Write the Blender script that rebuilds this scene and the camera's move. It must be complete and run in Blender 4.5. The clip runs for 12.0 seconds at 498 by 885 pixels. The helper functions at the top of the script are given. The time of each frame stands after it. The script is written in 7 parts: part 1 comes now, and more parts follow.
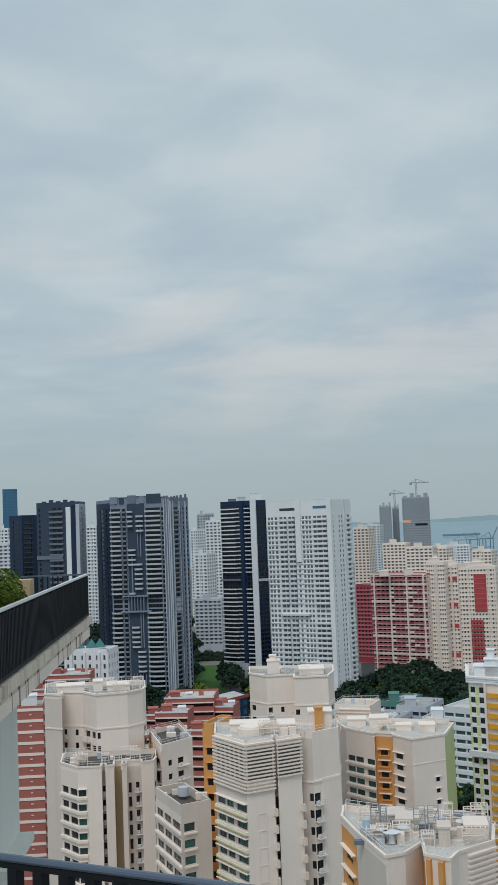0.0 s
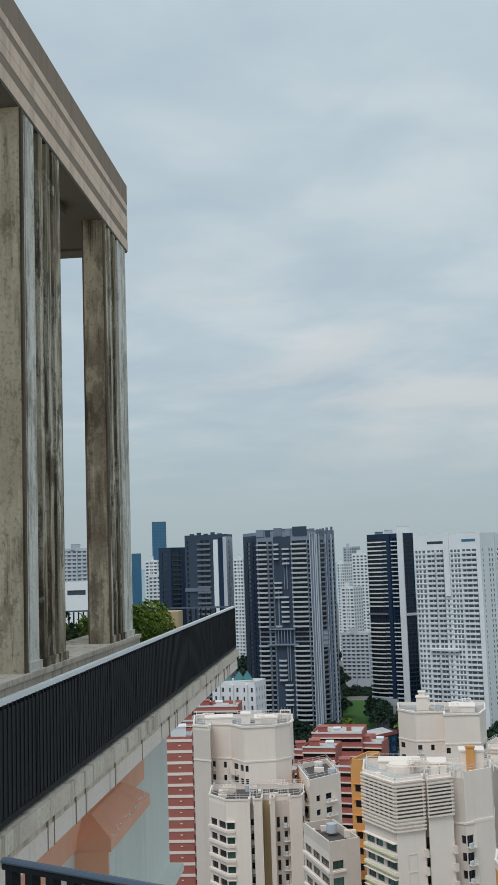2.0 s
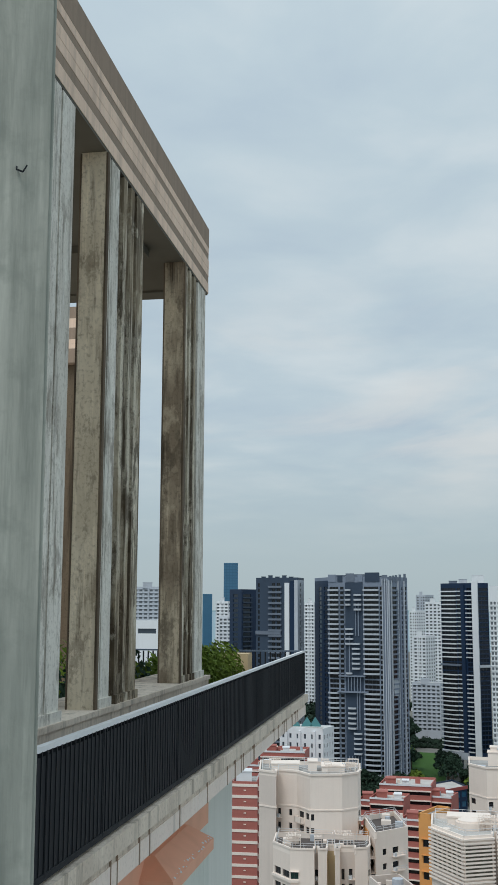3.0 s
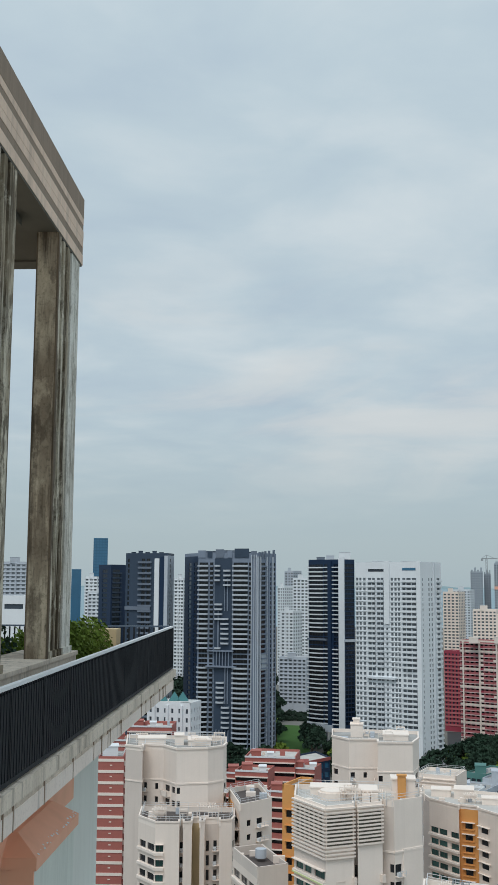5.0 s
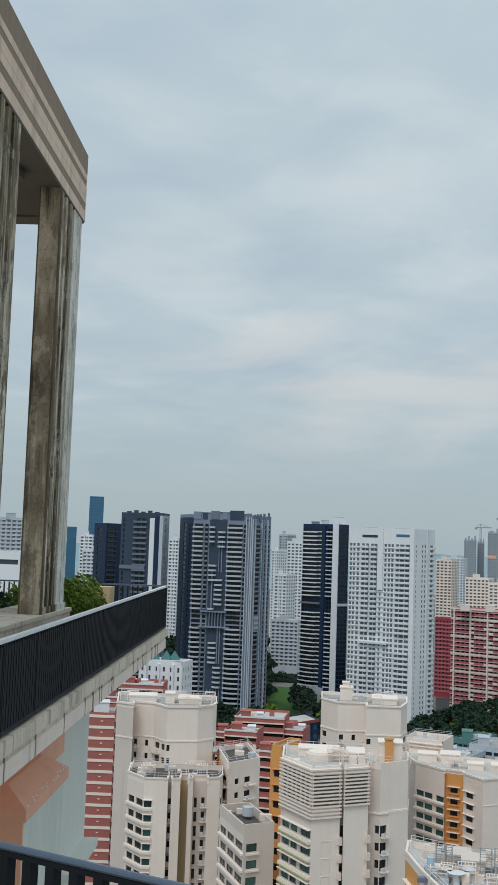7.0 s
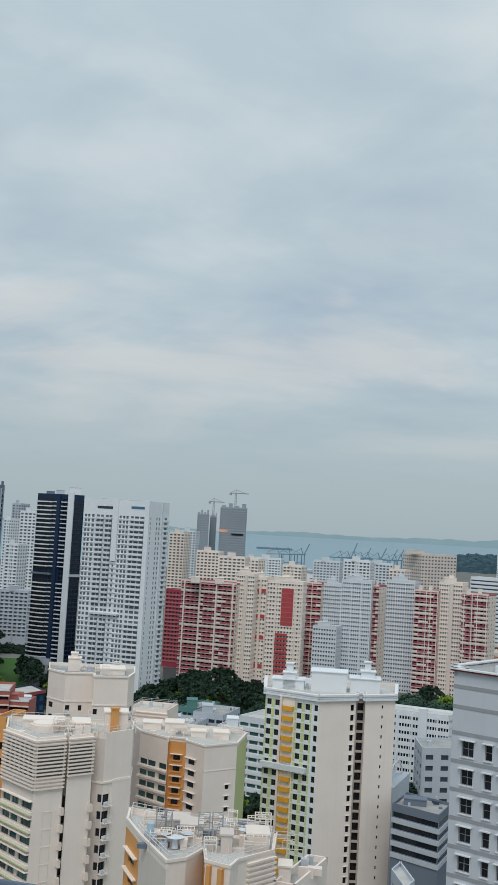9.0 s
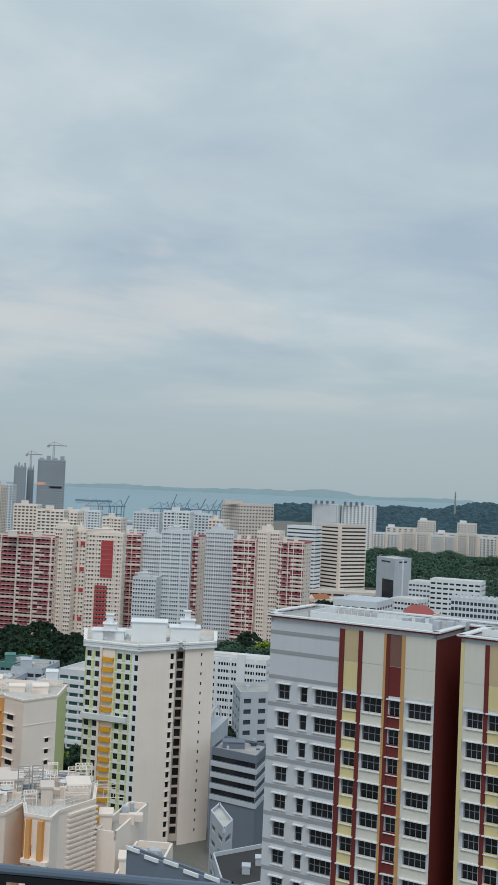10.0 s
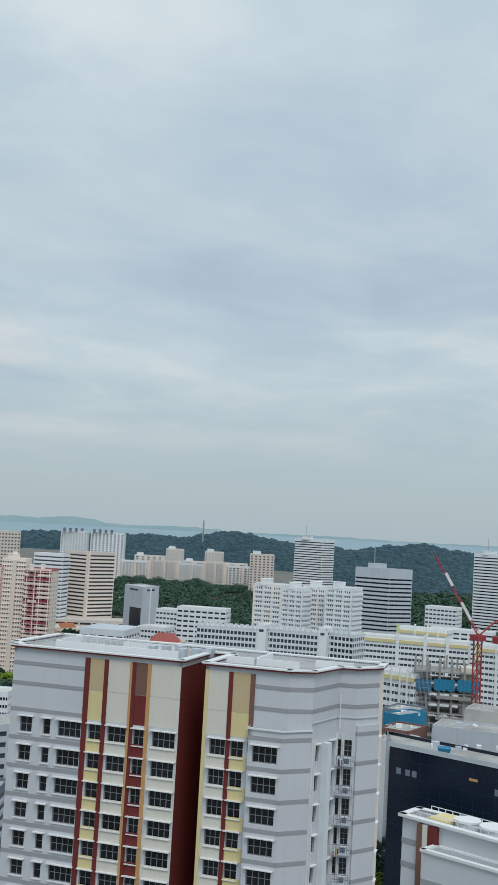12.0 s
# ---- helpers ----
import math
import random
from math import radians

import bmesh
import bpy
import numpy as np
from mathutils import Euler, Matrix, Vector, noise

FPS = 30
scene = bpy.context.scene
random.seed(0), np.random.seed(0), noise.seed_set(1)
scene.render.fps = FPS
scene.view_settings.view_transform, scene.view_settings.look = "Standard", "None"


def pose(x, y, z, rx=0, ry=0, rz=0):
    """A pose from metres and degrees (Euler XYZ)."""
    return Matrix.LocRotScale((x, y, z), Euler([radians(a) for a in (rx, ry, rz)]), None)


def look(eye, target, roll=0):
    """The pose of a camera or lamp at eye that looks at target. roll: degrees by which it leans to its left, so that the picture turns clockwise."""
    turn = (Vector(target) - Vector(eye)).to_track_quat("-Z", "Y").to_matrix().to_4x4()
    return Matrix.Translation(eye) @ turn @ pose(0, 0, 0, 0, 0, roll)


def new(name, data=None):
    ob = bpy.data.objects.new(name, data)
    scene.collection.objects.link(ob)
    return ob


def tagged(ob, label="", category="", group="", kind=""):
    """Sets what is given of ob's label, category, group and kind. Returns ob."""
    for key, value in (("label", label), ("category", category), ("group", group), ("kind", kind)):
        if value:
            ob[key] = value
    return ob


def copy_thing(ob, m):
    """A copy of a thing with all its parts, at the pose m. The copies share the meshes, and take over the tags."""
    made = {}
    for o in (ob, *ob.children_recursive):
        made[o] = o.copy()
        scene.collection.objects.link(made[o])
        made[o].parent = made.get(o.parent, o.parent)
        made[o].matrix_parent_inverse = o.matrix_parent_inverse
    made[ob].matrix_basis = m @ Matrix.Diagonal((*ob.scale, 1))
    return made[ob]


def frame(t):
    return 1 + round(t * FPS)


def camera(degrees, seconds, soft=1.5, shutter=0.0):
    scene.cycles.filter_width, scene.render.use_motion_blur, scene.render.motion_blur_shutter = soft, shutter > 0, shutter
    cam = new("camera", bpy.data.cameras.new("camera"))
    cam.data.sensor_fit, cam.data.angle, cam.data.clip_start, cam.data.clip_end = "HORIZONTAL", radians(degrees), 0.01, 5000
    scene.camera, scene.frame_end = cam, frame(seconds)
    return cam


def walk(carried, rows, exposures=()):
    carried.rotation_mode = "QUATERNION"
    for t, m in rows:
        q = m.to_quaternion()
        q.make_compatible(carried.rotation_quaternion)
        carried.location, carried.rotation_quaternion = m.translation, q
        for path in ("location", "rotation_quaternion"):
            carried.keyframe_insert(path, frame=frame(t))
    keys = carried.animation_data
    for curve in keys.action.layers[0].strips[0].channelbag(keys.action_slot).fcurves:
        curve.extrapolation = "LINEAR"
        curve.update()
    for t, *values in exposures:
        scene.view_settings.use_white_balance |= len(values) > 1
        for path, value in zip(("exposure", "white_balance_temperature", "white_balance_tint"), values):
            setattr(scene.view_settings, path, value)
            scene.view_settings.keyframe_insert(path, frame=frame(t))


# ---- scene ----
cam = camera(26.1, 12.0, soft=1.0)
EYE = 100.0  # height of the roof deck's viewer above the streets
ROWS = [
    (0.0, -0.00, 4.30, 2.21),
    (0.5, 2.77, 5.50, 2.33),
    (1.0, 4.67, 6.73, 2.33),
    (1.5, 5.98, 6.88, 2.07),
    (2.0, 7.76, 6.32, 1.92),
    (2.5, 10.44, 8.38, 1.11),
    (3.0, 11.51, 8.65, -0.19),
    (3.5, 11.12, 8.53, 0.30),
    (3.7, 9.87, 8.33, 0.18),
    (5.3, 4.33, 6.94, -0.42),
    (5.5, 4.22, 6.55, -0.61),
    (6.0, 4.11, 6.28, -0.84),
    (6.5, 5.08, 6.47, -1.55),
    (6.7, 5.11, 5.76, -1.73),
    (8.3, -5.64, 5.06, -2.84),
    (8.5, -7.30, 4.63, -3.21),
    (9.0, -9.69, 4.54, -3.23),
    (9.5, -14.46, 4.00, -2.99),
    (10.0, -19.28, 2.43, -2.48),
    (10.5, -21.15, 2.29, -3.50),
    (11.0, -25.38, 2.21, -2.79),
    (11.5, -28.80, 4.12, -2.47),
    (12.0, -32.56, 4.56, -3.17),
]
# the clip's own exposure drifts a little on the way
EXPOSURES = [(0.0, -0.16), (0.5, -0.14), (1.2, -0.13), (2.0, -0.07), (2.5, 0.0), (3.5, 0.0), (6.0, -0.04), (8.5, -0.09), (10.0, -0.08), (11.0, 0.02), (12.0, 0.04)]
walk(cam, [(t, pose(0, 0, EYE, 90 + pitch, roll, yaw)) for t, yaw, pitch, roll in ROWS], EXPOSURES)

# ---- world and light: a bright overcast tropical sky ----
SUN_EL, SUN_AZ = radians(58), radians(200)
world = bpy.data.worlds.new("overcast_sky")
scene.world = world
world.use_nodes = True
wn, wl = world.node_tree.nodes, world.node_tree.links
wn.clear()


def wnode(kind, **kw):
    n = wn.new(kind)
    for k, v in kw.items():
        n.inputs[k].default_value = v
    return n


def wmath(op, a, b=None):
    n = wn.new("ShaderNodeMath")
    n.operation = op
    for i, v in enumerate((a, b)):
        if v is None:
            continue
        if isinstance(v, (int, float)):
            n.inputs[i].default_value = v
        else:
            wl.new(v, n.inputs[i])
    return n.outputs[0]


coord = wn.new("ShaderNodeTexCoord")
sep = wn.new("ShaderNodeSeparateXYZ")
wl.new(coord.outputs["Generated"], sep.inputs[0])
up = wmath("MAXIMUM", sep.outputs[2], 0.0)
# cloud deck seen in perspective: direction divided by its height
lift = wmath("ADD", up, 0.10)
cx, cy = wmath("DIVIDE", sep.outputs[0], lift), wmath("DIVIDE", sep.outputs[1], lift)
flat = wn.new("ShaderNodeCombineXYZ")
wl.new(cx, flat.inputs[0]), wl.new(cy, flat.inputs[1])
broad = wnode("ShaderNodeTexNoise", Scale=0.62, Detail=6.0, Roughness=0.5, Distortion=0.25)
fine = wnode("ShaderNodeTexNoise", Scale=2.1, Detail=7.0, Roughness=0.52, Distortion=0.3)
wl.new(flat.outputs[0], broad.inputs["Vector"]), wl.new(flat.outputs[0], fine.inputs["Vector"])
mixed = wmath("ADD", wmath("MULTIPLY", broad.outputs[0], 0.62), wmath("MULTIPLY", fine.outputs[0], 0.38))
ramp = wn.new("ShaderNodeValToRGB")
ramp.color_ramp.elements[0].position, ramp.color_ramp.elements[0].color = 0.36, (0.40, 0.50, 0.59, 1)
ramp.color_ramp.elements[1].position, ramp.color_ramp.elements[1].color = 0.64, (0.66, 0.72, 0.738, 1)
mid = ramp.color_ramp.elements.new(0.5)
mid.color = (0.495, 0.595, 0.65, 1)
wl.new(mixed, ramp.inputs[0])
# towards the horizon the deck closes to an even grey-teal
low = wn.new("ShaderNodeMapRange")
low.interpolation_type = "SMOOTHSTEP"
for i, v in enumerate((0.02, 0.19), 1):
    low.inputs[i].default_value = v
wl.new(up, low.inputs[0])
blend = wn.new("ShaderNodeMix")
blend.data_type = "RGBA"
blend.inputs[6].default_value = (0.41, 0.505, 0.55, 1)
wl.new(low.outputs[0], blend.inputs[0]), wl.new(ramp.outputs[0], blend.inputs[7])
# thin warm-white wisps, drawn out sideways, riding low in the deck
wide = wn.new("ShaderNodeCombineXYZ")
wl.new(sep.outputs[0], wide.inputs[0]), wl.new(sep.outputs[1], wide.inputs[1]), wl.new(wmath("MULTIPLY", sep.outputs[2], 3.6), wide.inputs[2])
wisp = wnode("ShaderNodeTexNoise", Scale=4.2, Detail=7.0, Roughness=0.55, Distortion=0.5)
wl.new(wide.outputs[0], wisp.inputs["Vector"])
wispy, fade = wn.new("ShaderNodeMapRange"), wn.new("ShaderNodeMapRange")
for node, a, b in ((wispy, 0.47, 0.70), (fade, 0.33, 0.16)):
    node.interpolation_type = "SMOOTHSTEP"
    node.inputs[1].default_value, node.inputs[2].default_value = a, b
wl.new(wisp.outputs[0], wispy.inputs[0]), wl.new(up, fade.inputs[0])
rise_in = wn.new("ShaderNodeMapRange")
rise_in.interpolation_type = "SMOOTHSTEP"
rise_in.inputs[1].default_value, rise_in.inputs[2].default_value = 0.05, 0.13
wl.new(up, rise_in.inputs[0])
warm = wn.new("ShaderNodeMix")
warm.data_type = "RGBA"
warm.inputs[7].default_value = (0.69, 0.695, 0.68, 1)
wl.new(wmath("MULTIPLY", wmath("MULTIPLY", wispy.outputs[0], wmath("MULTIPLY", fade.outputs[0], rise_in.outputs[0])), 0.6), warm.inputs[0])
wl.new(blend.outputs[2], warm.inputs[6])
sky = wn.new("ShaderNodeTexSky")
sky.sky_type, sky.sun_disc, sky.sun_elevation, sky.sun_rotation = "NISHITA", False, SUN_EL, SUN_AZ
skybg, cloudbg = wnode("ShaderNodeBackground", Strength=0.01), wnode("ShaderNodeBackground", Strength=0.95)
wl.new(wmath("ADD", wmath("MULTIPLY", up, 0.30), 0.88), cloudbg.inputs["Strength"])
wl.new(sky.outputs[0], skybg.inputs[0]), wl.new(warm.outputs[2], cloudbg.inputs[0])
both = wn.new("ShaderNodeAddShader")
wl.new(skybg.outputs[0], both.inputs[0]), wl.new(cloudbg.outputs[0], both.inputs[1])
out = wn.new("ShaderNodeOutputWorld")
wl.new(both.outputs[0], out.inputs[0])

sun = new("sun", bpy.data.lights.new("sun", "SUN"))
sun.data.energy, sun.data.angle, sun.data.color = 1.3, radians(25), (1.0, 0.975, 0.95)
sun.matrix_world = look((0, 0, 300), (-math.sin(SUN_AZ) * math.cos(SUN_EL) * 100, -math.cos(SUN_AZ) * math.cos(SUN_EL) * 100, 300 - math.sin(SUN_EL) * 100))

# ---- materials ----
def surface(name, color, rough=0.8, metal=0.0, stain=0.25, streak=0.0, grain=6.0, bump=0.0, vary=0.0, spec=0.3, tone=None):
    """A procedural surface: base colour with broad stains, fine grain, optional vertical rain streaks and relief."""
    m = bpy.data.materials.new(name)
    m.use_nodes = True
    n, l = m.node_tree.nodes, m.node_tree.links
    b = n["Principled BSDF"]
    b.inputs["Roughness"].default_value, b.inputs["Metallic"].default_value = rough, metal
    b.inputs["Specular IOR Level"].default_value = spec
    tc = n.new("ShaderNodeTexCoord")

    def noise_at(scale, sx, sy, sz, detail=4.0):
        mp, t = n.new("ShaderNodeMapping"), n.new("ShaderNodeTexNoise")
        mp.inputs["Scale"].default_value = (sx, sy, sz)
        t.inputs["Scale"].default_value, t.inputs["Detail"].default_value = scale, detail
        l.new(tc.outputs["Object"], mp.inputs[0]), l.new(mp.outputs[0], t.inputs[0])
        return t.outputs[0]

    def mix(fac, a, bcol, mode="MIX"):
        x = n.new("ShaderNodeMix")
        x.data_type, x.blend_type = "RGBA", mode
        for s, v in ((0, fac), (6, a), (7, bcol)):
            if isinstance(v, (float, int, tuple)):
                x.inputs[s].default_value = v
            else:
                l.new(v, x.inputs[s])
        return x.outputs[2]

    def ranged(v, a, c, d, e):
        r = n.new("ShaderNodeMapRange")
        for i, k in enumerate((a, c, d, e), 1):
            r.inputs[i].default_value = k
        l.new(v, r.inputs[0])
        return r.outputs[0]

    base = (*color, 1)
    dark = tuple(c * 0.55 for c in (tone or color)) + (1,)
    col = mix(ranged(noise_at(grain * 0.05, 1, 1, 1), 0.42, 0.75, 0.0, stain), base, dark)
    col = mix(ranged(noise_at(grain, 1, 1, 1, 6.0), 0.3, 0.8, 0.0, stain * 0.5), col, dark)
    if streak:
        col = mix(ranged(noise_at(1.0, 1.6, 1.6, 0.06, 5.0), 0.5, 0.78, 0.0, streak), col, tuple(c * 0.35 for c in (tone or color)) + (1,))
    if vary:
        oi = n.new("ShaderNodeObjectInfo")
        hv = n.new("ShaderNodeHueSaturation")
        l.new(ranged(oi.outputs["Random"], 0, 1, 1 - vary, 1 + vary), hv.inputs["Value"])
        l.new(col, hv.inputs["Color"])
        col = hv.outputs[0]
    l.new(col, b.inputs["Base Color"])
    if bump:
        bp = n.new("ShaderNodeBump")
        bp.inputs["Strength"].default_value, bp.inputs["Distance"].default_value = 0.6, bump
        l.new(noise_at(grain * 1.5, 1, 1, 1, 6.0), bp.inputs["Height"])
        l.new(bp.outputs[0], b.inputs["Normal"])
    return m


def glass(name, color, rough=0.12, vary=0.5):
    m = surface(name, color, rough, stain=0.3, grain=0.8, vary=vary, spec=0.5)
    return m


CREAM = surface("cream_render", (0.84, 0.735, 0.655), 0.85, stain=0.12, streak=0.06, grain=3, tone=(0.5, 0.44, 0.37))
# greyer cream, also the shaded copy for turned-away cream walls and recesses
CREAM_D = surface("greyed_and_shaded_render", (0.70, 0.62, 0.56), 0.85, stain=0.18, streak=0.1, grain=3)
CREAM_L = surface("pale_cream_render", (0.905, 0.805, 0.725), 0.85, stain=0.09, streak=0.05, grain=3, tone=(0.6, 0.52, 0.42))
WHITE = surface("white_paint", (0.80, 0.832, 0.855), 0.75, stain=0.12, streak=0.06, grain=3)
COOLWHITE = surface("cool_white_paint", (0.70, 0.738, 0.775), 0.75, stain=0.12, streak=0.05, grain=3)
LIGHTGREY = surface("light_grey_paint", (0.52, 0.565, 0.62), 0.8, stain=0.15, streak=0.15, grain=3)
MIDGREY = surface("mid_grey_paint", (0.17, 0.205, 0.26), 0.8, stain=0.15, grain=3)
DARKGREY = surface("dark_grey_cladding", (0.046, 0.070, 0.108), 0.5, stain=0.2, grain=3)
PALEWALL = surface("pale_blue_grey_paint", (0.585, 0.605, 0.645), 0.75, stain=0.14, streak=0.08, grain=3)
NAVY = surface("navy_cladding", (0.012, 0.032, 0.074), 0.45, stain=0.2, grain=3)
BANDGREY = surface("band_grey_paint", (0.33, 0.34, 0.36), 0.8, stain=0.1, grain=3)
MAROON = surface("maroon_paint", (0.16, 0.028, 0.026), 0.7, stain=0.15, streak=0.1, grain=3)
BROWN = surface("brown_paint", (0.20, 0.105, 0.085), 0.75, stain=0.12, grain=3)
OCHRE = surface("ochre_trim_paint", (0.55, 0.31, 0.13), 0.75, stain=0.12, grain=3)
PALEYEL = surface("pale_yellow_paint", (0.70, 0.60, 0.32), 0.75, stain=0.1, streak=0.08, grain=3)
BEIGE = surface("beige_paint", (0.56, 0.44, 0.27), 0.75, stain=0.1, grain=3)
IVORY = surface("ivory_paint", (0.68, 0.655, 0.59), 0.75, stain=0.08, streak=0.08, grain=3)
REDBRICK = surface("brick_red_tile", (0.44, 0.15, 0.125), 0.7, stain=0.25, streak=0.1, grain=4)
PINKRED = surface("faded_red_paint", (0.50, 0.165, 0.175), 0.8, stain=0.25, streak=0.1, grain=3)
PINKPALE = surface("faded_pink_paint", (0.72, 0.56, 0.54), 0.8, stain=0.15, streak=0.1, grain=3)
CRIMSON = surface("crimson_paint", (0.36, 0.06, 0.09), 0.8, stain=0.2, grain=3)
SIGNALRED = surface("red_panel_paint", (0.52, 0.08, 0.085), 0.75, stain=0.2, grain=3)
ORANGE = surface("orange_paint", (0.74, 0.36, 0.12), 0.8, stain=0.15, streak=0.1, grain=3)
AMBER = surface("amber_balcony_paint", (0.78, 0.38, 0.03), 0.7, stain=0.12, grain=3)
FARBEIGE = surface("pale_beige_paint", (0.74, 0.69, 0.645), 0.8, stain=0.12, grain=3)
LIME = surface("lime_paint", (0.60, 0.67, 0.34), 0.8, stain=0.12, grain=3)
SALMON = surface("salmon_paint", (0.95, 0.51, 0.35), 0.75, stain=0.15, streak=0.12, grain=4, tone=(0.5, 0.24, 0.15))
# concrete with the shade of undersides and gaps put into its colour
SHADECON = surface("shade_dark_concrete", (0.135, 0.125, 0.10), 0.9, stain=0.4, grain=5)
BLACKSTEEL = surface("black_painted_steel", (0.019, 0.022, 0.027), 0.6, stain=0.2, grain=8, spec=0.15)
RAILSTEEL = surface("grey_blue_handrail_paint", (0.10, 0.14, 0.20), 0.35, stain=0.15, grain=20, spec=0.5)
PALESTEEL = surface("pale_painted_rail", (0.84, 0.855, 0.87), 0.5, 0.0, stain=0.15, grain=20)
ROOFGREY = surface("roof_screed", (0.44, 0.44, 0.43), 0.95, stain=0.5, grain=4, tone=(0.22, 0.2, 0.18))
ROOFDARK = surface("dark_roof_felt", (0.12, 0.105, 0.10), 0.95, stain=0.4, grain=4)
ROOFPALE = surface("pale_roof_screed", (0.60, 0.585, 0.555), 0.9, stain=0.5, grain=4)
TERRA = surface("terracotta_tiles", (0.40, 0.15, 0.075), 0.85, stain=0.35, grain=6)
REDROOF = surface("red_metal_roof", (0.34, 0.085, 0.075), 0.6, stain=0.15, grain=4)
TEAL = surface("teal_roof_tiles", (0.06, 0.20, 0.21), 0.7, stain=0.25, grain=5)
YELLOWWALL = surface("yellow_wall_paint", (0.70, 0.42, 0.06), 0.8, stain=0.2, grain=3)
BALCGREY = surface("blue_grey_balcony_paint", (0.23, 0.275, 0.35), 0.8, stain=0.15, grain=3)
GREENWALL = surface("sea_green_panels", (0.10, 0.24, 0.22), 0.6, stain=0.2, grain=3)
GLASS_DARK = glass("dark_window_glass", (0.010, 0.013, 0.018))
GLASS_GREEN = glass("green_tinted_glass", (0.04, 0.11, 0.10))
GLASS_BLUE = glass("blue_curtain_wall", (0.05, 0.16, 0.27), 0.1, 0.2)
GLASS_NAVY = glass("navy_curtain_wall", (0.008, 0.015, 0.030), 0.1, 0.1)
GLASS_GREY = glass("grey_window_glass", (0.055, 0.07, 0.09))
FRAME_DARK = surface("dark_window_frame", (0.06, 0.062, 0.066), 0.5)
FRAME_MID = surface("grey_window_frame", (0.25, 0.26, 0.28), 0.5)
ASPHALT = surface("asphalt", (0.055, 0.056, 0.058), 0.9, stain=0.4, grain=2)
PAVE = surface("paved_ground", (0.20, 0.195, 0.18), 0.9, stain=0.5, grain=1, tone=(0.08, 0.1, 0.06))
LAWN = surface("mown_grass", (0.045, 0.12, 0.02), 0.95, stain=0.4, grain=2)
LEAF = surface("tropical_foliage", (0.026, 0.056, 0.034), 0.9, stain=0.5, grain=3, vary=0.3)
LEAF_MID = surface("estate_foliage", (0.058, 0.115, 0.078), 0.9, stain=0.5, grain=3)
LEAF_LIGHT = surface("young_foliage", (0.15, 0.23, 0.03), 0.85, stain=0.4, grain=6, vary=0.3)
# bluer than nearer foliage: the haze of distance is put into the colour
LEAF_FAR = surface("hazed_woodland", (0.05, 0.098, 0.122), 0.95, stain=0.4, grain=0.3)
BARK = surface("bark", (0.11, 0.085, 0.06), 0.95, stain=0.4, grain=10)
SEA = surface("grey_sea", (0.26, 0.36, 0.41), 0.6, stain=0.1, grain=0.02, spec=0.2)
CRANEBLUE = surface("port_crane_paint", (0.16, 0.25, 0.32), 0.6, stain=0.2)
CRANEGREY = surface("crane_grey_paint", (0.35, 0.37, 0.38), 0.6, stain=0.2)
CRANERED = surface("crane_red_paint", (0.36, 0.06, 0.07), 0.6, stain=0.2)
NETBLUE = surface("blue_safety_netting", (0.03, 0.22, 0.38), 0.8, stain=0.3)
RAWCON = surface("raw_concrete_frame", (0.34, 0.33, 0.315), 0.9, stain=0.4, streak=0.2, grain=3)
# lighter and bluer than bare concrete: haze is put into the colour
GREYTOWER = surface("hazed_unclad_concrete", (0.38, 0.43, 0.48), 0.9, stain=0.35, streak=0.2, grain=1)
STEELWHITE = surface("white_steelwork", (0.75, 0.76, 0.77), 0.5, stain=0.1)


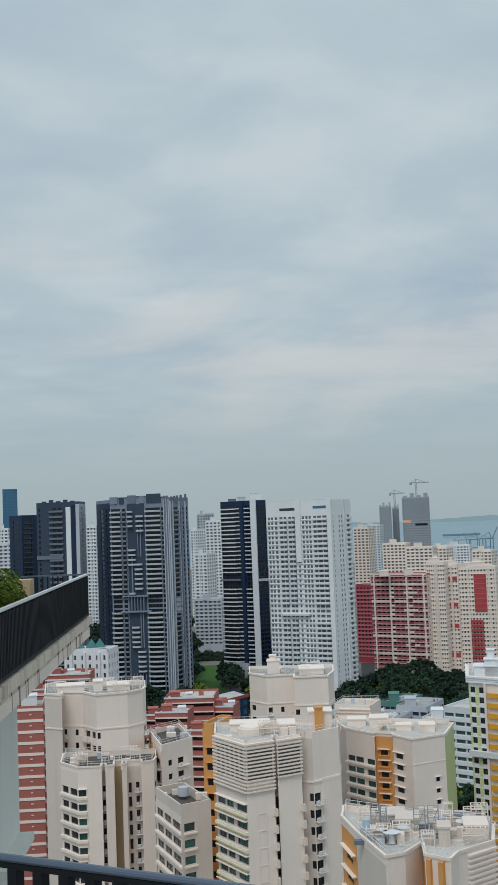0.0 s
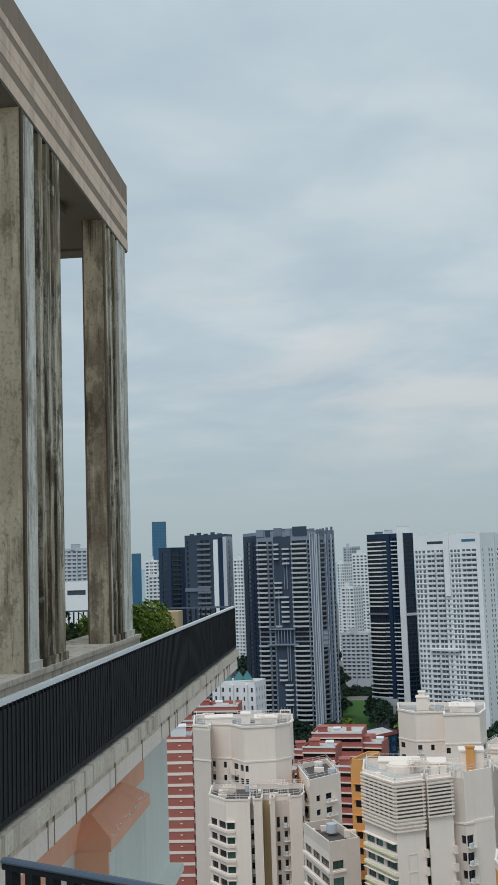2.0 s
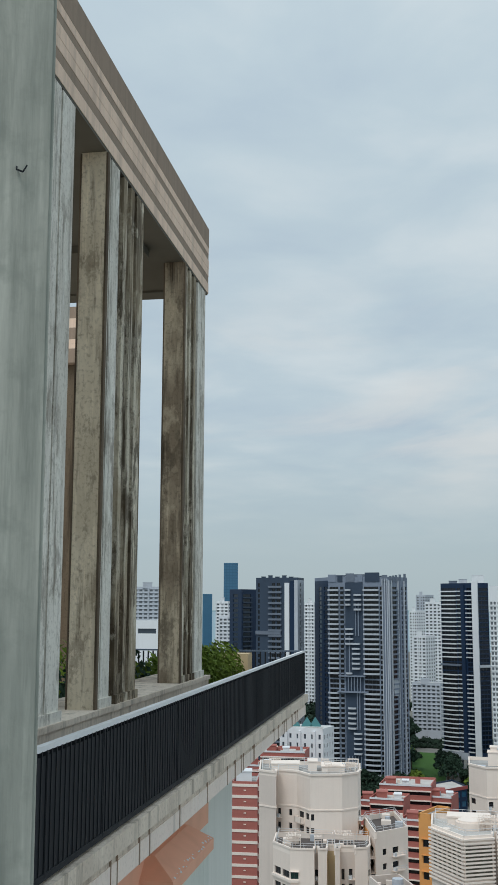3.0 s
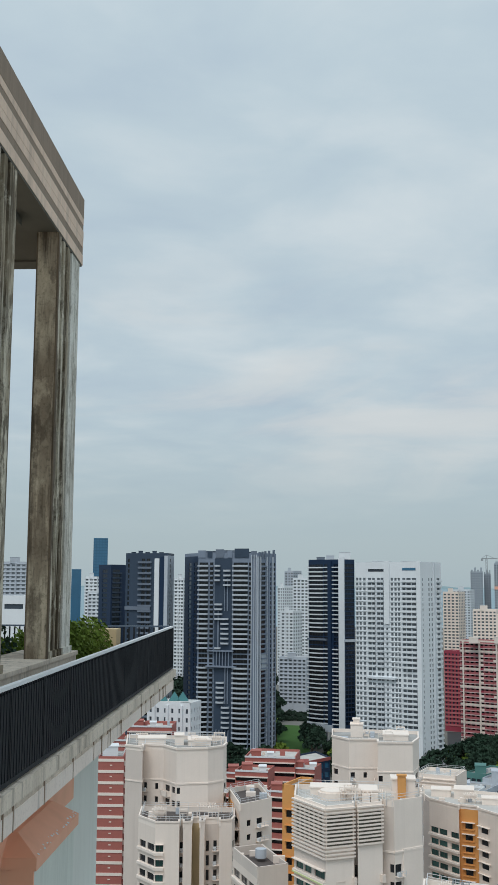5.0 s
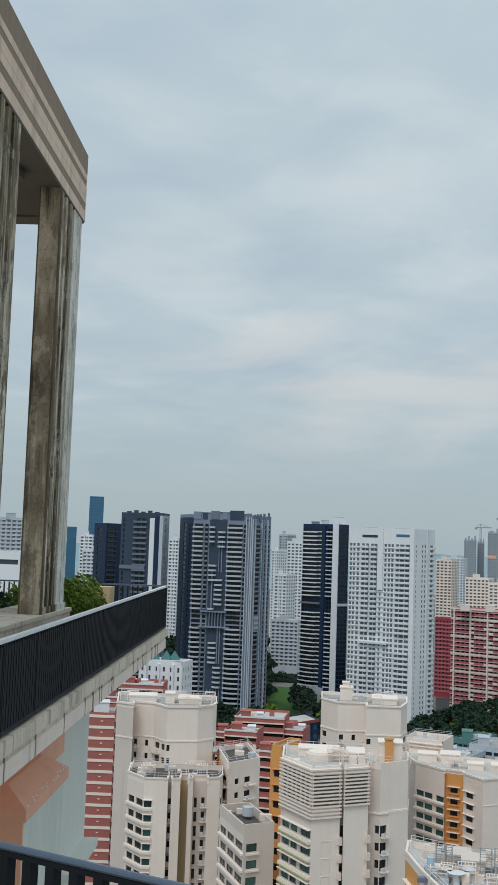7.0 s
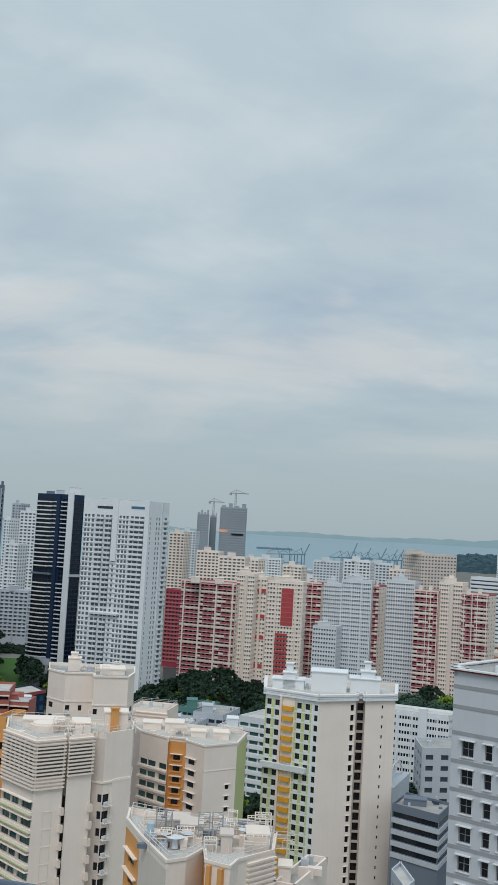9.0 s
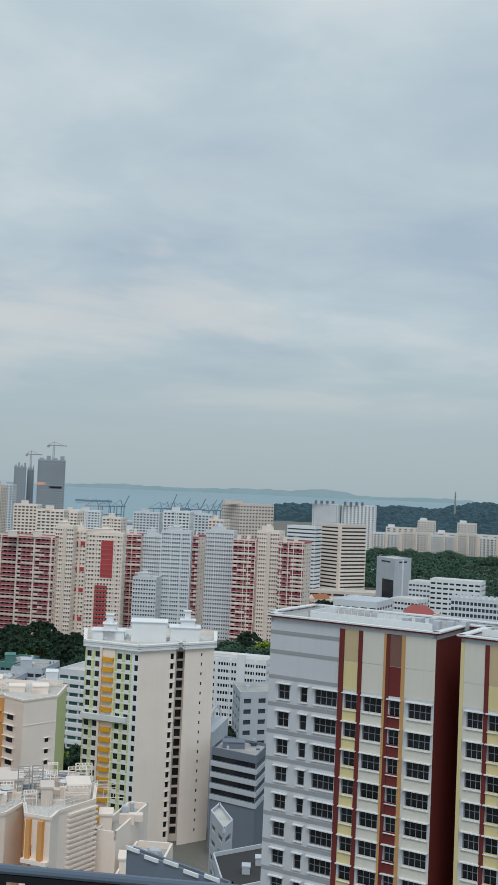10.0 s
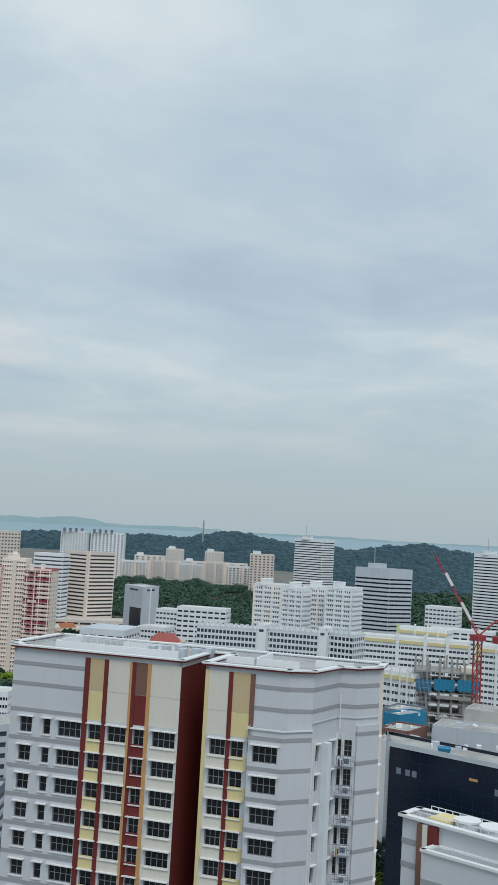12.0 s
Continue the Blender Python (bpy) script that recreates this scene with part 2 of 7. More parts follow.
def weathered(name, base, stain_col, streak_col, amount, fine=22.0, seed=0.0, streak_at=(0.47, 0.62), blotch_at=(0.46, 0.64), mottle=0.0):
    """Old bare concrete: blotches, rain streaks, lichen speckle and relief."""
    m = bpy.data.materials.new(name)
    m.use_nodes = True
    n, l = m.node_tree.nodes, m.node_tree.links
    b = n["Principled BSDF"]
    b.inputs["Roughness"].default_value, b.inputs["Specular IOR Level"].default_value = 0.92, 0.2
    tc = n.new("ShaderNodeTexCoord")

    def tex(scale, v, detail, rough=0.6):
        mp, t = n.new("ShaderNodeMapping"), n.new("ShaderNodeTexNoise")
        mp.inputs["Scale"].default_value, mp.inputs["Location"].default_value = v, (seed, seed * 1.7, seed * 0.6)
        t.inputs["Scale"].default_value, t.inputs["Detail"].default_value, t.inputs["Roughness"].default_value = scale, detail, rough
        l.new(tc.outputs["Object"], mp.inputs[0]), l.new(mp.outputs[0], t.inputs[0])
        return t.outputs[0]

    def step(v, a, c, top):
        r = n.new("ShaderNodeMapRange")
        for i, k in enumerate((a, c, 0.0, top), 1):
            r.inputs[i].default_value = k
        l.new(v, r.inputs[0])
        return r.outputs[0]

    def over(fac, under, colour):
        x = n.new("ShaderNodeMix")
        x.data_type = "RGBA"
        l.new(fac, x.inputs[0])
        if isinstance(under, tuple):
            x.inputs[6].default_value = under
        else:
            l.new(under, x.inputs[6])
        x.inputs[7].default_value = (*colour, 1)
        return x.outputs[2]

    c = over(step(tex(1.1, (1, 1, 0.45), 6.0), *blotch_at, 0.75 * amount), (*base, 1), stain_col)
    c = over(step(tex(1.0, (4, 4, 0.3), 7.0, 0.7), *streak_at, 0.85 * amount), c, streak_col)
    c = over(step(tex(1.0, (14, 14, 0.9), 5.0), 0.56, 0.72, 0.5 * amount), c, tuple(min(1, k * 1.35) for k in base))
    c = over(step(tex(fine, (1, 1, 1), 5.0), 0.52, 0.75, 0.55 * amount), c, streak_col)
    if mottle:
        c = over(step(tex(1.0, (11, 11, 1.1), 8.0, 0.75), 0.52, 0.62, mottle * 0.75), c, streak_col)
        c = over(step(tex(2.8, (1, 1, 0.5), 9.0, 0.75), 0.53, 0.59, mottle * 0.8), c, streak_col)
        c = over(step(tex(1.9, (1, 1, 0.7), 8.0, 0.7), 0.55, 0.62, mottle * 0.7), c, tuple(min(1, k * 1.25) for k in base))
        c = over(step(tex(0.6, (1, 1, 0.8), 4.0), 0.5, 0.62, mottle * 0.5), c, stain_col)
    l.new(c, b.inputs["Base Color"])
    bp = n.new("ShaderNodeBump")
    bp.inputs["Strength"].default_value, bp.inputs["Distance"].default_value = 0.5, 0.015
    l.new(tex(fine * 0.5, (1, 1, 0.6), 8.0), bp.inputs["Height"]), l.new(bp.outputs[0], b.inputs["Normal"])
    return m


CONCRETE = weathered("weathered_concrete", (0.66, 0.60, 0.48), (0.33, 0.26, 0.17), (0.075, 0.055, 0.035), 1.0, streak_at=(0.48, 0.56), blotch_at=(0.47, 0.56), mottle=0.95)
CONTAN = weathered("tan_concrete", (0.70, 0.62, 0.48), (0.44, 0.37, 0.265), (0.12, 0.09, 0.06), 1.0, seed=12.0, streak_at=(0.54, 0.62), mottle=0.6)
WHITECON = weathered("limewashed_concrete", (0.84, 0.81, 0.73), (0.60, 0.57, 0.50), (0.20, 0.17, 0.13), 0.9, seed=15.0, streak_at=(0.55, 0.64), mottle=0.6)
DARKTAN = weathered("blackened_tan_concrete", (0.58, 0.49, 0.36), (0.15, 0.11, 0.075), (0.055, 0.042, 0.03), 1.0, seed=21.0, streak_at=(0.5, 0.6), blotch_at=(0.44, 0.56), mottle=0.6)
PALEGREEN = weathered("pale_green_render", (0.72, 0.76, 0.70), (0.46, 0.5, 0.46), (0.38, 0.41, 0.38), 0.2, seed=14.0)
# darker than the fins; for column cores, column edges and the rear wall
DARKCON = weathered("dark_brown_concrete", (0.17, 0.13, 0.09), (0.085, 0.06, 0.04), (0.045, 0.035, 0.025), 0.95, seed=4.0)
SLABEDGE = weathered("stained_slab_edge", (0.78, 0.68, 0.57), (0.60, 0.51, 0.42), (0.22, 0.18, 0.14), 0.8, seed=9.0, streak_at=(0.52, 0.66))
SMOOTHCON = weathered("painted_concrete", (0.49, 0.51, 0.46), (0.34, 0.365, 0.33), (0.26, 0.285, 0.255), 0.95, 9.0, seed=2.0, blotch_at=(0.44, 0.60))
PALECON = weathered("pale_painted_end_wall", (0.74, 0.76, 0.71), (0.66, 0.68, 0.64), (0.56, 0.58, 0.54), 0.2, 9.0, seed=3.0)
BANDLIGHT = weathered("pink_beige_fascia", (0.92, 0.705, 0.555), (0.78, 0.59, 0.46), (0.45, 0.35, 0.28), 0.45, seed=6.0)
BANDDARK = weathered("taupe_fascia", (0.38, 0.29, 0.222), (0.31, 0.24, 0.185), (0.22, 0.18, 0.145), 0.45, seed=7.0)
PALELIP = weathered("pale_pink_slab_lip", (0.92, 0.80, 0.71), (0.82, 0.70, 0.62), (0.40, 0.34, 0.29), 0.6, seed=19.0, streak_at=(0.56, 0.66))
# paler than near panes: haze over distant windows is put into the colour
GLASS_FAR = glass("pale_far_glass", (0.15, 0.17, 0.19), 0.3, 0.4)


# ---- mesh tools ----
class Geo:
    """Collects quads with materials; one Geo becomes one mesh."""

    def __init__(self):
        self.v, self.f, self.mi, self.mats = [], [], [], []

    def slot(self, m):
        if m not in self.mats:
            self.mats.append(m)
        return self.mats.index(m)

    def quad(self, pts, m):
        k = len(self.v)
        self.v += [tuple(p) for p in pts]
        self.f.append(tuple(range(k, k + len(pts))))
        self.mi.append(self.slot(m))

    def box(self, x0, y0, z0, x1, y1, z1, m, skip=""):
        k = len(self.v)
        self.v += [(x0, y0, z0), (x1, y0, z0), (x1, y1, z0), (x0, y1, z0), (x0, y0, z1), (x1, y0, z1), (x1, y1, z1), (x0, y1, z1)]
        for s, q in (("b", (0, 3, 2, 1)), ("t", (4, 5, 6, 7)), ("f", (0, 1, 5, 4)), ("r", (1, 2, 6, 5)), ("k", (2, 3, 7, 6)), ("l", (3, 0, 4, 7))):
            if s not in skip:
                self.f.append(tuple(k + i for i in q))
                self.mi.append(self.slot(m))

    def bar(self, a, b, w, m):
        """A square bar from a to b."""
        a, b = Vector(a), Vector(b)
        d = (b - a).normalized()
        s = d.cross(Vector((0, 0, 1)) if abs(d.z) < 0.9 else Vector((1, 0, 0))).normalized() * w / 2
        u = d.cross(s).normalized() * w / 2
        k = len(self.v)
        for p in (a, b):
            self.v += [tuple(p + s + u), tuple(p - s + u), tuple(p - s - u), tuple(p + s - u)]
        for i in range(4):
            j = (i + 1) % 4
            self.f.append((k + i, k + j, k + 4 + j, k + 4 + i))
            self.mi.append(self.slot(m))
        self.f += [(k, k + 3, k + 2, k + 1), (k + 4, k + 5, k + 6, k + 7)]
        self.mi += [self.slot(m)] * 2

    def drum(self, x, y, z0, z1, r, m, r2=None, n=14):
        r2 = r if r2 is None else r2
        k = len(self.v)
        for z, q in ((z0, r), (z1, r2)):
            self.v += [(x + q * math.cos(6.28319 * i / n), y + q * math.sin(6.28319 * i / n), z) for i in range(n)]
        for i in range(n):
            j = (i + 1) % n
            self.f.append((k + i, k + j, k + n + j, k + n + i))
            self.mi.append(self.slot(m))
        self.f += [tuple(k + n + i for i in range(n)), tuple(k + n - 1 - i for i in range(n))]
        self.mi += [self.slot(m)] * 2

    def mesh(self, name):
        me = bpy.data.meshes.new(name)
        me.from_pydata(self.v, [], self.f)
        for m in self.mats:
            me.materials.append(m)
        me.polygons.foreach_set("material_index", self.mi)
        me.update()
        return me


def part(name, geo, parent, label="", kind="", at=None):
    """One mesh as a part under a thing; geo may be a Geo or a mesh that alike parts share."""
    ob = new(name, geo.mesh(name) if isinstance(geo, Geo) else geo)
    ob.parent = parent
    if at is not None:
        ob.matrix_basis = at
    return tagged(ob, label=label, kind=kind)


def thing(name, label, category, x=0, y=0, z=0, turn=0, group="", kind=""):
    ob = new(name)
    ob.matrix_basis = pose(x, y, z, 0, 0, turn)
    ob.empty_display_size = 0.5
    return tagged(ob, label, category, group, kind)


# ---- buildings ----
WINDOWS = {}


def at(az, d):
    """Plan position at a bearing (degrees, clockwise from +y) and range."""
    return d * math.sin(radians(az)), d * math.cos(radians(az))


def turn_of(a, b):
    return math.degrees(math.atan2(b[1] - a[1], b[0] - a[0]))


def slab_plan(a, b, depth):
    """Plan of a slab whose front runs from a to b, depth behind it."""
    w = math.hypot(b[0] - a[0], b[1] - a[1])
    nx, ny = -(b[1] - a[1]) / w * depth, (b[0] - a[0]) / w * depth
    return [a, b, (b[0] + nx, b[1] + ny), (a[0] + nx, a[1] + ny)]


def corner_plan(a, b, c):
    """Plan of a block with two seen faces, a to b and b to c; the rest is a parallelogram."""
    return [a, b, c, (a[0] + c[0] - b[0], a[1] + c[1] - b[1])]


def window_mesh(w, h, nx, ny, pane, frame_mat):
    """A window leaf: frame, mullions and glass, its corner at the origin, face towards -y."""
    key = (round(w, 2), round(h, 2), nx, ny, pane.name, frame_mat.name)
    if key not in WINDOWS:
        g, t = Geo(), min(0.07, w * 0.06)
        edge = lambda size, n: [v for q in range(n + 1) for v in (lambda e: (e, e + t))(min(max(q * size / n - t / 2, 0), size - t))]
        xs, zs = edge(w, nx), edge(h, ny)
        m = len(xs)
        g.v = [(x, 0, z) for z in zs for x in xs]
        for b in range(len(zs) - 1):
            for a in range(m - 1):
                c = (b * m + a, b * m + a + 1, (b + 1) * m + a + 1, (b + 1) * m + a)
                if a % 2 and b % 2:
                    # a pane set back behind its reveal
                    k = len(g.v)
                    g.v += [(g.v[q][0], 0.045, g.v[q][2]) for q in c]
                    for q in range(4):
                        e = (q + 1) % 4
                        g.f.append((c[q], k + q, k + e, c[e]))
                        g.mi.append(g.slot(frame_mat))
                    g.f.append((k, k + 1, k + 2, k + 3))
                    g.mi.append(g.slot(pane))
                else:
                    g.f.append(c)
                    g.mi.append(g.slot(frame_mat))
        WINDOWS[key] = g.mesh("window")
    return WINDOWS[key]


def face(g, fr, w, z0, z1, cols, rows, wall, depth=0.25):
    """Wall with real openings: cols are (u0, u1), rows (z0, z1)."""
    put = lambda u, y, z: fr @ Vector((u, y, z))
    u = 0.0
    for c in sorted(cols) + [(w, w)]:
        if c[0] > u:
            g.quad([put(u, 0, z0), put(c[0], 0, z0), put(c[0], 0, z1), put(u, 0, z1)], wall)
        u = c[1]
        if c[1] <= c[0]:
            continue
        z = z0
        for a, b in list(rows) + [(z1, z1)]:
            if a > z:
                g.quad([put(c[0], 0, z), put(c[1], 0, z), put(c[1], 0, a), put(c[0], 0, a)], wall)
            z = b
            if b > a:
                (p, q, r, s) = (c[0], a), (c[1], a), (c[1], b), (c[0], b)
                for (i, j) in ((p, q), (q, r), (r, s), (s, p)):
                    g.quad([put(i[0], 0, i[1]), put(i[0], depth, i[1]), put(j[0], depth, j[1]), put(j[0], 0, j[1])], wall)


class Block:
    """A building over a plan whose corners run anticlockwise, seen faces first; windows, ledges and balconies are parts."""

    def __init__(self, name, label, plan, h, wall, roof=None, group="", category="apartment block", parapet=1.0, low=0.0, own=False):
        o = plan[0]
        mx, my = sum(p[0] for p in plan) / len(plan), sum(p[1] for p in plan) / len(plan)
        turn = turn_of(plan[0], plan[1]) if own else -math.degrees(math.atan2(mx, my))
        self.top = thing(name, label, category, o[0], o[1], 0, turn, group)
        inv = pose(o[0], o[1], 0, 0, 0, turn).inverted()
        self.p = [tuple((inv @ Vector((x, y, 0)))[:2]) for x, y in plan]
        self.bx, self.by = min(p[0] for p in self.p), min(p[1] for p in self.p)
        self.bw, self.bd = max(p[0] for p in self.p) - self.bx, max(p[1] for p in self.p) - self.by
        self.h, self.wall, self.g, self.done, self.low = h, wall, Geo(), set(), low
        self.wall_top = h - parapet - 0.3
        r = Geo()
        r.quad([(x, y, h - parapet) for x, y in self.p], roof or ROOFGREY)
        part("roof", r, self.top)
        r = Geo()
        for i in range(len(self.p)):
            f, w = self.fpose(i), self.width(i)
            for a, b, y0, y1 in ((0, w, 0, 0.3),):
                c = [f @ Vector(v) for v in ((a, y0, self.wall_top), (b, y0, self.wall_top), (b, y1, self.wall_top), (a, y1, self.wall_top))]
                e = [v + Vector((0, 0, parapet + 0.3)) for v in c]
                for q in ((c[0], c[1], e[1], e[0]), (c[2], c[3], e[3], e[2]), (e[0], e[1], e[2], e[3]), (c[1], c[2], e[2], e[1]), (c[3], c[0], e[0], e[3])):
                    r.quad(q, wall)
        part("parapet", r, self.top)

    def fpose(self, i):
        """Pose of a face: u to the right as one faces it, depth inwards along +y."""
        a, b = self.p[i], self.p[(i + 1) % len(self.p)]
        return pose(a[0], a[1], 0, 0, 0, turn_of(a, b))

    def width(self, i):
        a, b = self.p[i], self.p[(i + 1) % len(self.p)]
        return math.hypot(b[0] - a[0], b[1] - a[1])

    def cols(self, i, *spans):
        """Openings as shares of a face's width."""
        w = self.width(i)
        return [(s[0] * w, s[1] * w, *s[2:]) for s in spans]

    def even(self, i, n, share=0.5, lo=0.0, hi=1.0):
        """n openings spread over a stretch of a face; share: how much of it they take."""
        w = self.width(i)
        s = w * (hi - lo) / n
        return [(lo * w + s * (k + 0.5 - share / 2), lo * w + s * (k + 0.5 + share / 2)) for k in range(n)]

    def rows(self, n, pitch, sill=0.9, head=2.2, drop=0.3):
        """Window rows of n storeys counted down from the wall's top, less drop."""
        t = self.wall_top - drop
        return [(t - (k + 1) * pitch + sill, t - (k + 1) * pitch + head) for k in reversed(range(n)) if t - (k + 1) * pitch + sill > self.low + 0.4]

    def side(self, i, cols=(), rows=(), wall=None, depth=0.25, pane=None, frame_mat=None, nx=2, ny=2, single=False):
        f = self.fpose(i)
        rows = [r for r in rows if r[1] < self.wall_top - 0.05]
        face(self.g, f, self.width(i), self.low, self.wall_top, [c[:2] for c in cols], rows, wall or self.wall, depth)
        self.done.add(i)
        pane, frame_mat = pane or GLASS_DARK, frame_mat or FRAME_DARK
        if not cols or not rows:
            return
        if single:
            for c in cols:
                for a, b in rows:
                    me = window_mesh(c[1] - c[0], b - a, c[2] if len(c) > 2 else nx, c[3] if len(c) > 3 else ny, pane, frame_mat)
                    part("window", me, self.top, at=f @ pose(c[0], depth - 0.045, a))
        else:
            g = Geo()
            for a, b in rows:
                for c in cols:
                    g.quad([(c[0], depth, a), (c[1], depth, a), (c[1], depth, b), (c[0], depth, b)], pane)
                    k = c[2] if len(c) > 2 else nx
                    for j in range(1, k):
                        u = c[0] + (c[1] - c[0]) * j / k
                        g.box(u - 0.06, depth - 0.06, a, u + 0.06, depth, b, frame_mat, "k")
            part("glazing", g, self.top, kind="stuff", at=f)

    def ledges(self, i, u0, u1, zs, out_by, thick, mat, name="ledge", joined=False):
        """One ledge per storey, u0..u1 as shares of the face; joined where they are too fine to tell apart."""
        w = self.width(i)
        if joined:
            g = Geo()
            for z in zs:
                g.box(u0 * w, -out_by, z, u1 * w, 0, z + thick, mat, "k")
            part(name, g, self.top, kind="stuff", at=self.fpose(i))
            return
        g = Geo()
        g.box(u0 * w, -out_by, 0, u1 * w, 0, thick, mat, "k")
        me = g.mesh(name)
        for z in zs:
            part(name, me, self.top, at=self.fpose(i) @ pose(0, 0, z))

    def balconies(self, i, u0, u1, zs, out_by, high, mat, slab=None, bow=0.0):
        """One balcony per storey: a slab and an upstand on three sides, bowed out in the middle if asked."""
        w = self.width(i)
        a, b, t = u0 * w, u1 * w, 0.12
        g = Geo()
        n = 6 if bow else 1
        line = [(a + (b - a) * k / n, -out_by - bow * math.sin(math.pi * k / n)) for k in range(n + 1)]
        for (x0, y0), (x1, y1) in zip(line, line[1:]):
            g.quad([(x0, y0, -0.2), (x1, y1, -0.2), (x1, y1, high), (x0, y0, high)], mat)
            g.quad([(x0, y0, high), (x1, y1, high), (x1, y1 + t, high), (x0, y0 + t, high)], mat)
            g.quad([(x1, y1 + t, 0), (x0, y0 + t, 0), (x0, y0 + t, high), (x1, y1 + t, high)], mat)
            g.quad([(x0, 0, 0), (x0, y0, 0), (x1, y1, 0), (x1, 0, 0)], slab or mat)
            g.quad([(x0, y0, -0.2), (x0, 0, -0.2), (x1, 0, -0.2), (x1, y1, -0.2)], slab or mat)
        g.box(a, -out_by, -0.2, a + t, 0, high, mat, "k")
        g.box(b - t, -out_by, -0.2, b, 0, high, mat, "k")
        me = g.mesh("balcony")
        for z in zs:
            part("balcony", me, self.top, at=self.fpose(i) @ pose(0, 0, z))

    def strip(self, i, u0, u1, z0, z1, mat, out_by=0.05, name="panel", label=""):
        """An upright panel or pier standing proud of a face."""
        w = self.width(i)
        g = Geo()
        g.box(u0 * w, -out_by, z0, u1 * w, 0.0, z1, mat, "k")
        return part(name, g, self.top, label, at=self.fpose(i))

    def on_roof(self, x0, y0, x1, y1, z1, mat=None, name="plant_room", z0=None, cap=0.15):
        """A housing on the roof, in metres from the plan's left and near edges."""
        g = Geo()
        z0 = self.wall_top if z0 is None else z0
        x0, x1, y0, y1 = x0 + self.bx, x1 + self.bx, y0 + self.by, y1 + self.by
        g.box(x0, y0, z0, x1, y1, z1, mat or self.wall)
        g.box(x0 - cap, y0 - cap, z1, x1 + cap, y1 + cap, z1 + 0.25, mat or self.wall)
        return part(name, g, self.top)

    def roof_clutter(self, n, seed, mats, zone=(0.12, 0.88, 0.4, 0.8)):
        """Tanks, ducts and low housings on the roof, each a part."""
        rnd = random.Random(seed)
        for k in range(n):
            x, y = self.bx + self.bw * rnd.uniform(*zone[:2]), self.by + self.bd * rnd.uniform(*zone[2:])
            a, b, c = rnd.uniform(0.5, 2.2), rnd.uniform(0.5, 1.8), rnd.uniform(0.5, 1.7)
            z = self.h - 1.0
            g = Geo()
            if k % 4 == 0:
                g.drum(x, y, z, z + c, min(a, b) * 0.6, rnd.choice(mats))
                part("water_tank", g, self.top)
            else:
                g.box(x - a / 2, y - b / 2, z, x + a / 2, y + b / 2, z + c, rnd.choice(mats))
                part("roof_housing", g, self.top)

    def roof_rail(self, inset=0.6, high=1.1, mat=None):
        """A thin guard rail round the roof."""
        g = Geo()
        cx = sum(p[0] for p in self.p) / len(self.p)
        cy = sum(p[1] for p in self.p) / len(self.p)
        q = [(x + (cx - x) * 0.06, y + (cy - y) * 0.06) for x, y in self.p]
        for a, b in zip(q, q[1:] + q[:1]):
            n = max(2, int(math.hypot(b[0] - a[0], b[1] - a[1]) / 2.2))
            for z in (self.h + 0.45, self.h + 0.9):
                g.bar((*a, z), (*b, z), 0.06, mat or STEELWHITE)
            for k in range(n):
                x, y = a[0] + (b[0] - a[0]) * k / n, a[1] + (b[1] - a[1]) * k / n
                g.bar((x, y, self.h - 1), (x, y, self.h + 0.9), 0.06, mat or STEELWHITE)
        part("guard_rail", g, self.top, "thin white roof guard rail")

    def roof_frames(self, n, seed, mat=None, zone=(0.1, 0.9, 0.3, 0.8)):
        """Open frames of thin posts and rails over vents and hatches, each a part."""
        rnd = random.Random(seed)
        for i in range(n):
            x, y = self.bx + self.bw * rnd.uniform(*zone[:2]), self.by + self.bd * rnd.uniform(*zone[2:])
            a, b, z, t = rnd.uniform(1.2, 3.4), rnd.uniform(1.0, 2.2), self.h + rnd.uniform(0.5, 1.6), self.h - 1.0
            g = Geo()
            for p, q in ((0, 0), (a, 0), (a, b), (0, b)):
                g.bar((x + p, y + q, t), (x + p, y + q, z), 0.11, mat or CREAM_L)
            for e in (z, (z + t) / 2 + 0.3):
                for p, q in (((0, 0), (a, 0)), ((a, 0), (a, b)), ((a, b), (0, b)), ((0, b), (0, 0))):
                    g.bar((x + p[0], y + p[1], e), (x + q[0], y + q[1], e), 0.1, mat or CREAM_L)
            for k in range(1, 5):
                g.bar((x + a * k / 5, y, z), (x + a * k / 5, y + b, z), 0.07, mat or CREAM_L)
            part("vent_frame", g, self.top)

    def finish(self):
        for i in range(len(self.p)):
            if i not in self.done:
                face(self.g, self.fpose(i), self.width(i), self.low, self.wall_top, (), (), self.wall)
        part("wall", self.g, self.top)
        return self.top


def evenly_spaced(a, b, n):
    return [a + (b - a) * (i + 0.5) / n for i in range(n)]

# ---- ground, sea and far shore ----
def ground_sheet():
    """One sheet from the foot of the blocks out to the horizon; beyond the port it lifts gently, as far water does to the eye."""
    g = Geo()
    rings = [0, 60, 120, 250, 450, 700, 1000, 1400, 1800, 2200, 2700, 3200, 3800, 4400, 4850]
    rise = lambda r: 0 if r < 1400 else 74 * ((r - 1400) / 3450) ** 1.3
    seg = 72
    for i, (r0, r1) in enumerate(zip(rings, rings[1:])):
        for k in range(seg):
            a0, a1 = k * 360 / seg, (k + 1) * 360 / seg
            pts = [(*at(a, r), rise(r)) for a, r in ((a0, r0), (a1, r0), (a1, r1), (a0, r1))]
            if r0 == 0:
                pts = [pts[0], pts[2], pts[3]]
            mid_a = (a0 + a1) / 2
            water = r0 >= 2200 and not 22 < mid_a < 60 or r0 >= 2700
            g.quad(pts[::-1], SEA if water else PAVE)
    ob = new("ground", g.mesh("ground"))
    tagged(ob, "paved city ground running out to the harbour water", "ground", kind="structure")


ground_sheet()



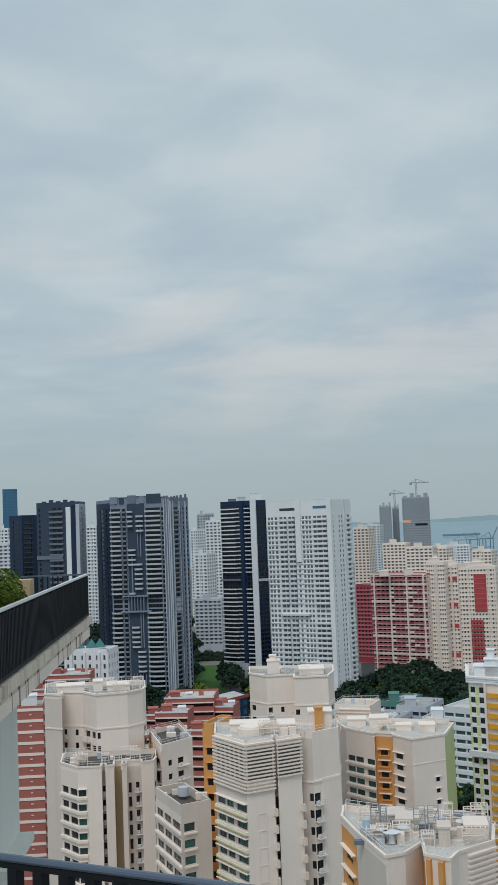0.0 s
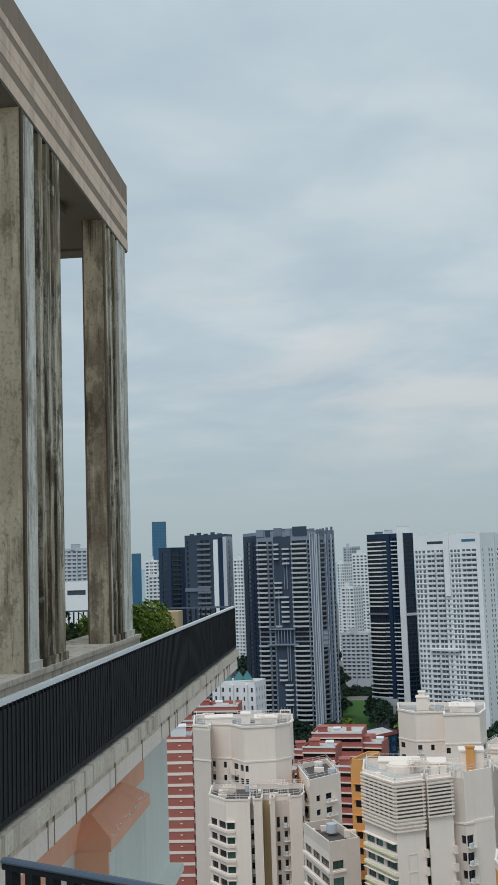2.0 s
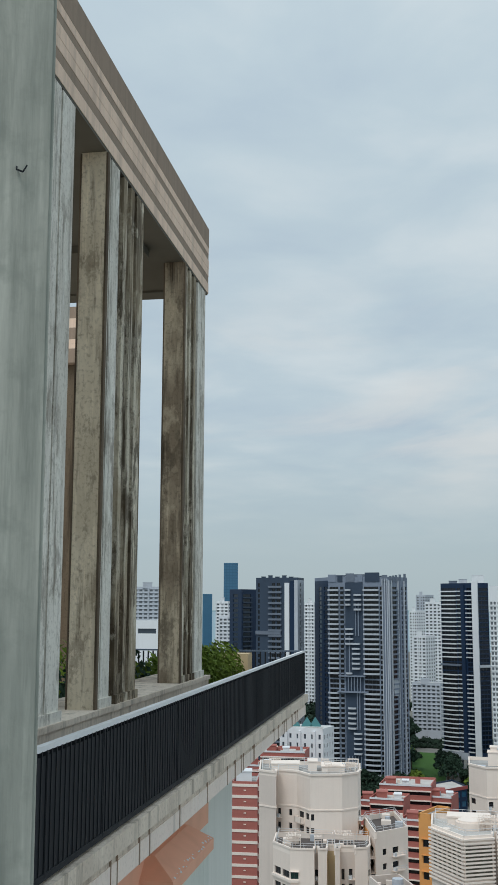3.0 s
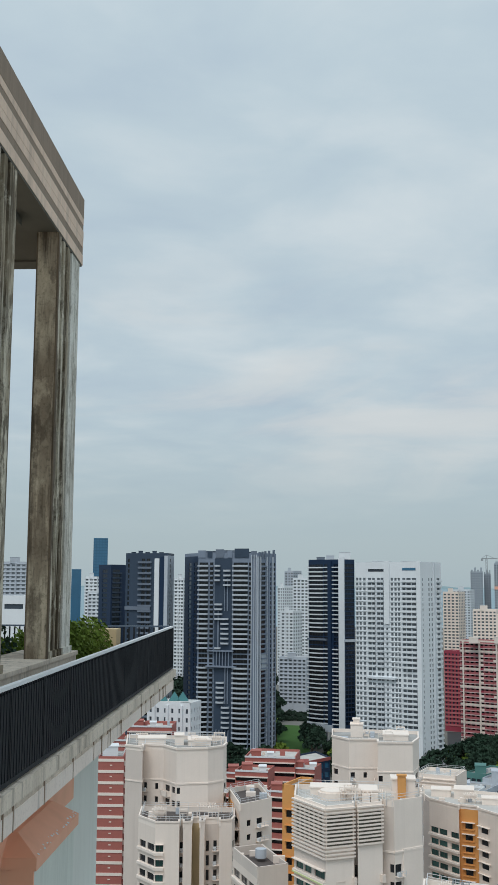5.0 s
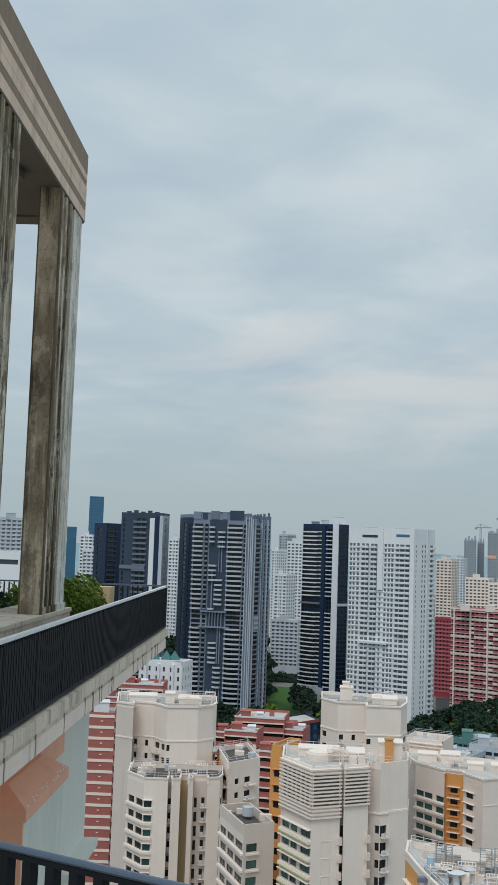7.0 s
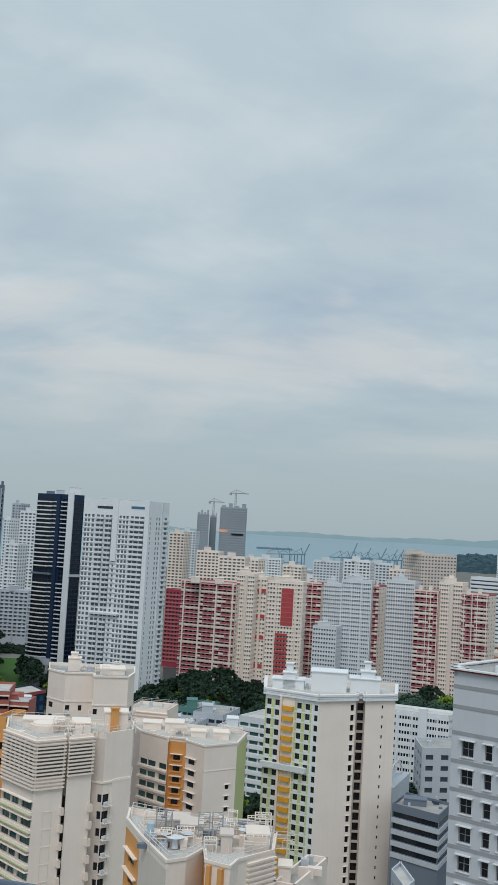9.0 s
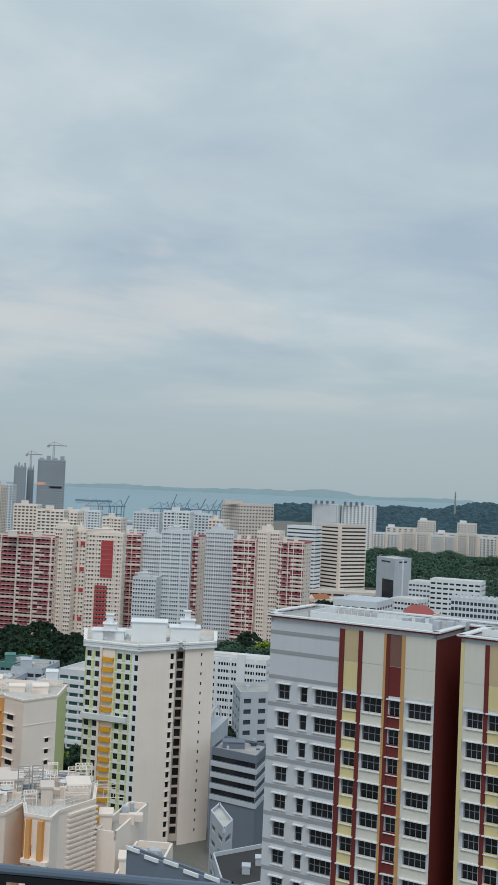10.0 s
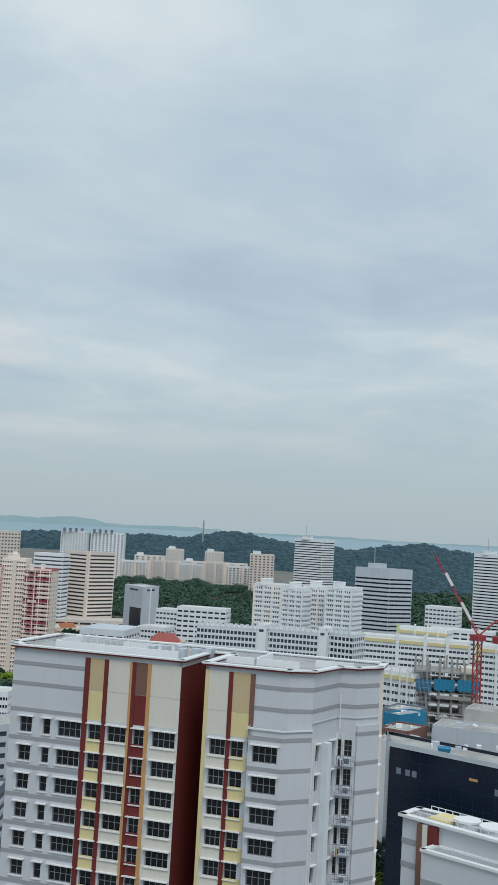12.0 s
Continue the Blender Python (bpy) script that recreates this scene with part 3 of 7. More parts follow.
# ---- the nearest blocks: banded white and maroon ----
def maroon_block():
    A, B = Vector((40.6, 105.1)), Vector((60.1, 81.9))
    u = (B - A).normalized()
    v = Vector((-u.y, u.x))
    P = lambda a, b: tuple(A + u * a + v * b)
    E = 0.8
    plan = [P(-E, 0), P(17.4, 0), P(17.4, 8.5), P(19.9, 8.5), P(19.9, 0), P(28.2, 0), P(30.3, 1.2), P(31.6, 6.3), P(33.4, 6.6), P(35.1, 9.0), P(34.9, 12.5), P(-1.2 - E, 12.5), P(-1.2 - E, 2.2), P(-E, 2.2)]
    k = Block("maroon_banded_block", "white apartment block with maroon, ochre and cream upright bands", plan, 87, PALEWALL, ROOFGREY, parapet=0.5, own=True)
    rows = [(z, z + 1.6) for z in [78.35 - 2.8 * i for i in range(27)] if z > 2][::-1]
    near = rows[-14:]
    # main front: openings of white part, yellow, ivory, maroon and ivory bands
    front = [(0.35, 1.7, 2, 2), (2.95, 3.75, 1, 2), (4.6, 7.1, 4, 2), (7.95, 9.25, 2, 2), (10.0, 11.95, 3, 2), (12.75, 13.85, 2, 2), (14.75, 17.1, 4, 2)]
    front = [(c[0] + E, c[1] + E, c[2], c[3]) for c in front]
    k.side(0, front, near, frame_mat=FRAME_MID, single=True)
    k.side(1, (), (), MAROON)
    k.side(2, (), (), MAROON)
    k.side(3, (), (), PALEYEL)
    wing = [(0.75, 2.3, 3, 2), (2.85, 4.1, 2, 2)]
    k.side(4, wing, near, frame_mat=FRAME_MID, single=True)
    k.side(5, (), ())
    k.side(6, [(0.9, 1.6, 1, 2), (3.7, 4.7, 2, 2)], near, frame_mat=FRAME_MID, single=True)
    k.side(7, [(0.1, 0.45, 1, 2), (0.75, 1.5, 2, 3)], near, frame_mat=FRAME_MID, single=True)
    k.side(8, (), ())
    k.side(9, [(0.5, 1.0, 1, 2)], near, CREAM_L, frame_mat=FRAME_MID, single=True)
    k.side(11, (), ())
    k.side(12, [(0.15, 1.0, 2, 2)], near, frame_mat=FRAME_MID, single=True)
    k.side(13, (), ())
    W0, W4 = 17.4 + E, 8.3
    # upright colour bands, each a shallow applied panel
    for a, b, m in ((7.2, 7.75, MAROON), (9.3, 9.75, MAROON), (12.05, 12.3, OCHRE), (12.3, 12.68, MAROON), (13.92, 14.3, OCHRE)):
        k.strip(0, (a + E) / W0, (b + E) / W0, 0, 86.3, m, 0.09)
    for a, b, m in ((0, 0.35, PALEYEL), (2.38, 2.8, MAROON), (4.55, 5.0, BROWN)):
        k.strip(4, a / W4, b / W4, 0 if m is not BROWN else 79, 86.3, m, 0.09)
    for a, b, m in ((7.75, 9.3, BEIGE), (9.75, 12.05, IVORY), (12.68, 13.92, BROWN), (14.3, 17.4, IVORY)):
        k.strip(0, (a + E) / W0, (b + E) / W0, 83.2, 86.3, m, 0.03)
        k.strip(0, (a + E) / W0, (b + E) / W0, 80.3, 83.15, PALEYEL if m is BEIGE else MAROON if m is BROWN else m, 0.028)
    for a, b, m in ((0.35, 2.38, IVORY), (2.8, 4.55, BEIGE)):
        k.strip(4, a / W4, b / W4, 82.6, 86.3, m, 0.03)
        k.strip(4, a / W4, b / W4, 80.3, 82.55, PALEYEL if m is BEIGE else m, 0.028)
    # spandrels between the storeys of each band
    spans = [r[1] for r in near]
    for a, b, m in ((7.75, 9.3, PALEYEL), (9.75, 12.05, IVORY), (12.68, 13.92, MAROON), (14.3, 17.4, IVORY)):
        g = Geo()
        g.box(a + E, -0.03, 0.02, b + E, 0, 1.33, m, "k")
        me = g.mesh("spandrel")
        for z in spans[:-1]:
            part("spandrel", me, k.top, at=k.fpose(0) @ pose(0, 0, z))
    for a, b, m in ((0.35, 2.38, IVORY), (2.8, 4.5, PALEYEL)):
        g = Geo()
        g.box(a, -0.03, 0.02, b, 0, 1.33, m, "k")
        me = g.mesh("spandrel")
        for z in spans[:-1]:
            part("spandrel", me, k.top, at=k.fpose(4) @ pose(0, 0, z))
    # grey bands round the white parts
    tops = [z + 0.45 for z in spans] + [83.2 - 0.2, 85.0]
    for z in tops:
        for i, a, b in ((0, 0, (7.2 + E) / W0), (4, 5.02 / W4, 1), (5, 0, 1), (6, 0, 1), (7, 0, 1), (8, 0, 1), (12, 0, 1), (13, 0.02, 0.98)):
            if i in (6, 7) and z < 82.5:
                continue
            w = k.width(i)
            g = Geo()
            g.box(a * w, -0.035, 0, b * w, 0, 0.38, BANDGREY, "k")
            part("band", g, k.top, at=k.fpose(i) @ pose(0, 0, z))
    # hoods and sills over every window of the two fronts
    for i, cs in ((0, front), (4, wing)):
        w = k.width(i)
        for c in cs:
            k.ledges(i, (c[0] - 0.2) / w, (c[1] + 0.2) / w, spans, 0.35, 0.09, STEELWHITE, "hood")
            k.ledges(i, (c[0] - 0.1) / w, (c[1] + 0.1) / w, [r[0] - 0.1 for r in near], 0.14, 0.09, STEELWHITE, "sill")
    # service balconies: slab, rails, pipes and a cooling unit with its fan ring
    g = Geo()
    g.box(0.1, -0.85, -0.12, 1.75, 0, 0, LIGHTGREY)
    me = g.mesh("service_ledge")
    g = Geo()
    g.bar((0, 0, 0), (0, 0, 0.85), 0.04, MIDGREY)
    post = g.mesh("rail_post")
    g = Geo()
    g.bar((0.1, -0.8, 0), (1.74, -0.8, 0), 0.045, MIDGREY)
    rail = g.mesh("rail")
    g = Geo()
    g.box(0.75, -0.62, 0.0, 1.6, -0.25, 0.64, STEELWHITE)
    g.box(0.85, -0.64, 0.09, 1.32, -0.62, 0.56, MIDGREY)
    cooler = g.mesh("cooling_unit")
    for j, r in enumerate(near):
        ledge = part("service_ledge", me, k.top, at=k.fpose(7) @ pose(0, 0, r[0] - 0.65))
        for x in (0.12, 0.45, 0.8, 1.15, 1.5, 1.72):
            part("rail_post", post, ledge, at=pose(x, -0.8, 0))
        for z in (0.42, 0.85):
            part("rail", rail, ledge, at=pose(0, 0, z))
        part("cooling_unit", cooler, ledge, "white cooling unit with a dark fan grille", at=pose(0, 0, 0))
        if j % 3 == 1:
            g = Geo()
            for q in range(5):
                g.box(0.15 + q * 0.22, -0.95, 0.1, 0.3 + q * 0.22, -0.9, 0.55 + 0.2 * (q % 2), (SIGNALRED, COOLWHITE, MIDGREY, BEIGE, NAVY)[(q + j) % 5])
            part("laundry", g, k.top, "washing hung from a rod", at=k.fpose(6) @ pose(3.6, 0, r[0] - 0.75))
    # ledges under the windows of the recessed face
    for a, b in ((0.75, 1.75), (3.5, 4.9)):
        k.ledges(6, a / k.width(6), b / k.width(6), [r[1] + 0.05 for r in near], 0.3, 0.09, STEELWHITE, "hood")
    # pipes in the inner corners
    for i, q in ((6, 0.03), (6, 0.12), (7, 0.03), (7, 0.28), (7, 0.36), (6, 0.96)):
        w = k.width(i)
        k.strip(i, q, q + 0.09 / w, 0, 80.5, STEELWHITE, 0.12, "downpipe")
    k.strip(6, 0.44, 0.60, 0, 80, COOLWHITE, 0.6, "pipe_duct", "boxed-in pipe duct")
    k.strip(8, 0.0, 1.0, 0, 81.4, PALEWALL, 0.22, "set_out_wall")
    for z in [q + 0.45 for q in spans]:
        if z < 81:
            k.strip(8, -0.005, 1.005, z, z + 0.38, BANDGREY, 0.25, "band")
    for i in (6, 7, 8):
        k.strip(i, 0, 1, 82.05, 82.12, LIGHTGREY, 0.1, "conduit")
    k.strip(7, 0.1, 0.16, 81.0, 84.2, STEELWHITE, 0.14, "downpipe")
    k.ledges(9, 0.05, 0.4, [r[1] + 0.05 for r in near], 0.35, 0.1, STEELWHITE, "hood")
    # roof edge: white coping over a maroon drip
    for i in range(14):
        w = k.width(i)
        g = Geo()
        g.box(-0.2, -0.35, 86.72, w + 0.2, 0.3, 86.88, MAROON)
        g.box(-0.25, -0.42, 86.88, w + 0.25, 0.35, 87.02, STEELWHITE)
        part("coping", g, k.top, at=k.fpose(i))
    # low roof kerbs and inner parapets
    for x0, y0, x1, y1 in ((2.0, 4.5, 16, 4.7), (2.0, 4.5, 2.2, 11), (20.5, 5.0, 28.6, 5.2), (24, 5, 24.2, 11), (29.5, 8, 33.4, 8.2), (8, 9, 15, 9.2)):
        g = Geo()
        g.box(x0, y0, 86.4, x1, y1, 87.15, WHITE)
        part("roof_kerb", g, k.top)
    g = Geo()
    for i in range(14):
        g.bar((2.5 + i * 0.75, 6.2, 86.6), (2.5 + i * 0.75, 6.2, 87.5), 0.06, STEELWHITE)
    g.bar((2.5, 6.2, 87.5), (12.4, 6.2, 87.5), 0.07, STEELWHITE)
    part("guard_rail", g, k.top)
    for i in range(6):
        g = Geo()
        g.box(12.5 + i * 1.1, 5 + (i % 3), 86.5, 13.2 + i * 1.1, 6 + (i % 3), 87.4, LIGHTGREY)
        part("roof_housing", g, k.top)
    k.finish()
    # lower bay standing out from the wing's corner
    bay = Block("projecting_bay", "white lower bay with grey bands and hooded windows", [P(24.75, -0.9), P(28.0, -0.9), P(30.3, 1.2), P(30.2, 2.0), P(24.75, 0.6)], 81.4, PALEWALL, ROOFPALE, parapet=0.4, own=True)
    bay.side(0, [(0.45, 2.85, 4, 2)], near, frame_mat=FRAME_MID, single=True)
    bay.side(1, (), ())
    bay.side(4, (), ())
    for z in [q + 0.45 for q in spans]:
        for j in (0, 1, 4):
            g = Geo()
            g.box(0, -0.035, 0, bay.width(j), 0, 0.38, BANDGREY, "k")
            part("band", g, bay.top, at=bay.fpose(j) @ pose(0, 0, z))
    bay.ledges(0, 0.25 / bay.width(0), 3.05 / bay.width(0), spans, 0.35, 0.09, STEELWHITE, "hood")
    for j in (0, 1, 4):
        bay.strip(j, -0.02, 1.02, 81.35, 81.5, STEELWHITE, 0.15, "coping")
    bay.finish()


maroon_block()


def tank_block():
    """Lower sister block with a screened tank deck."""
    plan = [(56.0, 63.7), (59.0, 51.0), (62.2, 51.8), (58.4, 64.5)]
    k = Block("tank_deck_block", "white and maroon block with round water tanks on its roof", plan, 79, PALEWALL, ROOFPALE, parapet=1.2, own=True)
    rows = k.rows(10, 2.8, 0.9, 2.4, 6.0)
    W = k.width(0)
    k.side(0, [(0.3, 1.1, 1, 2), (5.2, 7.0, 3, 2), (8.2, 10, 3, 2)], rows, frame_mat=FRAME_MID, single=True)
    for a, b, m in ((1.55, 2.05, BROWN), (2.05, 2.5, IVORY), (2.5, 3.3, MAROON)):
        k.strip(0, a / W, b / W, 0, 78.7, m, 0.35)
    for z in (77.3, 75.6, 72.8, 70.0):
        k.strip(0, 0, 1.5 / W, z - 0.4, z, BANDGREY, 0.04, "band"), k.strip(3, 0, 1, z - 0.4, z, BANDGREY, 0.04, "band")
    for x, y, r in ((4.6, 1.75, 0.95), (6.9, 1.75, 1.05), (9.4, 1.75, 1.05)):
        g = Geo()
        g.drum(x, y, 77.7, 79.2, r, COOLWHITE, n=28)
        g.drum(x, y, 79.2, 79.35, r + 0.06, STEELWHITE, n=28)
        part("water_tank", g, k.top, "round white water tank")
    for y in (0.55, 2.9):
        g = Geo()
        for i in range(18):
            g.bar((0.6 + i * 0.65, y, 77.8), (0.6 + i * 0.65, y, 79.3), 0.05, STEELWHITE)
        for z in (78.3, 78.8, 79.3):
            g.bar((0.6, y, z), (11.7, y, z), 0.05, STEELWHITE)
        part("guard_rail", g, k.top)
    for i in range(4):
        g = Geo()
        g.box(-0.25, -0.3, 78.85, k.width(i) + 0.25, 0.3, 79.05, STEELWHITE)
        part("coping", g, k.top, at=k.fpose(i))
    k.on_roof(2.4, 0.5, 3.9, 2.4, 78.9, PALEYEL)
    k.finish()
    # the flat-roofed wing before it
    plan = [(54.9, 60.2), (57.3, 51.5), (59.0, 52.0), (56.7, 60.6)]
    k = Block("flat_roof_wing", "plain white flat-roofed wing with a grey band", plan, 77.4, PALEWALL, ROOFGREY, parapet=0.5, own=True)
    for i in (0, 3):
        k.strip(i, 0, 1, 75.0, 75.4, BANDGREY, 0.04, "band"), k.strip(i, 0, 1, 72.2, 72.6, BANDGREY, 0.04, "band")
    for i in range(4):
        g = Geo()
        g.box(-0.1, -0.15, 77.3, k.width(i) + 0.1, 0.25, 77.5, STEELWHITE)
        part("coping", g, k.top, at=k.fpose(i))
    k.finish()


tank_block()


def yellow_balcony_tower():
    a, b, n, c, d = at(11.07, 305), at(13.87, 297), at(15.8, 303), at(16.28, 303.5), at(17.82, 309)
    bk = lambda p, s: (p[0] * s, p[1] * s)
    plan = [a, b, n, bk(n, 1.012), bk(c, 1.012), c, d, bk(d, 1.07), bk(a, 1.08)]
    k = Block("yellow_balcony_tower", "cream tower block with lime panels and amber balconies", plan, 56, CREAM_L, ROOFPALE, parapet=0.9)
    rows = k.rows(19, 2.72, 0.55, 2.15, 1.2)
    cs = k.cols(0, (0.03, 0.115, 2, 1), (0.185, 0.27, 2, 1), (0.60, 0.685, 2, 1), (0.755, 0.84, 2, 1), (0.92, 0.985, 1, 1))
    k.side(0, cs, rows, WHITE, single=True)
    k.strip(0, 0.30, 0.56, 0, 54.3, CREAM_L, 0.25, "bay")
    w = k.width(0)
    for u0, u1 in ((0.0, 0.028), (0.12, 0.18), (0.56, 0.597), (0.69, 0.75), (0.845, 0.875)):
        g = Geo()
        g.box(u0 * w, -0.06, 0, u1 * w, 0, 2.3, LIME, "k")
        me = g.mesh("lime_panel")
        for r in rows:
            part("lime_panel", me, k.top, at=k.fpose(0) @ pose(0, 0, r[0] - 0.55))
    k.balconies(0, 0.36, 0.55, [r[0] - 0.7 for r in rows], 1.0, 1.05, AMBER, CREAM_D)
    k.strip(0, 0.30, 0.34, 0, 54.3, CREAM, 0.9, "fin")
    k.strip(0, -0.01, 0.84, 34.5, 36.0, COOLWHITE, 1.3, "sky_bridge", "white band of a covered bridge")
    k.side(1, k.cols(1, (0.86, 0.95, 1, 1)), rows, single=True)
    k.ledges(1, 0.84, 0.97, [r[1] + 0.1 for r in rows], 0.25, 0.08, CREAM)
    # recess walls in the greyer cream, their shade put into the colour
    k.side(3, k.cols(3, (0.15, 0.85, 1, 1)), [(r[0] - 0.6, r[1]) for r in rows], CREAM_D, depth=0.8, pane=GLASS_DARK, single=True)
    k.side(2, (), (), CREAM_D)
    k.side(5, k.cols(5, (0.55, 0.6, 1, 1)), [(r[0] + 0.5, r[1] - 0.2) for r in rows], single=True)
    for z, o in ((54.2, 0.7), (54.8, 0.45), (55.4, 0.7)):
        for i in range(9):
            g = Geo()
            g.box(-o * 0.6, -o, z, k.width(i) + o * 0.6, 0, z + 0.5, WHITE, "k")
            part("cornice", g, k.top, at=k.fpose(i))
    f = lambda x0, y0, x1, y1, z: k.on_roof(x0, y0, x1, y1, z, WHITE, cap=0.3)
    f(14, 12, 24, 20, 60.5), f(3, 13, 12, 19, 57.6), f(6, 13, 9.5, 17, 59.5), f(6.8, 14, 8.6, 16, 62.0)
    f(25, 14, 33.5, 21, 59.0), f(28, 15, 32, 19, 61.0), f(29, 16, 30.8, 18, 63.5)
    k.roof_rail()
    k.roof_clutter(6, 4, [WHITE, LIGHTGREY])
    k.finish()


yellow_balcony_tower()


# ---- the cream blocks in the middle ----
def service_recess(k, i, u0, u1, zs, mat=None):
    """A stack of small drying balconies with rails."""
    w = k.width(i)
    a, b = u0 * w, u1 * w
    g = Geo()
    g.box(a, -0.9, -0.12, b, 0, 0, mat or CREAM)
    for z in (0.45, 0.85):
        g.bar((a, -0.85, z), (b, -0.85, z), 0.06, STEELWHITE)
    for x in (a + 0.04, (a + b) / 2, b - 0.04):
        g.bar((x, -0.85, 0), (x, -0.85, 0.85), 0.06, STEELWHITE)
    g.box(a + 0.15, -0.7, 0, a + 0.75, -0.15, 0.6, COOLWHITE)
    me = g.mesh("drying_balcony")
    for z in zs:
        part("drying_balcony", me, k.top, at=k.fpose(i) @ pose(0, 0, z))


def cream_back_tower():
    """Tall cream tower with a blank upper storey."""
    plan = [at(-0.30, 271), at(0.58, 265), at(2.05, 266), at(2.05, 261), at(3.83, 262), at(4.15, 270), at(4.15, 281), at(-0.3, 283)]
    k = Block("cream_stepped_tower", "cream rendered tower with blank upper walls and side balconies", plan, 63, CREAM_L, parapet=0.8, group="cream towers")
    # left face and step wall get darker creams in place of shade
    rows = k.rows(18, 2.8, 0.8, 2.1, 6.0)
    k.side(0, k.cols(0, (0.1, 0.35, 1, 1)), rows, CREAM, single=True)
    k.side(1, k.cols(1, (0.05, 0.2, 1, 2), (0.5, 0.62, 1, 1)), rows, single=True)
    k.side(2, k.cols(2, (0.2, 0.6, 1, 1)), rows, CREAM_D, single=True)
    k.side(3, k.cols(3, (0.02, 0.14, 1, 1)), rows, single=True)
    k.side(4, k.cols(4, (0.4, 0.8, 1, 1)), rows, single=True)
    k.balconies(2, 0.1, 0.9, [r[0] - 0.8 for r in rows], 0.9, 1.0, CREAM_L)
    service_recess(k, 1, 0.02, 0.22, [r[0] - 0.5 for r in rows])
    service_recess(k, 4, 0.35, 0.95, [r[0] - 0.5 for r in rows])
    for i in range(5):
        k.strip(i, -0.002, 1.002, 55.9, 56.2, CREAM_L, 0.12, "string_course")
        k.strip(i, -0.004, 1.004, 62.6, 63.0, CREAM_L, 0.22, "coping")
    k.on_roof(5, 12, 8, 16, 65.2), k.on_roof(5.6, 12.6, 7.2, 15, 66.4), k.on_roof(13, 8, 19, 16, 63.4)
    k.roof_frames(6, 42)
    k.roof_clutter(7, 9, [CREAM, CREAM_L, LIGHTGREY])
    k.finish()


cream_back_tower()


def louvre_crown(k, i, u0, u1, z0, z1, n, mat=None):
    """Rows of projecting louvres round the top of a face, each a part."""
    w = k.width(i)
    g = Geo()
    g.box(u0 * w, -0.4, 0, u1 * w, 0, 0.26, mat or CREAM_L, "k")
    me = g.mesh("louvre")
    for j in range(n):
        part("louvre", me, k.top, at=k.fpose(i) @ pose(0, 0, z0 + (z1 - z0) * j / n))


def cream_front_tower():
    plan = [at(-2.25, 190), at(-0.64, 181), at(0.81, 183.5), at(0.83, 186), at(1.0, 186), at(1.0, 183.5), at(2.25, 186), at(2.25, 188), at(2.86, 187), at(4.25, 191), at(4.3, 199), at(-2.2, 200)]
    k = Block("louvred_cream_tower", "cream tower with a louvred crown and tinted window bands", plan, 64, CREAM_L, ROOFPALE, parapet=0.8, group="cream towers")
    rows = k.rows(19, 2.8, 0.85, 2.2, 8.6)
    # left face and recesses use the shaded copy of the cream
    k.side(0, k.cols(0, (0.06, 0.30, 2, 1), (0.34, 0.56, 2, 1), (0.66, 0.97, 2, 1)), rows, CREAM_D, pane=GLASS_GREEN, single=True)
    k.ledges(0, 0.02, 1.0, [r[1] + 0.08 for r in rows], 0.7, 0.12, CREAM_L, "sunshade")
    k.ledges(0, 0.02, 1.0, [r[0] - 0.75 for r in rows], 0.5, 0.55, CREAM_L, "spandrel")
    g = Geo()
    g.box(0.02 * k.width(0), -0.62, 0, k.width(0) * 1.0, -0.5, 0.22, LIME)
    me = g.mesh("flower_trough")
    for r in rows:
        part("flower_trough", me, k.top, "pale lime edge strip", at=k.fpose(0) @ pose(0, 0, r[0] - 0.75))
    w = k.width(1)
    g = Geo()
    for x0, z0, x1, z1 in ((0.36, 0, 0.38, 2.3), (0.66, 0, 0.68, 2.3), (0.36, 2.3, 0.68, 2.45)):
        g.box(x0 * w, -0.06, z0, x1 * w, 0, z1, CREAM, "k")
    me = g.mesh("wall_frame")
    for j in range(0, 18, 1):
        part("wall_frame", me, k.top, at=k.fpose(1) @ pose(0, 0, rows[0][0] + j * 2.8))
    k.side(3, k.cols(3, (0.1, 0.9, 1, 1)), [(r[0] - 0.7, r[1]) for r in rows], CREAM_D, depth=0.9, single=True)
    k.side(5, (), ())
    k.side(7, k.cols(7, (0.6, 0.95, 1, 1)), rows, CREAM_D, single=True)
    k.side(8, k.cols(8, (0.02, 0.25, 2, 1)), [(r[0] - 0.5, r[1]) for r in rows], single=True)
    service_recess(k, 8, 0.02, 0.3, [r[0] - 0.5 for r in rows])
    k.balconies(1, 0.93, 1.02, [r[0] - 0.9 for r in rows], 0.8, 1.0, CREAM)
    k.balconies(5, 0.9, 1.03, [r[0] - 0.9 for r in rows], 0.8, 1.0, CREAM)
    k.strip(8, 0.3, 1.0, 0, 56.0, CREAM_L, 0.12, "pier")
    for i, n in ((0, 14), (1, 14), (5, 11)):
        louvre_crown(k, i, -0.02, 1.02, 55.6 if i < 2 else 57.4, 63.9, n)
        w = k.width(i)
        # dark sheets on the wall stand in for shaded gaps between the louvres
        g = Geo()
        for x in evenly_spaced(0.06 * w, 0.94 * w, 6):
            g.box(x - 0.4, -0.08, 57.5, x + 0.4, -0.02, 62.5, SHADECON, "k")
        part("louvre_shadow_opening", g, k.top, "dark sheets drawn as shaded openings behind the louvres", "stuff", at=k.fpose(i))
    for i in (7, 8, 9):
        k.strip(i, -0.01, 1.01, 55.5, 55.8, CREAM_L, 0.15, "string_course")
    g = Geo()
    g.drum(k.bx + 7, k.by + 11, 63.2, 64.3, 2.6, CREAM, n=24)
    g.drum(k.bx + 7, k.by + 11, 64.3, 64.6, 2.2, CREAM_L, n=24)
    part("roof_tank", g, k.top, "round cream roof tank")
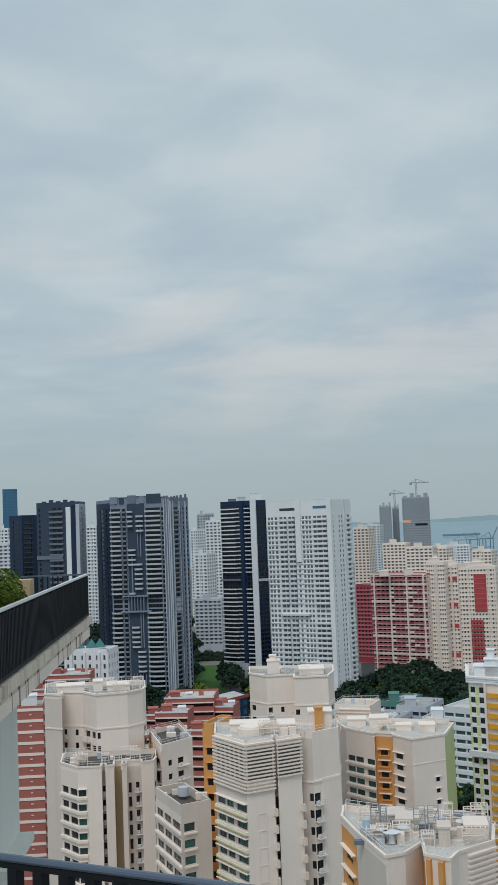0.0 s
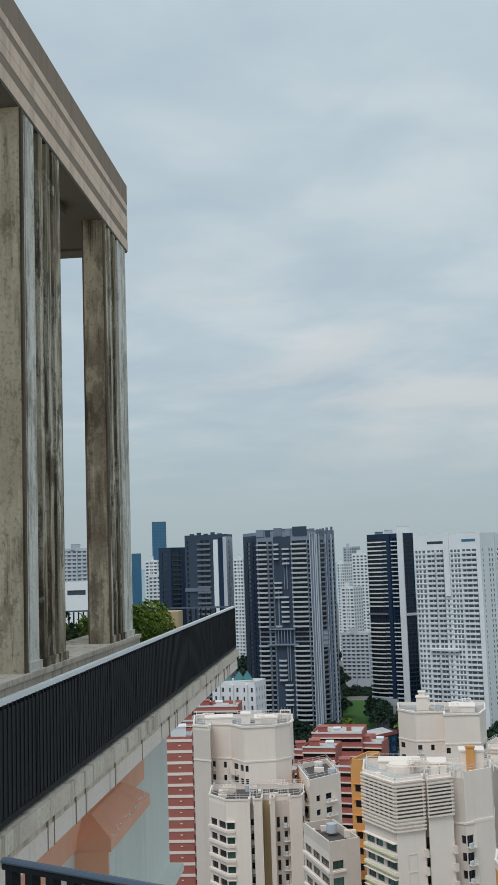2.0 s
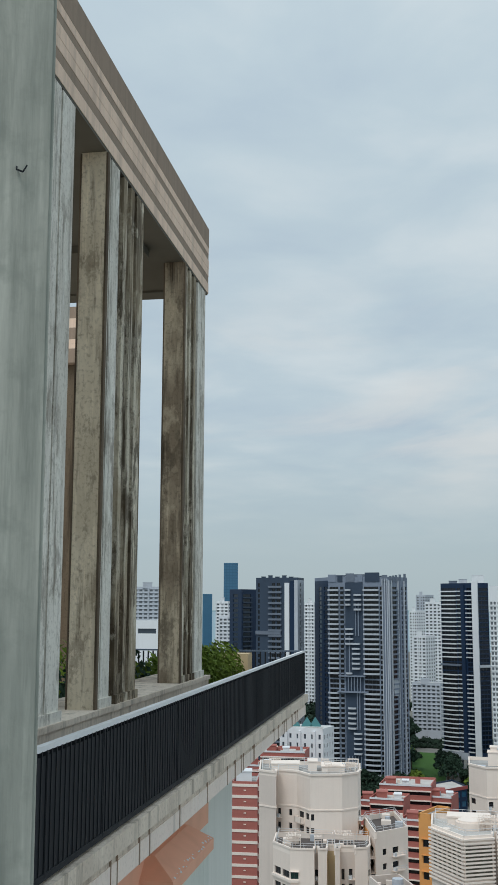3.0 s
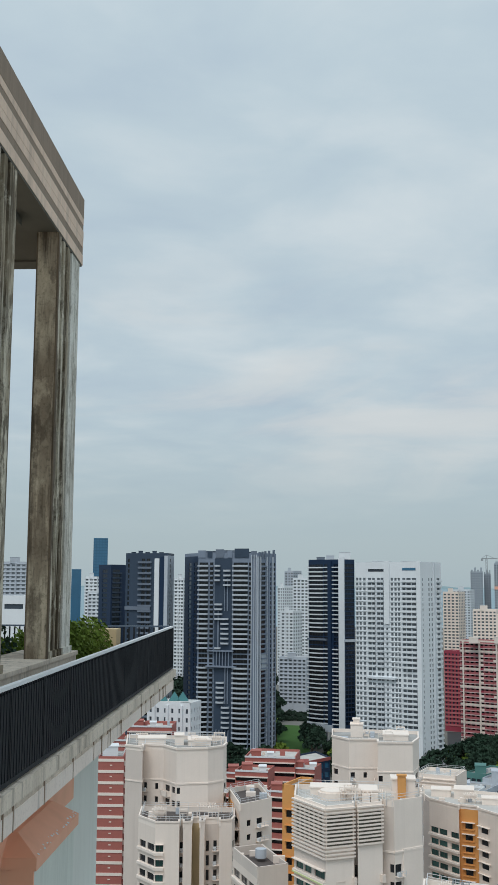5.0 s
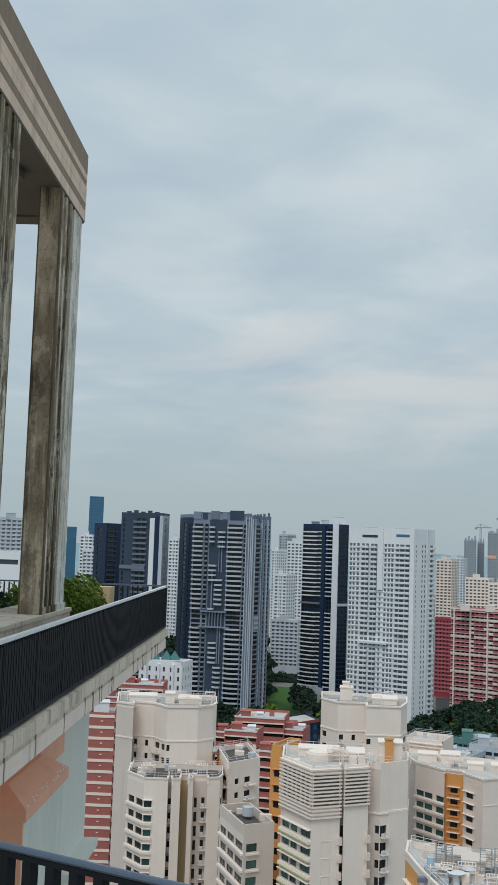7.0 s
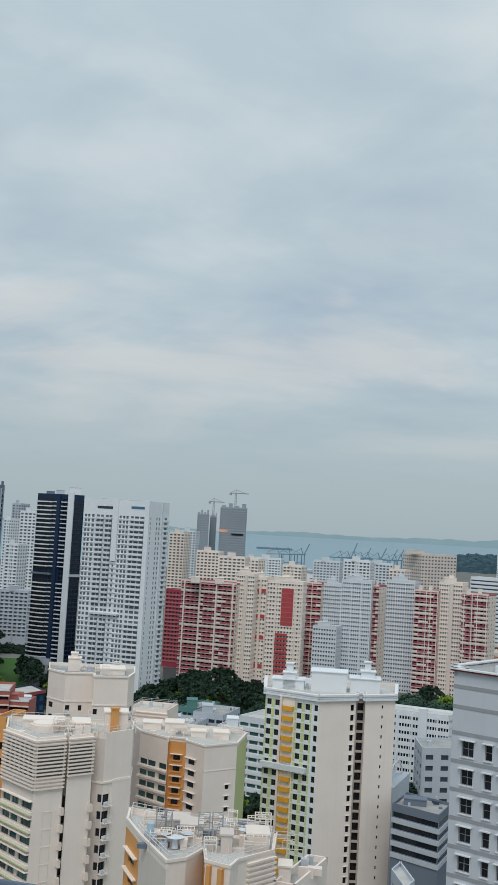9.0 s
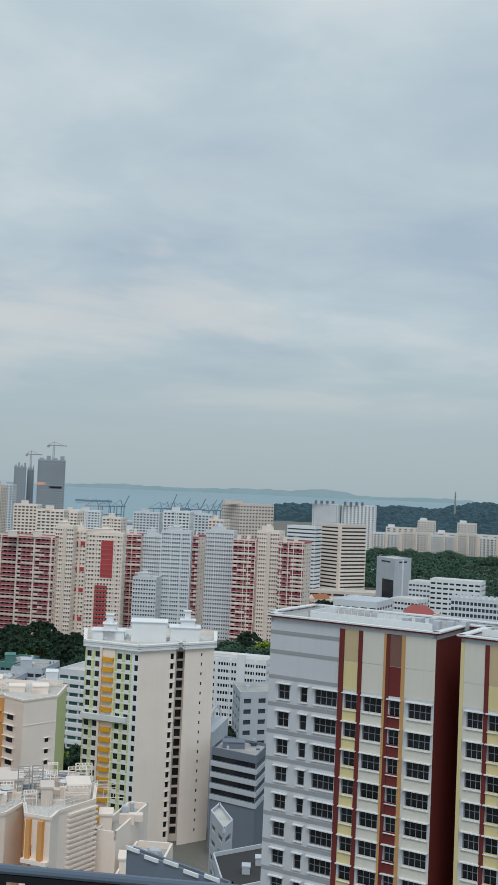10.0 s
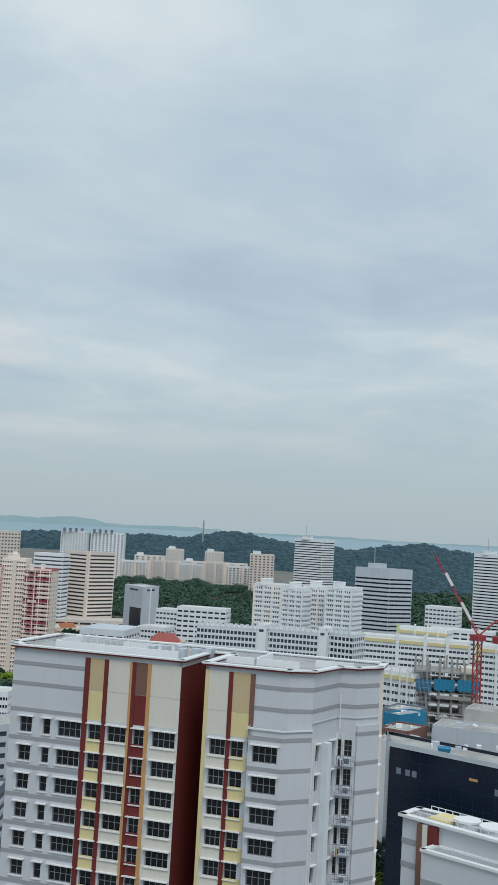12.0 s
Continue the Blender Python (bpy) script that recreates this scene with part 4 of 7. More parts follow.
    k.on_roof(11.5, 10, 14.5, 15, 64.6), k.on_roof(17, 10, 21, 14, 66.6), k.on_roof(18, 9.2, 19.4, 10.0, 67.4, ORANGE), k.on_roof(3, 13, 10, 17, 64.4)
    k.roof_rail()
    k.roof_frames(9, 63)
    k.roof_clutter(8, 12, [CREAM, CREAM_L, LIGHTGREY])
    k.finish()
    # orange-sided slab just behind it
    k = Block("orange_sided_block", "orange rendered stair slab with dark window slits", slab_plan(at(-2.86, 205), at(-2.2, 204), 9), 63, ORANGE, parapet=0.6)
    rows = k.rows(19, 2.8, 0.9, 2.2, 3.0)
    k.side(0, k.cols(0, (0.3, 0.75, 1, 1)), rows, single=True)
    k.ledges(0, 0.2, 0.9, [r[1] + 0.1 for r in rows], 0.4, 0.12, ORANGE)
    k.finish()


cream_front_tower()


def cream_left_tower():
    plan = [at(-10.96, 241), at(-10.09, 238), at(-10.05, 242), at(-9.0, 240), at(-8.33, 235), at(-6.71, 236), at(-5.91, 239), at(-5.75, 243), at(-5.75, 252), at(-10.9, 256)]
    k = Block("broad_cream_tower", "broad cream tower of stepped blank volumes", plan, 65, CREAM_L, parapet=0.8, group="cream towers")
    rows = k.rows(18, 2.8, 0.8, 2.1, 6.4)
    # the shade of the left faces is put into a greyer cream
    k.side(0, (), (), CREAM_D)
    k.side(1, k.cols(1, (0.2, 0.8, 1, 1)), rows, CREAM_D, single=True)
    k.side(2, k.cols(2, (0.05, 0.2, 1, 1), (0.6, 0.75, 1, 1)), rows, CREAM, single=True)
    service_recess(k, 2, 0.02, 0.24, [r[0] - 0.5 for r in rows])
    k.side(3, k.cols(3, (0.15, 0.5, 1, 1), (0.65, 0.9, 1, 1)), rows, CREAM, single=True)
    k.balconies(3, 0.05, 0.55, [r[0] - 0.8 for r in rows], 0.9, 1.0, CREAM_L)
    k.side(4, k.cols(4, (0.02, 0.12, 1, 1)), rows, single=True)
    k.side(6, k.cols(6, (0.2, 0.8, 1, 1)), rows, single=True)
    service_recess(k, 6, 0.05, 0.95, [r[0] - 0.5 for r in rows])
    for i in range(7):
        k.strip(i, -0.002, 1.002, 57.4, 57.7, CREAM_L, 0.12, "string_course")
        k.strip(i, -0.004, 1.004, 64.6, 65.0, CREAM_L, 0.2, "coping")
    k.on_roof(3, 9, 9, 14, 65.6), k.on_roof(11, 9, 13, 13, 66.2), k.on_roof(14, 8, 19, 14, 65.3)
    k.roof_rail()
    k.roof_frames(8, 56)
    k.roof_clutter(8, 21, [CREAM, CREAM_L, LIGHTGREY])
    k.finish()


cream_left_tower()


def cream_left_front():
    plan = [at(-10.24, 227), at(-9.37, 221), at(-8.14, 220.5), at(-8.12, 223), at(-7.95, 223), at(-7.95, 220.5), at(-7.50, 221), at(-7.45, 225), at(-7.1, 225), at(-7.1, 221), at(-6.85, 221.5), at(-6.83, 224), at(-6.1, 224.5), at(-6.1, 222), at(-5.45, 223), at(-5.3, 226), at(-5.3, 234), at(-10.1, 236)]
    k = Block("cream_window_block", "cream block with tinted corner windows and deep recesses", plan, 53, CREAM_L, ROOFDARK, parapet=1.0, group="cream towers")
    rows = k.rows(17, 2.8, 0.85, 2.2, 2.6)
    k.side(0, k.cols(0, (0.1, 0.45, 2, 1), (0.55, 0.95, 2, 1)), rows, CREAM, single=True)
    k.ledges(0, 0.0, 1.0, [r[0] - 0.6 for r in rows], 0.35, 0.5, CREAM_L, "spandrel")
    k.side(1, k.cols(1, (0.02, 0.34, 2, 1)), rows, pane=GLASS_GREEN, single=True)
    k.ledges(1, -0.04, 0.36, [r[0] - 0.6 for r in rows], 0.5, 0.5, CREAM_L, "spandrel")
    k.ledges(1, -0.04, 0.36, [r[1] + 0.05 for r in rows], 0.5, 0.12, CREAM_L, "hood")
    deep = [(r[0] - 0.7, r[1]) for r in rows]
    k.side(3, k.cols(3, (0.05, 0.95, 1, 1)), deep, CREAM_D, depth=0.6, single=True)
    k.side(7, (), (), BEIGE), k.side(6, (), (), BEIGE)
    k.side(11, k.cols(11, (0.08, 0.3, 1, 1), (0.6, 0.85, 1, 1)), deep, CREAM_D, depth=0.5, single=True)
    service_recess(k, 11, 0.5, 0.98, [r[0] - 0.5 for r in rows])
    service_recess(k, 3, 0.0, 1.0, [r[0] - 0.5 for r in rows])
    k.side(14, k.cols(14, (0.2, 0.9, 1, 1)), rows, pane=GLASS_GREEN, single=True)
    k.ledges(14, 0.1, 1.1, [r[0] - 0.5 for r in rows], 0.5, 0.4, CREAM_L, "spandrel")
    for i in range(15):
        k.strip(i, -0.004, 1.004, 52.7, 53.05, CREAM_L, 0.12, "coping")
    k.roof_rail()
    k.roof_frames(7, 49)
    k.roof_clutter(8, 31, [CREAM, CREAM_L, LIGHTGREY])
    k.finish()
    # smaller slab beyond it
    k = Block("cream_balcony_block", "cream block with small balconies and an orange end", corner_plan(at(-5.62, 243), at(-5.05, 226), at(-3.4, 233)), 55.2, CREAM_L, ROOFDARK, group="cream towers")
    rows = k.rows(18, 2.8, 0.9, 2.1, 1.5)
    k.side(0, k.cols(0, (0.5, 0.85, 1, 1)), rows, CREAM, single=True)
    k.side(1, k.cols(1, (0.22, 0.34, 1, 1), (0.52, 0.7, 1, 1)), rows, single=True)
    service_recess(k, 1, 0.5, 0.85, [r[0] - 0.5 for r in rows])
    service_recess(k, 0, 0.5, 0.95, [r[0] - 0.5 for r in rows])
    k.strip(0, 0.0, 0.45, 0, 53.5, ORANGE, 0.1)
    k.roof_rail()
    k.roof_clutter(6, 33, [CREAM, CREAM_L, LIGHTGREY])
    k.finish()
    # low slab in front, with window bands
    k = Block("low_cream_block", "lower cream block with a dark felt roof and ribbon windows", corner_plan(at(-5.4, 204), at(-4.13, 190), at(-2.55, 193)), 52, CREAM_D, ROOFDARK, parapet=1.6, group="cream towers")
    rows = k.rows(17, 2.8, 0.8, 2.2, 0.8)
    k.side(0, k.cols(0, (0.04, 0.3, 2, 1), (0.34, 0.62, 2, 1), (0.66, 0.97, 2, 1)), rows, CREAM, single=True)
    k.ledges(0, 0.0, 1.0, [r[0] - 0.5 for r in rows], 0.4, 0.4, CREAM_L, "spandrel")
    k.side(1, k.cols(1, (0.1, 0.45, 2, 1)), rows, pane=GLASS_GREEN, single=True)
    k.ledges(1, 0.08, 0.5, [r[0] - 0.5 for r in rows], 0.3, 0.3, CREAM_L, "spandrel")
    k.roof_clutter(5, 34, [CREAM, LIGHTGREY])
    k.finish()


cream_left_front()


def orange_strip_block():
    plan = [at(4.19, 300), at(4.63, 291), at(6.11, 283), at(6.13, 284.5), at(7.05, 283), at(7.05, 281), at(8.03, 275), at(9.72, 281), at(10.2, 296), at(9.4, 300), at(4.3, 308)]
    k = Block("orange_strip_block", "cream block with an orange window strip and lime end wall", plan, 45, CREAM_L, ROOFPALE, parapet=0.8, group="cream towers")
    rows = k.rows(15, 2.8, 0.8, 2.2, 5.2)
    # turned-away faces painted in darker creams to carry their shade
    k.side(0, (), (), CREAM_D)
    k.side(1, k.cols(1, (0.05, 0.3, 2, 1), (0.33, 0.6, 2, 1), (0.72, 0.98, 2, 1)), rows, CREAM, pane=GLASS_GREEN, single=True)
    k.ledges(1, 0.0, 1.0, [r[0] - 0.65 for r in rows], 0.6, 0.5, CREAM_L, "spandrel")
    orows = k.rows(15, 2.8, 0.7, 2.1, 2.6)
    k.side(3, k.cols(3, (0.3, 0.7, 1, 1)), orows, ORANGE, single=True)
    k.ledges(3, 0.15, 0.85, [r[1] + 0.08 for r in orows], 0.8, 0.14, CREAM_L, "hood")
    k.ledges(3, 0.2, 0.8, [r[0] - 0.25 for r in orows], 0.5, 0.14, ORANGE)
    k.side(2, (), (), ORANGE), k.side(4, (), (), CREAM_D)
    k.side(5, k.cols(5, (0.15, 0.5, 1, 1)), orows, CREAM, single=True)
    k.ledges(5, 0.0, 0.6, [r[1] + 0.08 for r in orows], 0.5, 0.14, CREAM_L, "hood")
    k.side(6, k.cols(6, (0.68, 0.8, 1, 1)), k.rows(15, 2.8, 0.9, 2.0, 8.5), single=True)
    k.ledges(6, 0.64, 0.84, [r[1] + 0.08 for r in k.rows(15, 2.8, 0.9, 2.0, 8.5)], 0.3, 0.1, CREAM_L, "hood")
    k.side(7, (), (), LIME)
    for i in range(8):
        k.strip(i, -0.004, 1.004, 44.6, 45.05, CREAM_L, 0.2, "coping")
    k.strip(6, -0.002, 1.002, 38.4, 38.6, CREAM_L, 0.08, "string_course")
    k.on_roof(9, 20, 14, 26, 46.4), k.on_roof(3, 22, 8, 27, 45.8), k.on_roof(16, 14, 20, 18, 45.6), k.on_roof(22, 12, 26, 17, 45.9)
    k.roof_frames(9, 63)
    k.roof_clutter(10, 41, [CREAM, CREAM_L, LIGHTGREY], (0.15, 0.85, 0.45, 0.75))
    k.finish()
    # louvred slab behind it
    k = Block("louvred_rear_slab", "cream slab ringed with white louvres", slab_plan(at(4.0, 315), at(6.0, 312), 12), 47, CREAM_L, ROOFPALE)
    louvre_crown(k, 0, 0, 1, 30, 46.6, 18)
    k.roof_rail()
    k.roof_clutter(5, 46, [CREAM, LIGHTGREY])
    k.finish()


orange_strip_block()


def plant_roof_block():
    """The crowded roof just below, with steel ladders, dishes and screens."""
    plan = [at(4.2, 158), at(4.95, 150), at(6.4, 139), at(7.4, 140.5), at(8.3, 145), at(8.4, 140), at(9.7, 138), at(10.1, 141), at(11.9, 146), at(12.0, 154), at(8.0, 158), at(4.3, 164)]
    k = Block("plant_roof_block", "cream block with a roof crowded by tanks, rails and ducts", plan, 57.8, CREAM_L, ROOFPALE, parapet=0.9, group="cream towers")
    rows = k.rows(18, 2.8, 0.8, 2.2, 2.0)
    k.side(0, k.cols(0, (0.3, 0.7, 1, 1)), rows, ORANGE, single=True)
    k.ledges(0, 0.1, 0.9, [r[1] + 0.1 for r in rows], 0.6, 0.14, CREAM_L, "hood")
    k.side(1, (), (), CREAM_D)
    k.side(4, k.cols(4, (0.3, 0.7, 1, 1)), rows, ORANGE, single=True)
    k.side(5, k.cols(5, (0.1, 0.3, 1, 1), (0.5, 0.7, 1, 1)), rows, single=True)
    k.strip(5, 0.12, 0.28, 0, 57.3, ORANGE, 0.5, "fin"), k.strip(5, 0.6, 0.78, 0, 57.3, ORANGE, 0.6, "fin")
    k.ledges(5, 0, 1, [r[0] - 0.7 for r in rows], 0.7, 0.5, CREAM_L, "spandrel")
    louvre_crown(k, 7, 0.25, 1.05, 44, 57.4, 20)
    for i in range(10):
        k.strip(i, -0.004, 1.004, 57.5, 57.9, CREAM_L, 0.15, "coping")
    # blue-grey steel ladder cages
    for x, y, w, d, z in [(k.bx + a, k.by + b, c0, d0, z0) for a, b, c0, d0, z0 in ((4.6, 13, 1.2, 1.0, 60.8), (5.9, 13.5, 0.8, 1.0, 60.4), (10.4, 11.5, 1.5, 1.2, 60.9), (12.3, 12, 1.4, 1.4, 60.8))]:
        g = Geo()
        for a in (0, w):
            for b in (0, d):
                g.bar((x + a, y + b, 57), (x + a, y + b, z), 0.14, CRANEGREY)
        for j in range(5):
            zz = 57.6 + j * (z - 57.6) / 4
            g.bar((x, y, zz), (x + w, y, zz), 0.07, CRANEGREY)
            g.bar((x + w, y, zz), (x + w, y + d, zz), 0.07, CRANEGREY)
            g.bar((x, y + d, zz), (x + w, y + d, zz), 0.07, CRANEGREY)
        g.bar((x, y, 57.4), (x + w, y, z), 0.07, CRANEGREY)
        part("steel_cage", g, k.top, "blue-grey steel ladder cage")
    for x, y, r in [(k.bx + a, k.by + b, r0) for a, b, r0 in ((7.4, 9, 1.2), (9.0, 11, 0.9), (6.2, 10, 0.8), (17, 14, 1.0))]:
        g = Geo()
        g.drum(x, y, 57, 58.2, r * 0.4, COOLWHITE, r * 0.3)
        g.drum(x, y, 58.2, 58.5, r * 0.3, COOLWHITE, r, 20)
        part("vent_cowl", g, k.top, "pale round vent cowl")
    g = Geo()
    g.drum(k.bx + 4.0, k.by + 11.0, 57, 59.6, 0.5, surface("pale_blue_tank", (0.45, 0.6, 0.7), 0.5))
    part("blue_tank", g, k.top, "pale blue upright tank")
    k.on_roof(8, 14, 11, 18, 58.6, CREAM_D), k.on_roof(17, 10, 20, 14, 58.9, CREAM), k.on_roof(13.5, 8, 15, 11, 59.2, CREAM_D), k.on_roof(6, 17, 9, 21, 58.4, CREAM_D)
    # pipe runs and rails between the plant
    rnd = random.Random(61)
    for i in range(34):
        x, y = k.bx + rnd.uniform(3, 22), k.by + rnd.uniform(7, 18)
        dx, dy = rnd.choice([(rnd.uniform(1, 4), 0), (0, rnd.uniform(1, 3))])
        z = rnd.uniform(57.4, 58.9)
        g = Geo()
        g.bar((x, y, z), (x + dx, y + dy, z), 0.09, rnd.choice([CREAM, CRANEGREY, LIGHTGREY]))
        g.bar((x, y, 56.9), (x, y, z), 0.07, CREAM), g.bar((x + dx, y + dy, 56.9), (x + dx, y + dy, z), 0.07, CREAM)
        if i % 2:
            g.bar((x, y, z - 0.5), (x + dx, y + dy, z - 0.5), 0.06, CREAM)
        part("pipe_run", g, k.top)
    k.roof_rail()
    k.roof_frames(12, 84)
    k.roof_clutter(64, 51, [CREAM, CREAM_D, LIGHTGREY, CREAM_D, MIDGREY], (0.15, 0.92, 0.35, 0.85))
    k.finish()
    # stepped lower roofs to its right
    for a0, a1, d0, h in ((12.0, 13.1, 148, 53.2), (13.1, 15.2, 140, 50.0)):
        k = Block("stepped_roof_block", "low cream roof with raised kerbs and felt", slab_plan(at(a0, d0), at(a1, d0 - 1), 14), h, CREAM_L, ROOFGREY, parapet=0.9, group="cream towers")
        k.on_roof(0.5, 3, 2.2, 6, h + 1.2)
        k.roof_clutter(5, int(a0 * 7), [CREAM, LIGHTGREY])
        k.finish()


plant_roof_block()


def brick_block():
    k = Block("brick_banded_block", "brick-red slab with cream bands at each storey", corner_plan(at(-12.34, 286), at(-11.05, 285), at(-10.85, 300)), 55.5, REDBRICK, parapet=0.8, group="brick blocks")
    zs = [54.2 - 2.8 * i for i in range(19)]
    k.ledges(0, -0.01, 1.01, zs, 0.12, 0.7, CREAM_L, "band")
    k.balconies(1, 0.1, 0.9, [z - 1 for z in zs], 1.0, 1.0, CREAM)
    k.on_roof(1, 3, 5, 8, 57.5, WHITE), k.roof_rail()
    g = Geo()
    g.box(2.6, -0.14, 0, 3.2, -0.02, 0.25, CREAM)
    me = g.mesh("vent_slot")
    for z in zs:
        part("vent_slot", me, k.top, at=k.fpose(0) @ pose(0.4, 0, z - 1))
    k.finish()
    # brick and white roofs behind
    for az0, az1, d, h, dep in ((-11.9, -10.2, 330, 53.5, 10), (-10.9, -8.6, 345, 55.5, 12), (-5.3, -3.6, 320, 46.2, 10), (-4.8, -2.2, 345, 46.2, 16), (-3.8, -2.4, 310, 42.5, 8), (-2.6, -1.2, 345, 43, 10), (-6.0, -5.0, 330, 44, 8)):
        k = Block("brick_terrace_block", "brick-red and white walk-up block with open corridors", slab_plan(at(az0, d), at(az1, d - 2), dep), h, REDBRICK, ROOFPALE, parapet=0.7, group="brick blocks")
        rows = k.rows(8, 2.8, 1.1, 2.2, 0.4)
        k.side(0, k.even(0, 1, 0.96), rows, REDBRICK, depth=0.8, nx=1)
        k.ledges(0, 0, 1, [r[1] for r in rows], 0.3, 0.35, CREAM_L, "band")
        k.strip(0, -0.005, 1.005, h - 0.45, h + 0.05, WHITE, 0.15, "coping")
        k.on_roof(2, 3, 5, 7, h + 1.2, REDBRICK), k.on_roof(7, 2.5, 9, 6, h + 0.7, WHITE)
        k.roof_clutter(5, int(d + h), [CREAM, REDBRICK, LIGHTGREY])
        k.finish()


brick_block()

# ---- the tall condominium towers ----
def grey_balcony_tower():
    plan = [at(-8.04, 628), at(-7.33, 606), at(-4.2, 596), at(-3.21, 613), at(-4.0, 632)]
    k = Block("grey_balcony_tower", "grey condominium tower with rows of bowed white balconies", plan, 116, BALCGREY, parapet=1.5, group="condominium towers")
    rows = k.rows(40, 2.65, 0.3, 2.15, 3.0)
    k.side(0, k.cols(0, (0.3, 0.5, 1), (0.7, 0.95, 1)), rows, NAVY, pane=GLASS_NAVY)
    k.side(1, k.cols(1, (0.02, 0.17, 3), (0.2, 0.26, 1), (0.29, 0.37, 2), (0.46, 0.56, 2), (0.60, 0.84, 4), (0.86, 0.9, 1)), rows, BALCGREY, pane=GLASS_DARK)
    k.side(2, k.cols(2, (0.04, 0.1, 1), (0.18, 0.42, 2), (0.66, 0.75, 1), (0.83, 0.95, 1)), rows, BALCGREY)
    zs = [r[0] - 0.3 for r in rows]
    garden = [z for z in zs if abs(z - 57) > 4]
    k.balconies(1, 0.0, 0.18, garden, 1.4, 0.75, LIGHTGREY, DARKGREY, bow=1.3)
    k.balconies(1, 0.2, 0.27, garden, 1.0, 0.6, BALCGREY)
    k.balconies(1, 0.59, 0.85, garden, 1.4, 0.75, LIGHTGREY, DARKGREY, bow=1.3)
    k.balconies(2, 0.18, 0.45, zs, 0.9, 0.6, BALCGREY)
    # dark recess with loose boxes of balconies, and the two bridging slabs
    # the recess's darkness is put into a panel set proud of the wall
    k.strip(1, 0.285, 0.58, 6, 113, DARKGREY, 0.15, "recess_panel", "dark panel drawn for the middle recess")
    k.strip(1, 0.345, 0.365, 64, 84, BALCGREY, 0.9, "pier"), k.strip(1, 0.50, 0.515, 84, 102, BALCGREY, 0.9, "pier"), k.strip(1, 0.455, 0.465, 84, 101, BALCGREY, 0.7, "pier")
    for u in (0.33, 0.38, 0.43, 0.48, 0.53):
        k.strip(1, u, u + 0.012, 54.3, 62, BALCGREY, 1.4, "pier"), k.strip(1, u, u + 0.012, 6, 20, BALCGREY, 1.0, "pier")
    k.strip(1, 0.47, 0.485, 34, 54, BALCGREY, 0.9, "pier"), k.strip(1, 0.51, 0.525, 34, 54, BALCGREY, 0.9, "pier")
    for lo, hi, a, b in ((0.29, 0.38, 100, 111), (0.29, 0.42, 78, 90), (0.40, 0.53, 66, 82), (0.33, 0.46, 34, 46), (0.42, 0.55, 20, 34), (0.30, 0.40, 62, 66), (0.44, 0.56, 96, 108)):
        k.balconies(1, lo, hi, [z for z in zs if a < z < b], 1.6, 0.8, LIGHTGREY, DARKGREY, bow=0.6)
    k.strip(1, 0.18, 0.62, 62, 62.7, BALCGREY, 2.0, "bridge_slab"), k.strip(1, 0.16, 0.66, 53.5, 54.3, BALCGREY, 2.2, "bridge_slab")
    for u in (0.9, 0.945, 0.98):
        k.strip(1, u, u + 0.012, 8, 115, LIGHTGREY, 0.7, "pier")
    for a, b in ((0.0, 0.03), (0.12, 0.16), (0.46, 0.5), (0.56, 0.64), (0.78, 0.82)):
        k.strip(2, a, b, 8, 114, LIGHTGREY if b - a < 0.05 else BALCGREY, 0.6, "pier")
    k.strip(2, 0.2, 0.42, 52, 61, LIGHTGREY, 0.5, "screen_wall")
    # ragged crown of open frames and screens
    for j, (u0, u1, z) in enumerate(((0.0, 0.13, 117.4), (0.16, 0.24, 116.8), (0.30, 0.44, 118.0), (0.5, 0.58, 117.2), (0.62, 0.86, 118.4), (0.9, 0.99, 117.0))):
        k.strip(1, u0, u1, 113.4, z, (BALCGREY, DARKGREY, MIDGREY)[j % 3], 0.4, "roof_screen")
    for u in (0.05, 0.2, 0.35, 0.55, 0.8):
        k.strip(2, u, u + 0.1, 113, 116.4 + 2 * u, MIDGREY, 0.4, "roof_screen")
    # pilotis at the foot
    for u in (0.05, 0.2, 0.35, 0.5, 0.65, 0.8, 0.95):
        k.strip(1, u - 0.012, u + 0.012, 0, 9, LIGHTGREY, 2.4, "stilt")
    k.on_roof(10, 12, 18, 20, 117.0, MIDGREY), k.on_roof(22, 10, 30, 20, 117.4, MIDGREY), k.on_roof(34, 10, 40, 18, 116.6, DARKGREY)
    k.finish()


grey_balcony_tower()


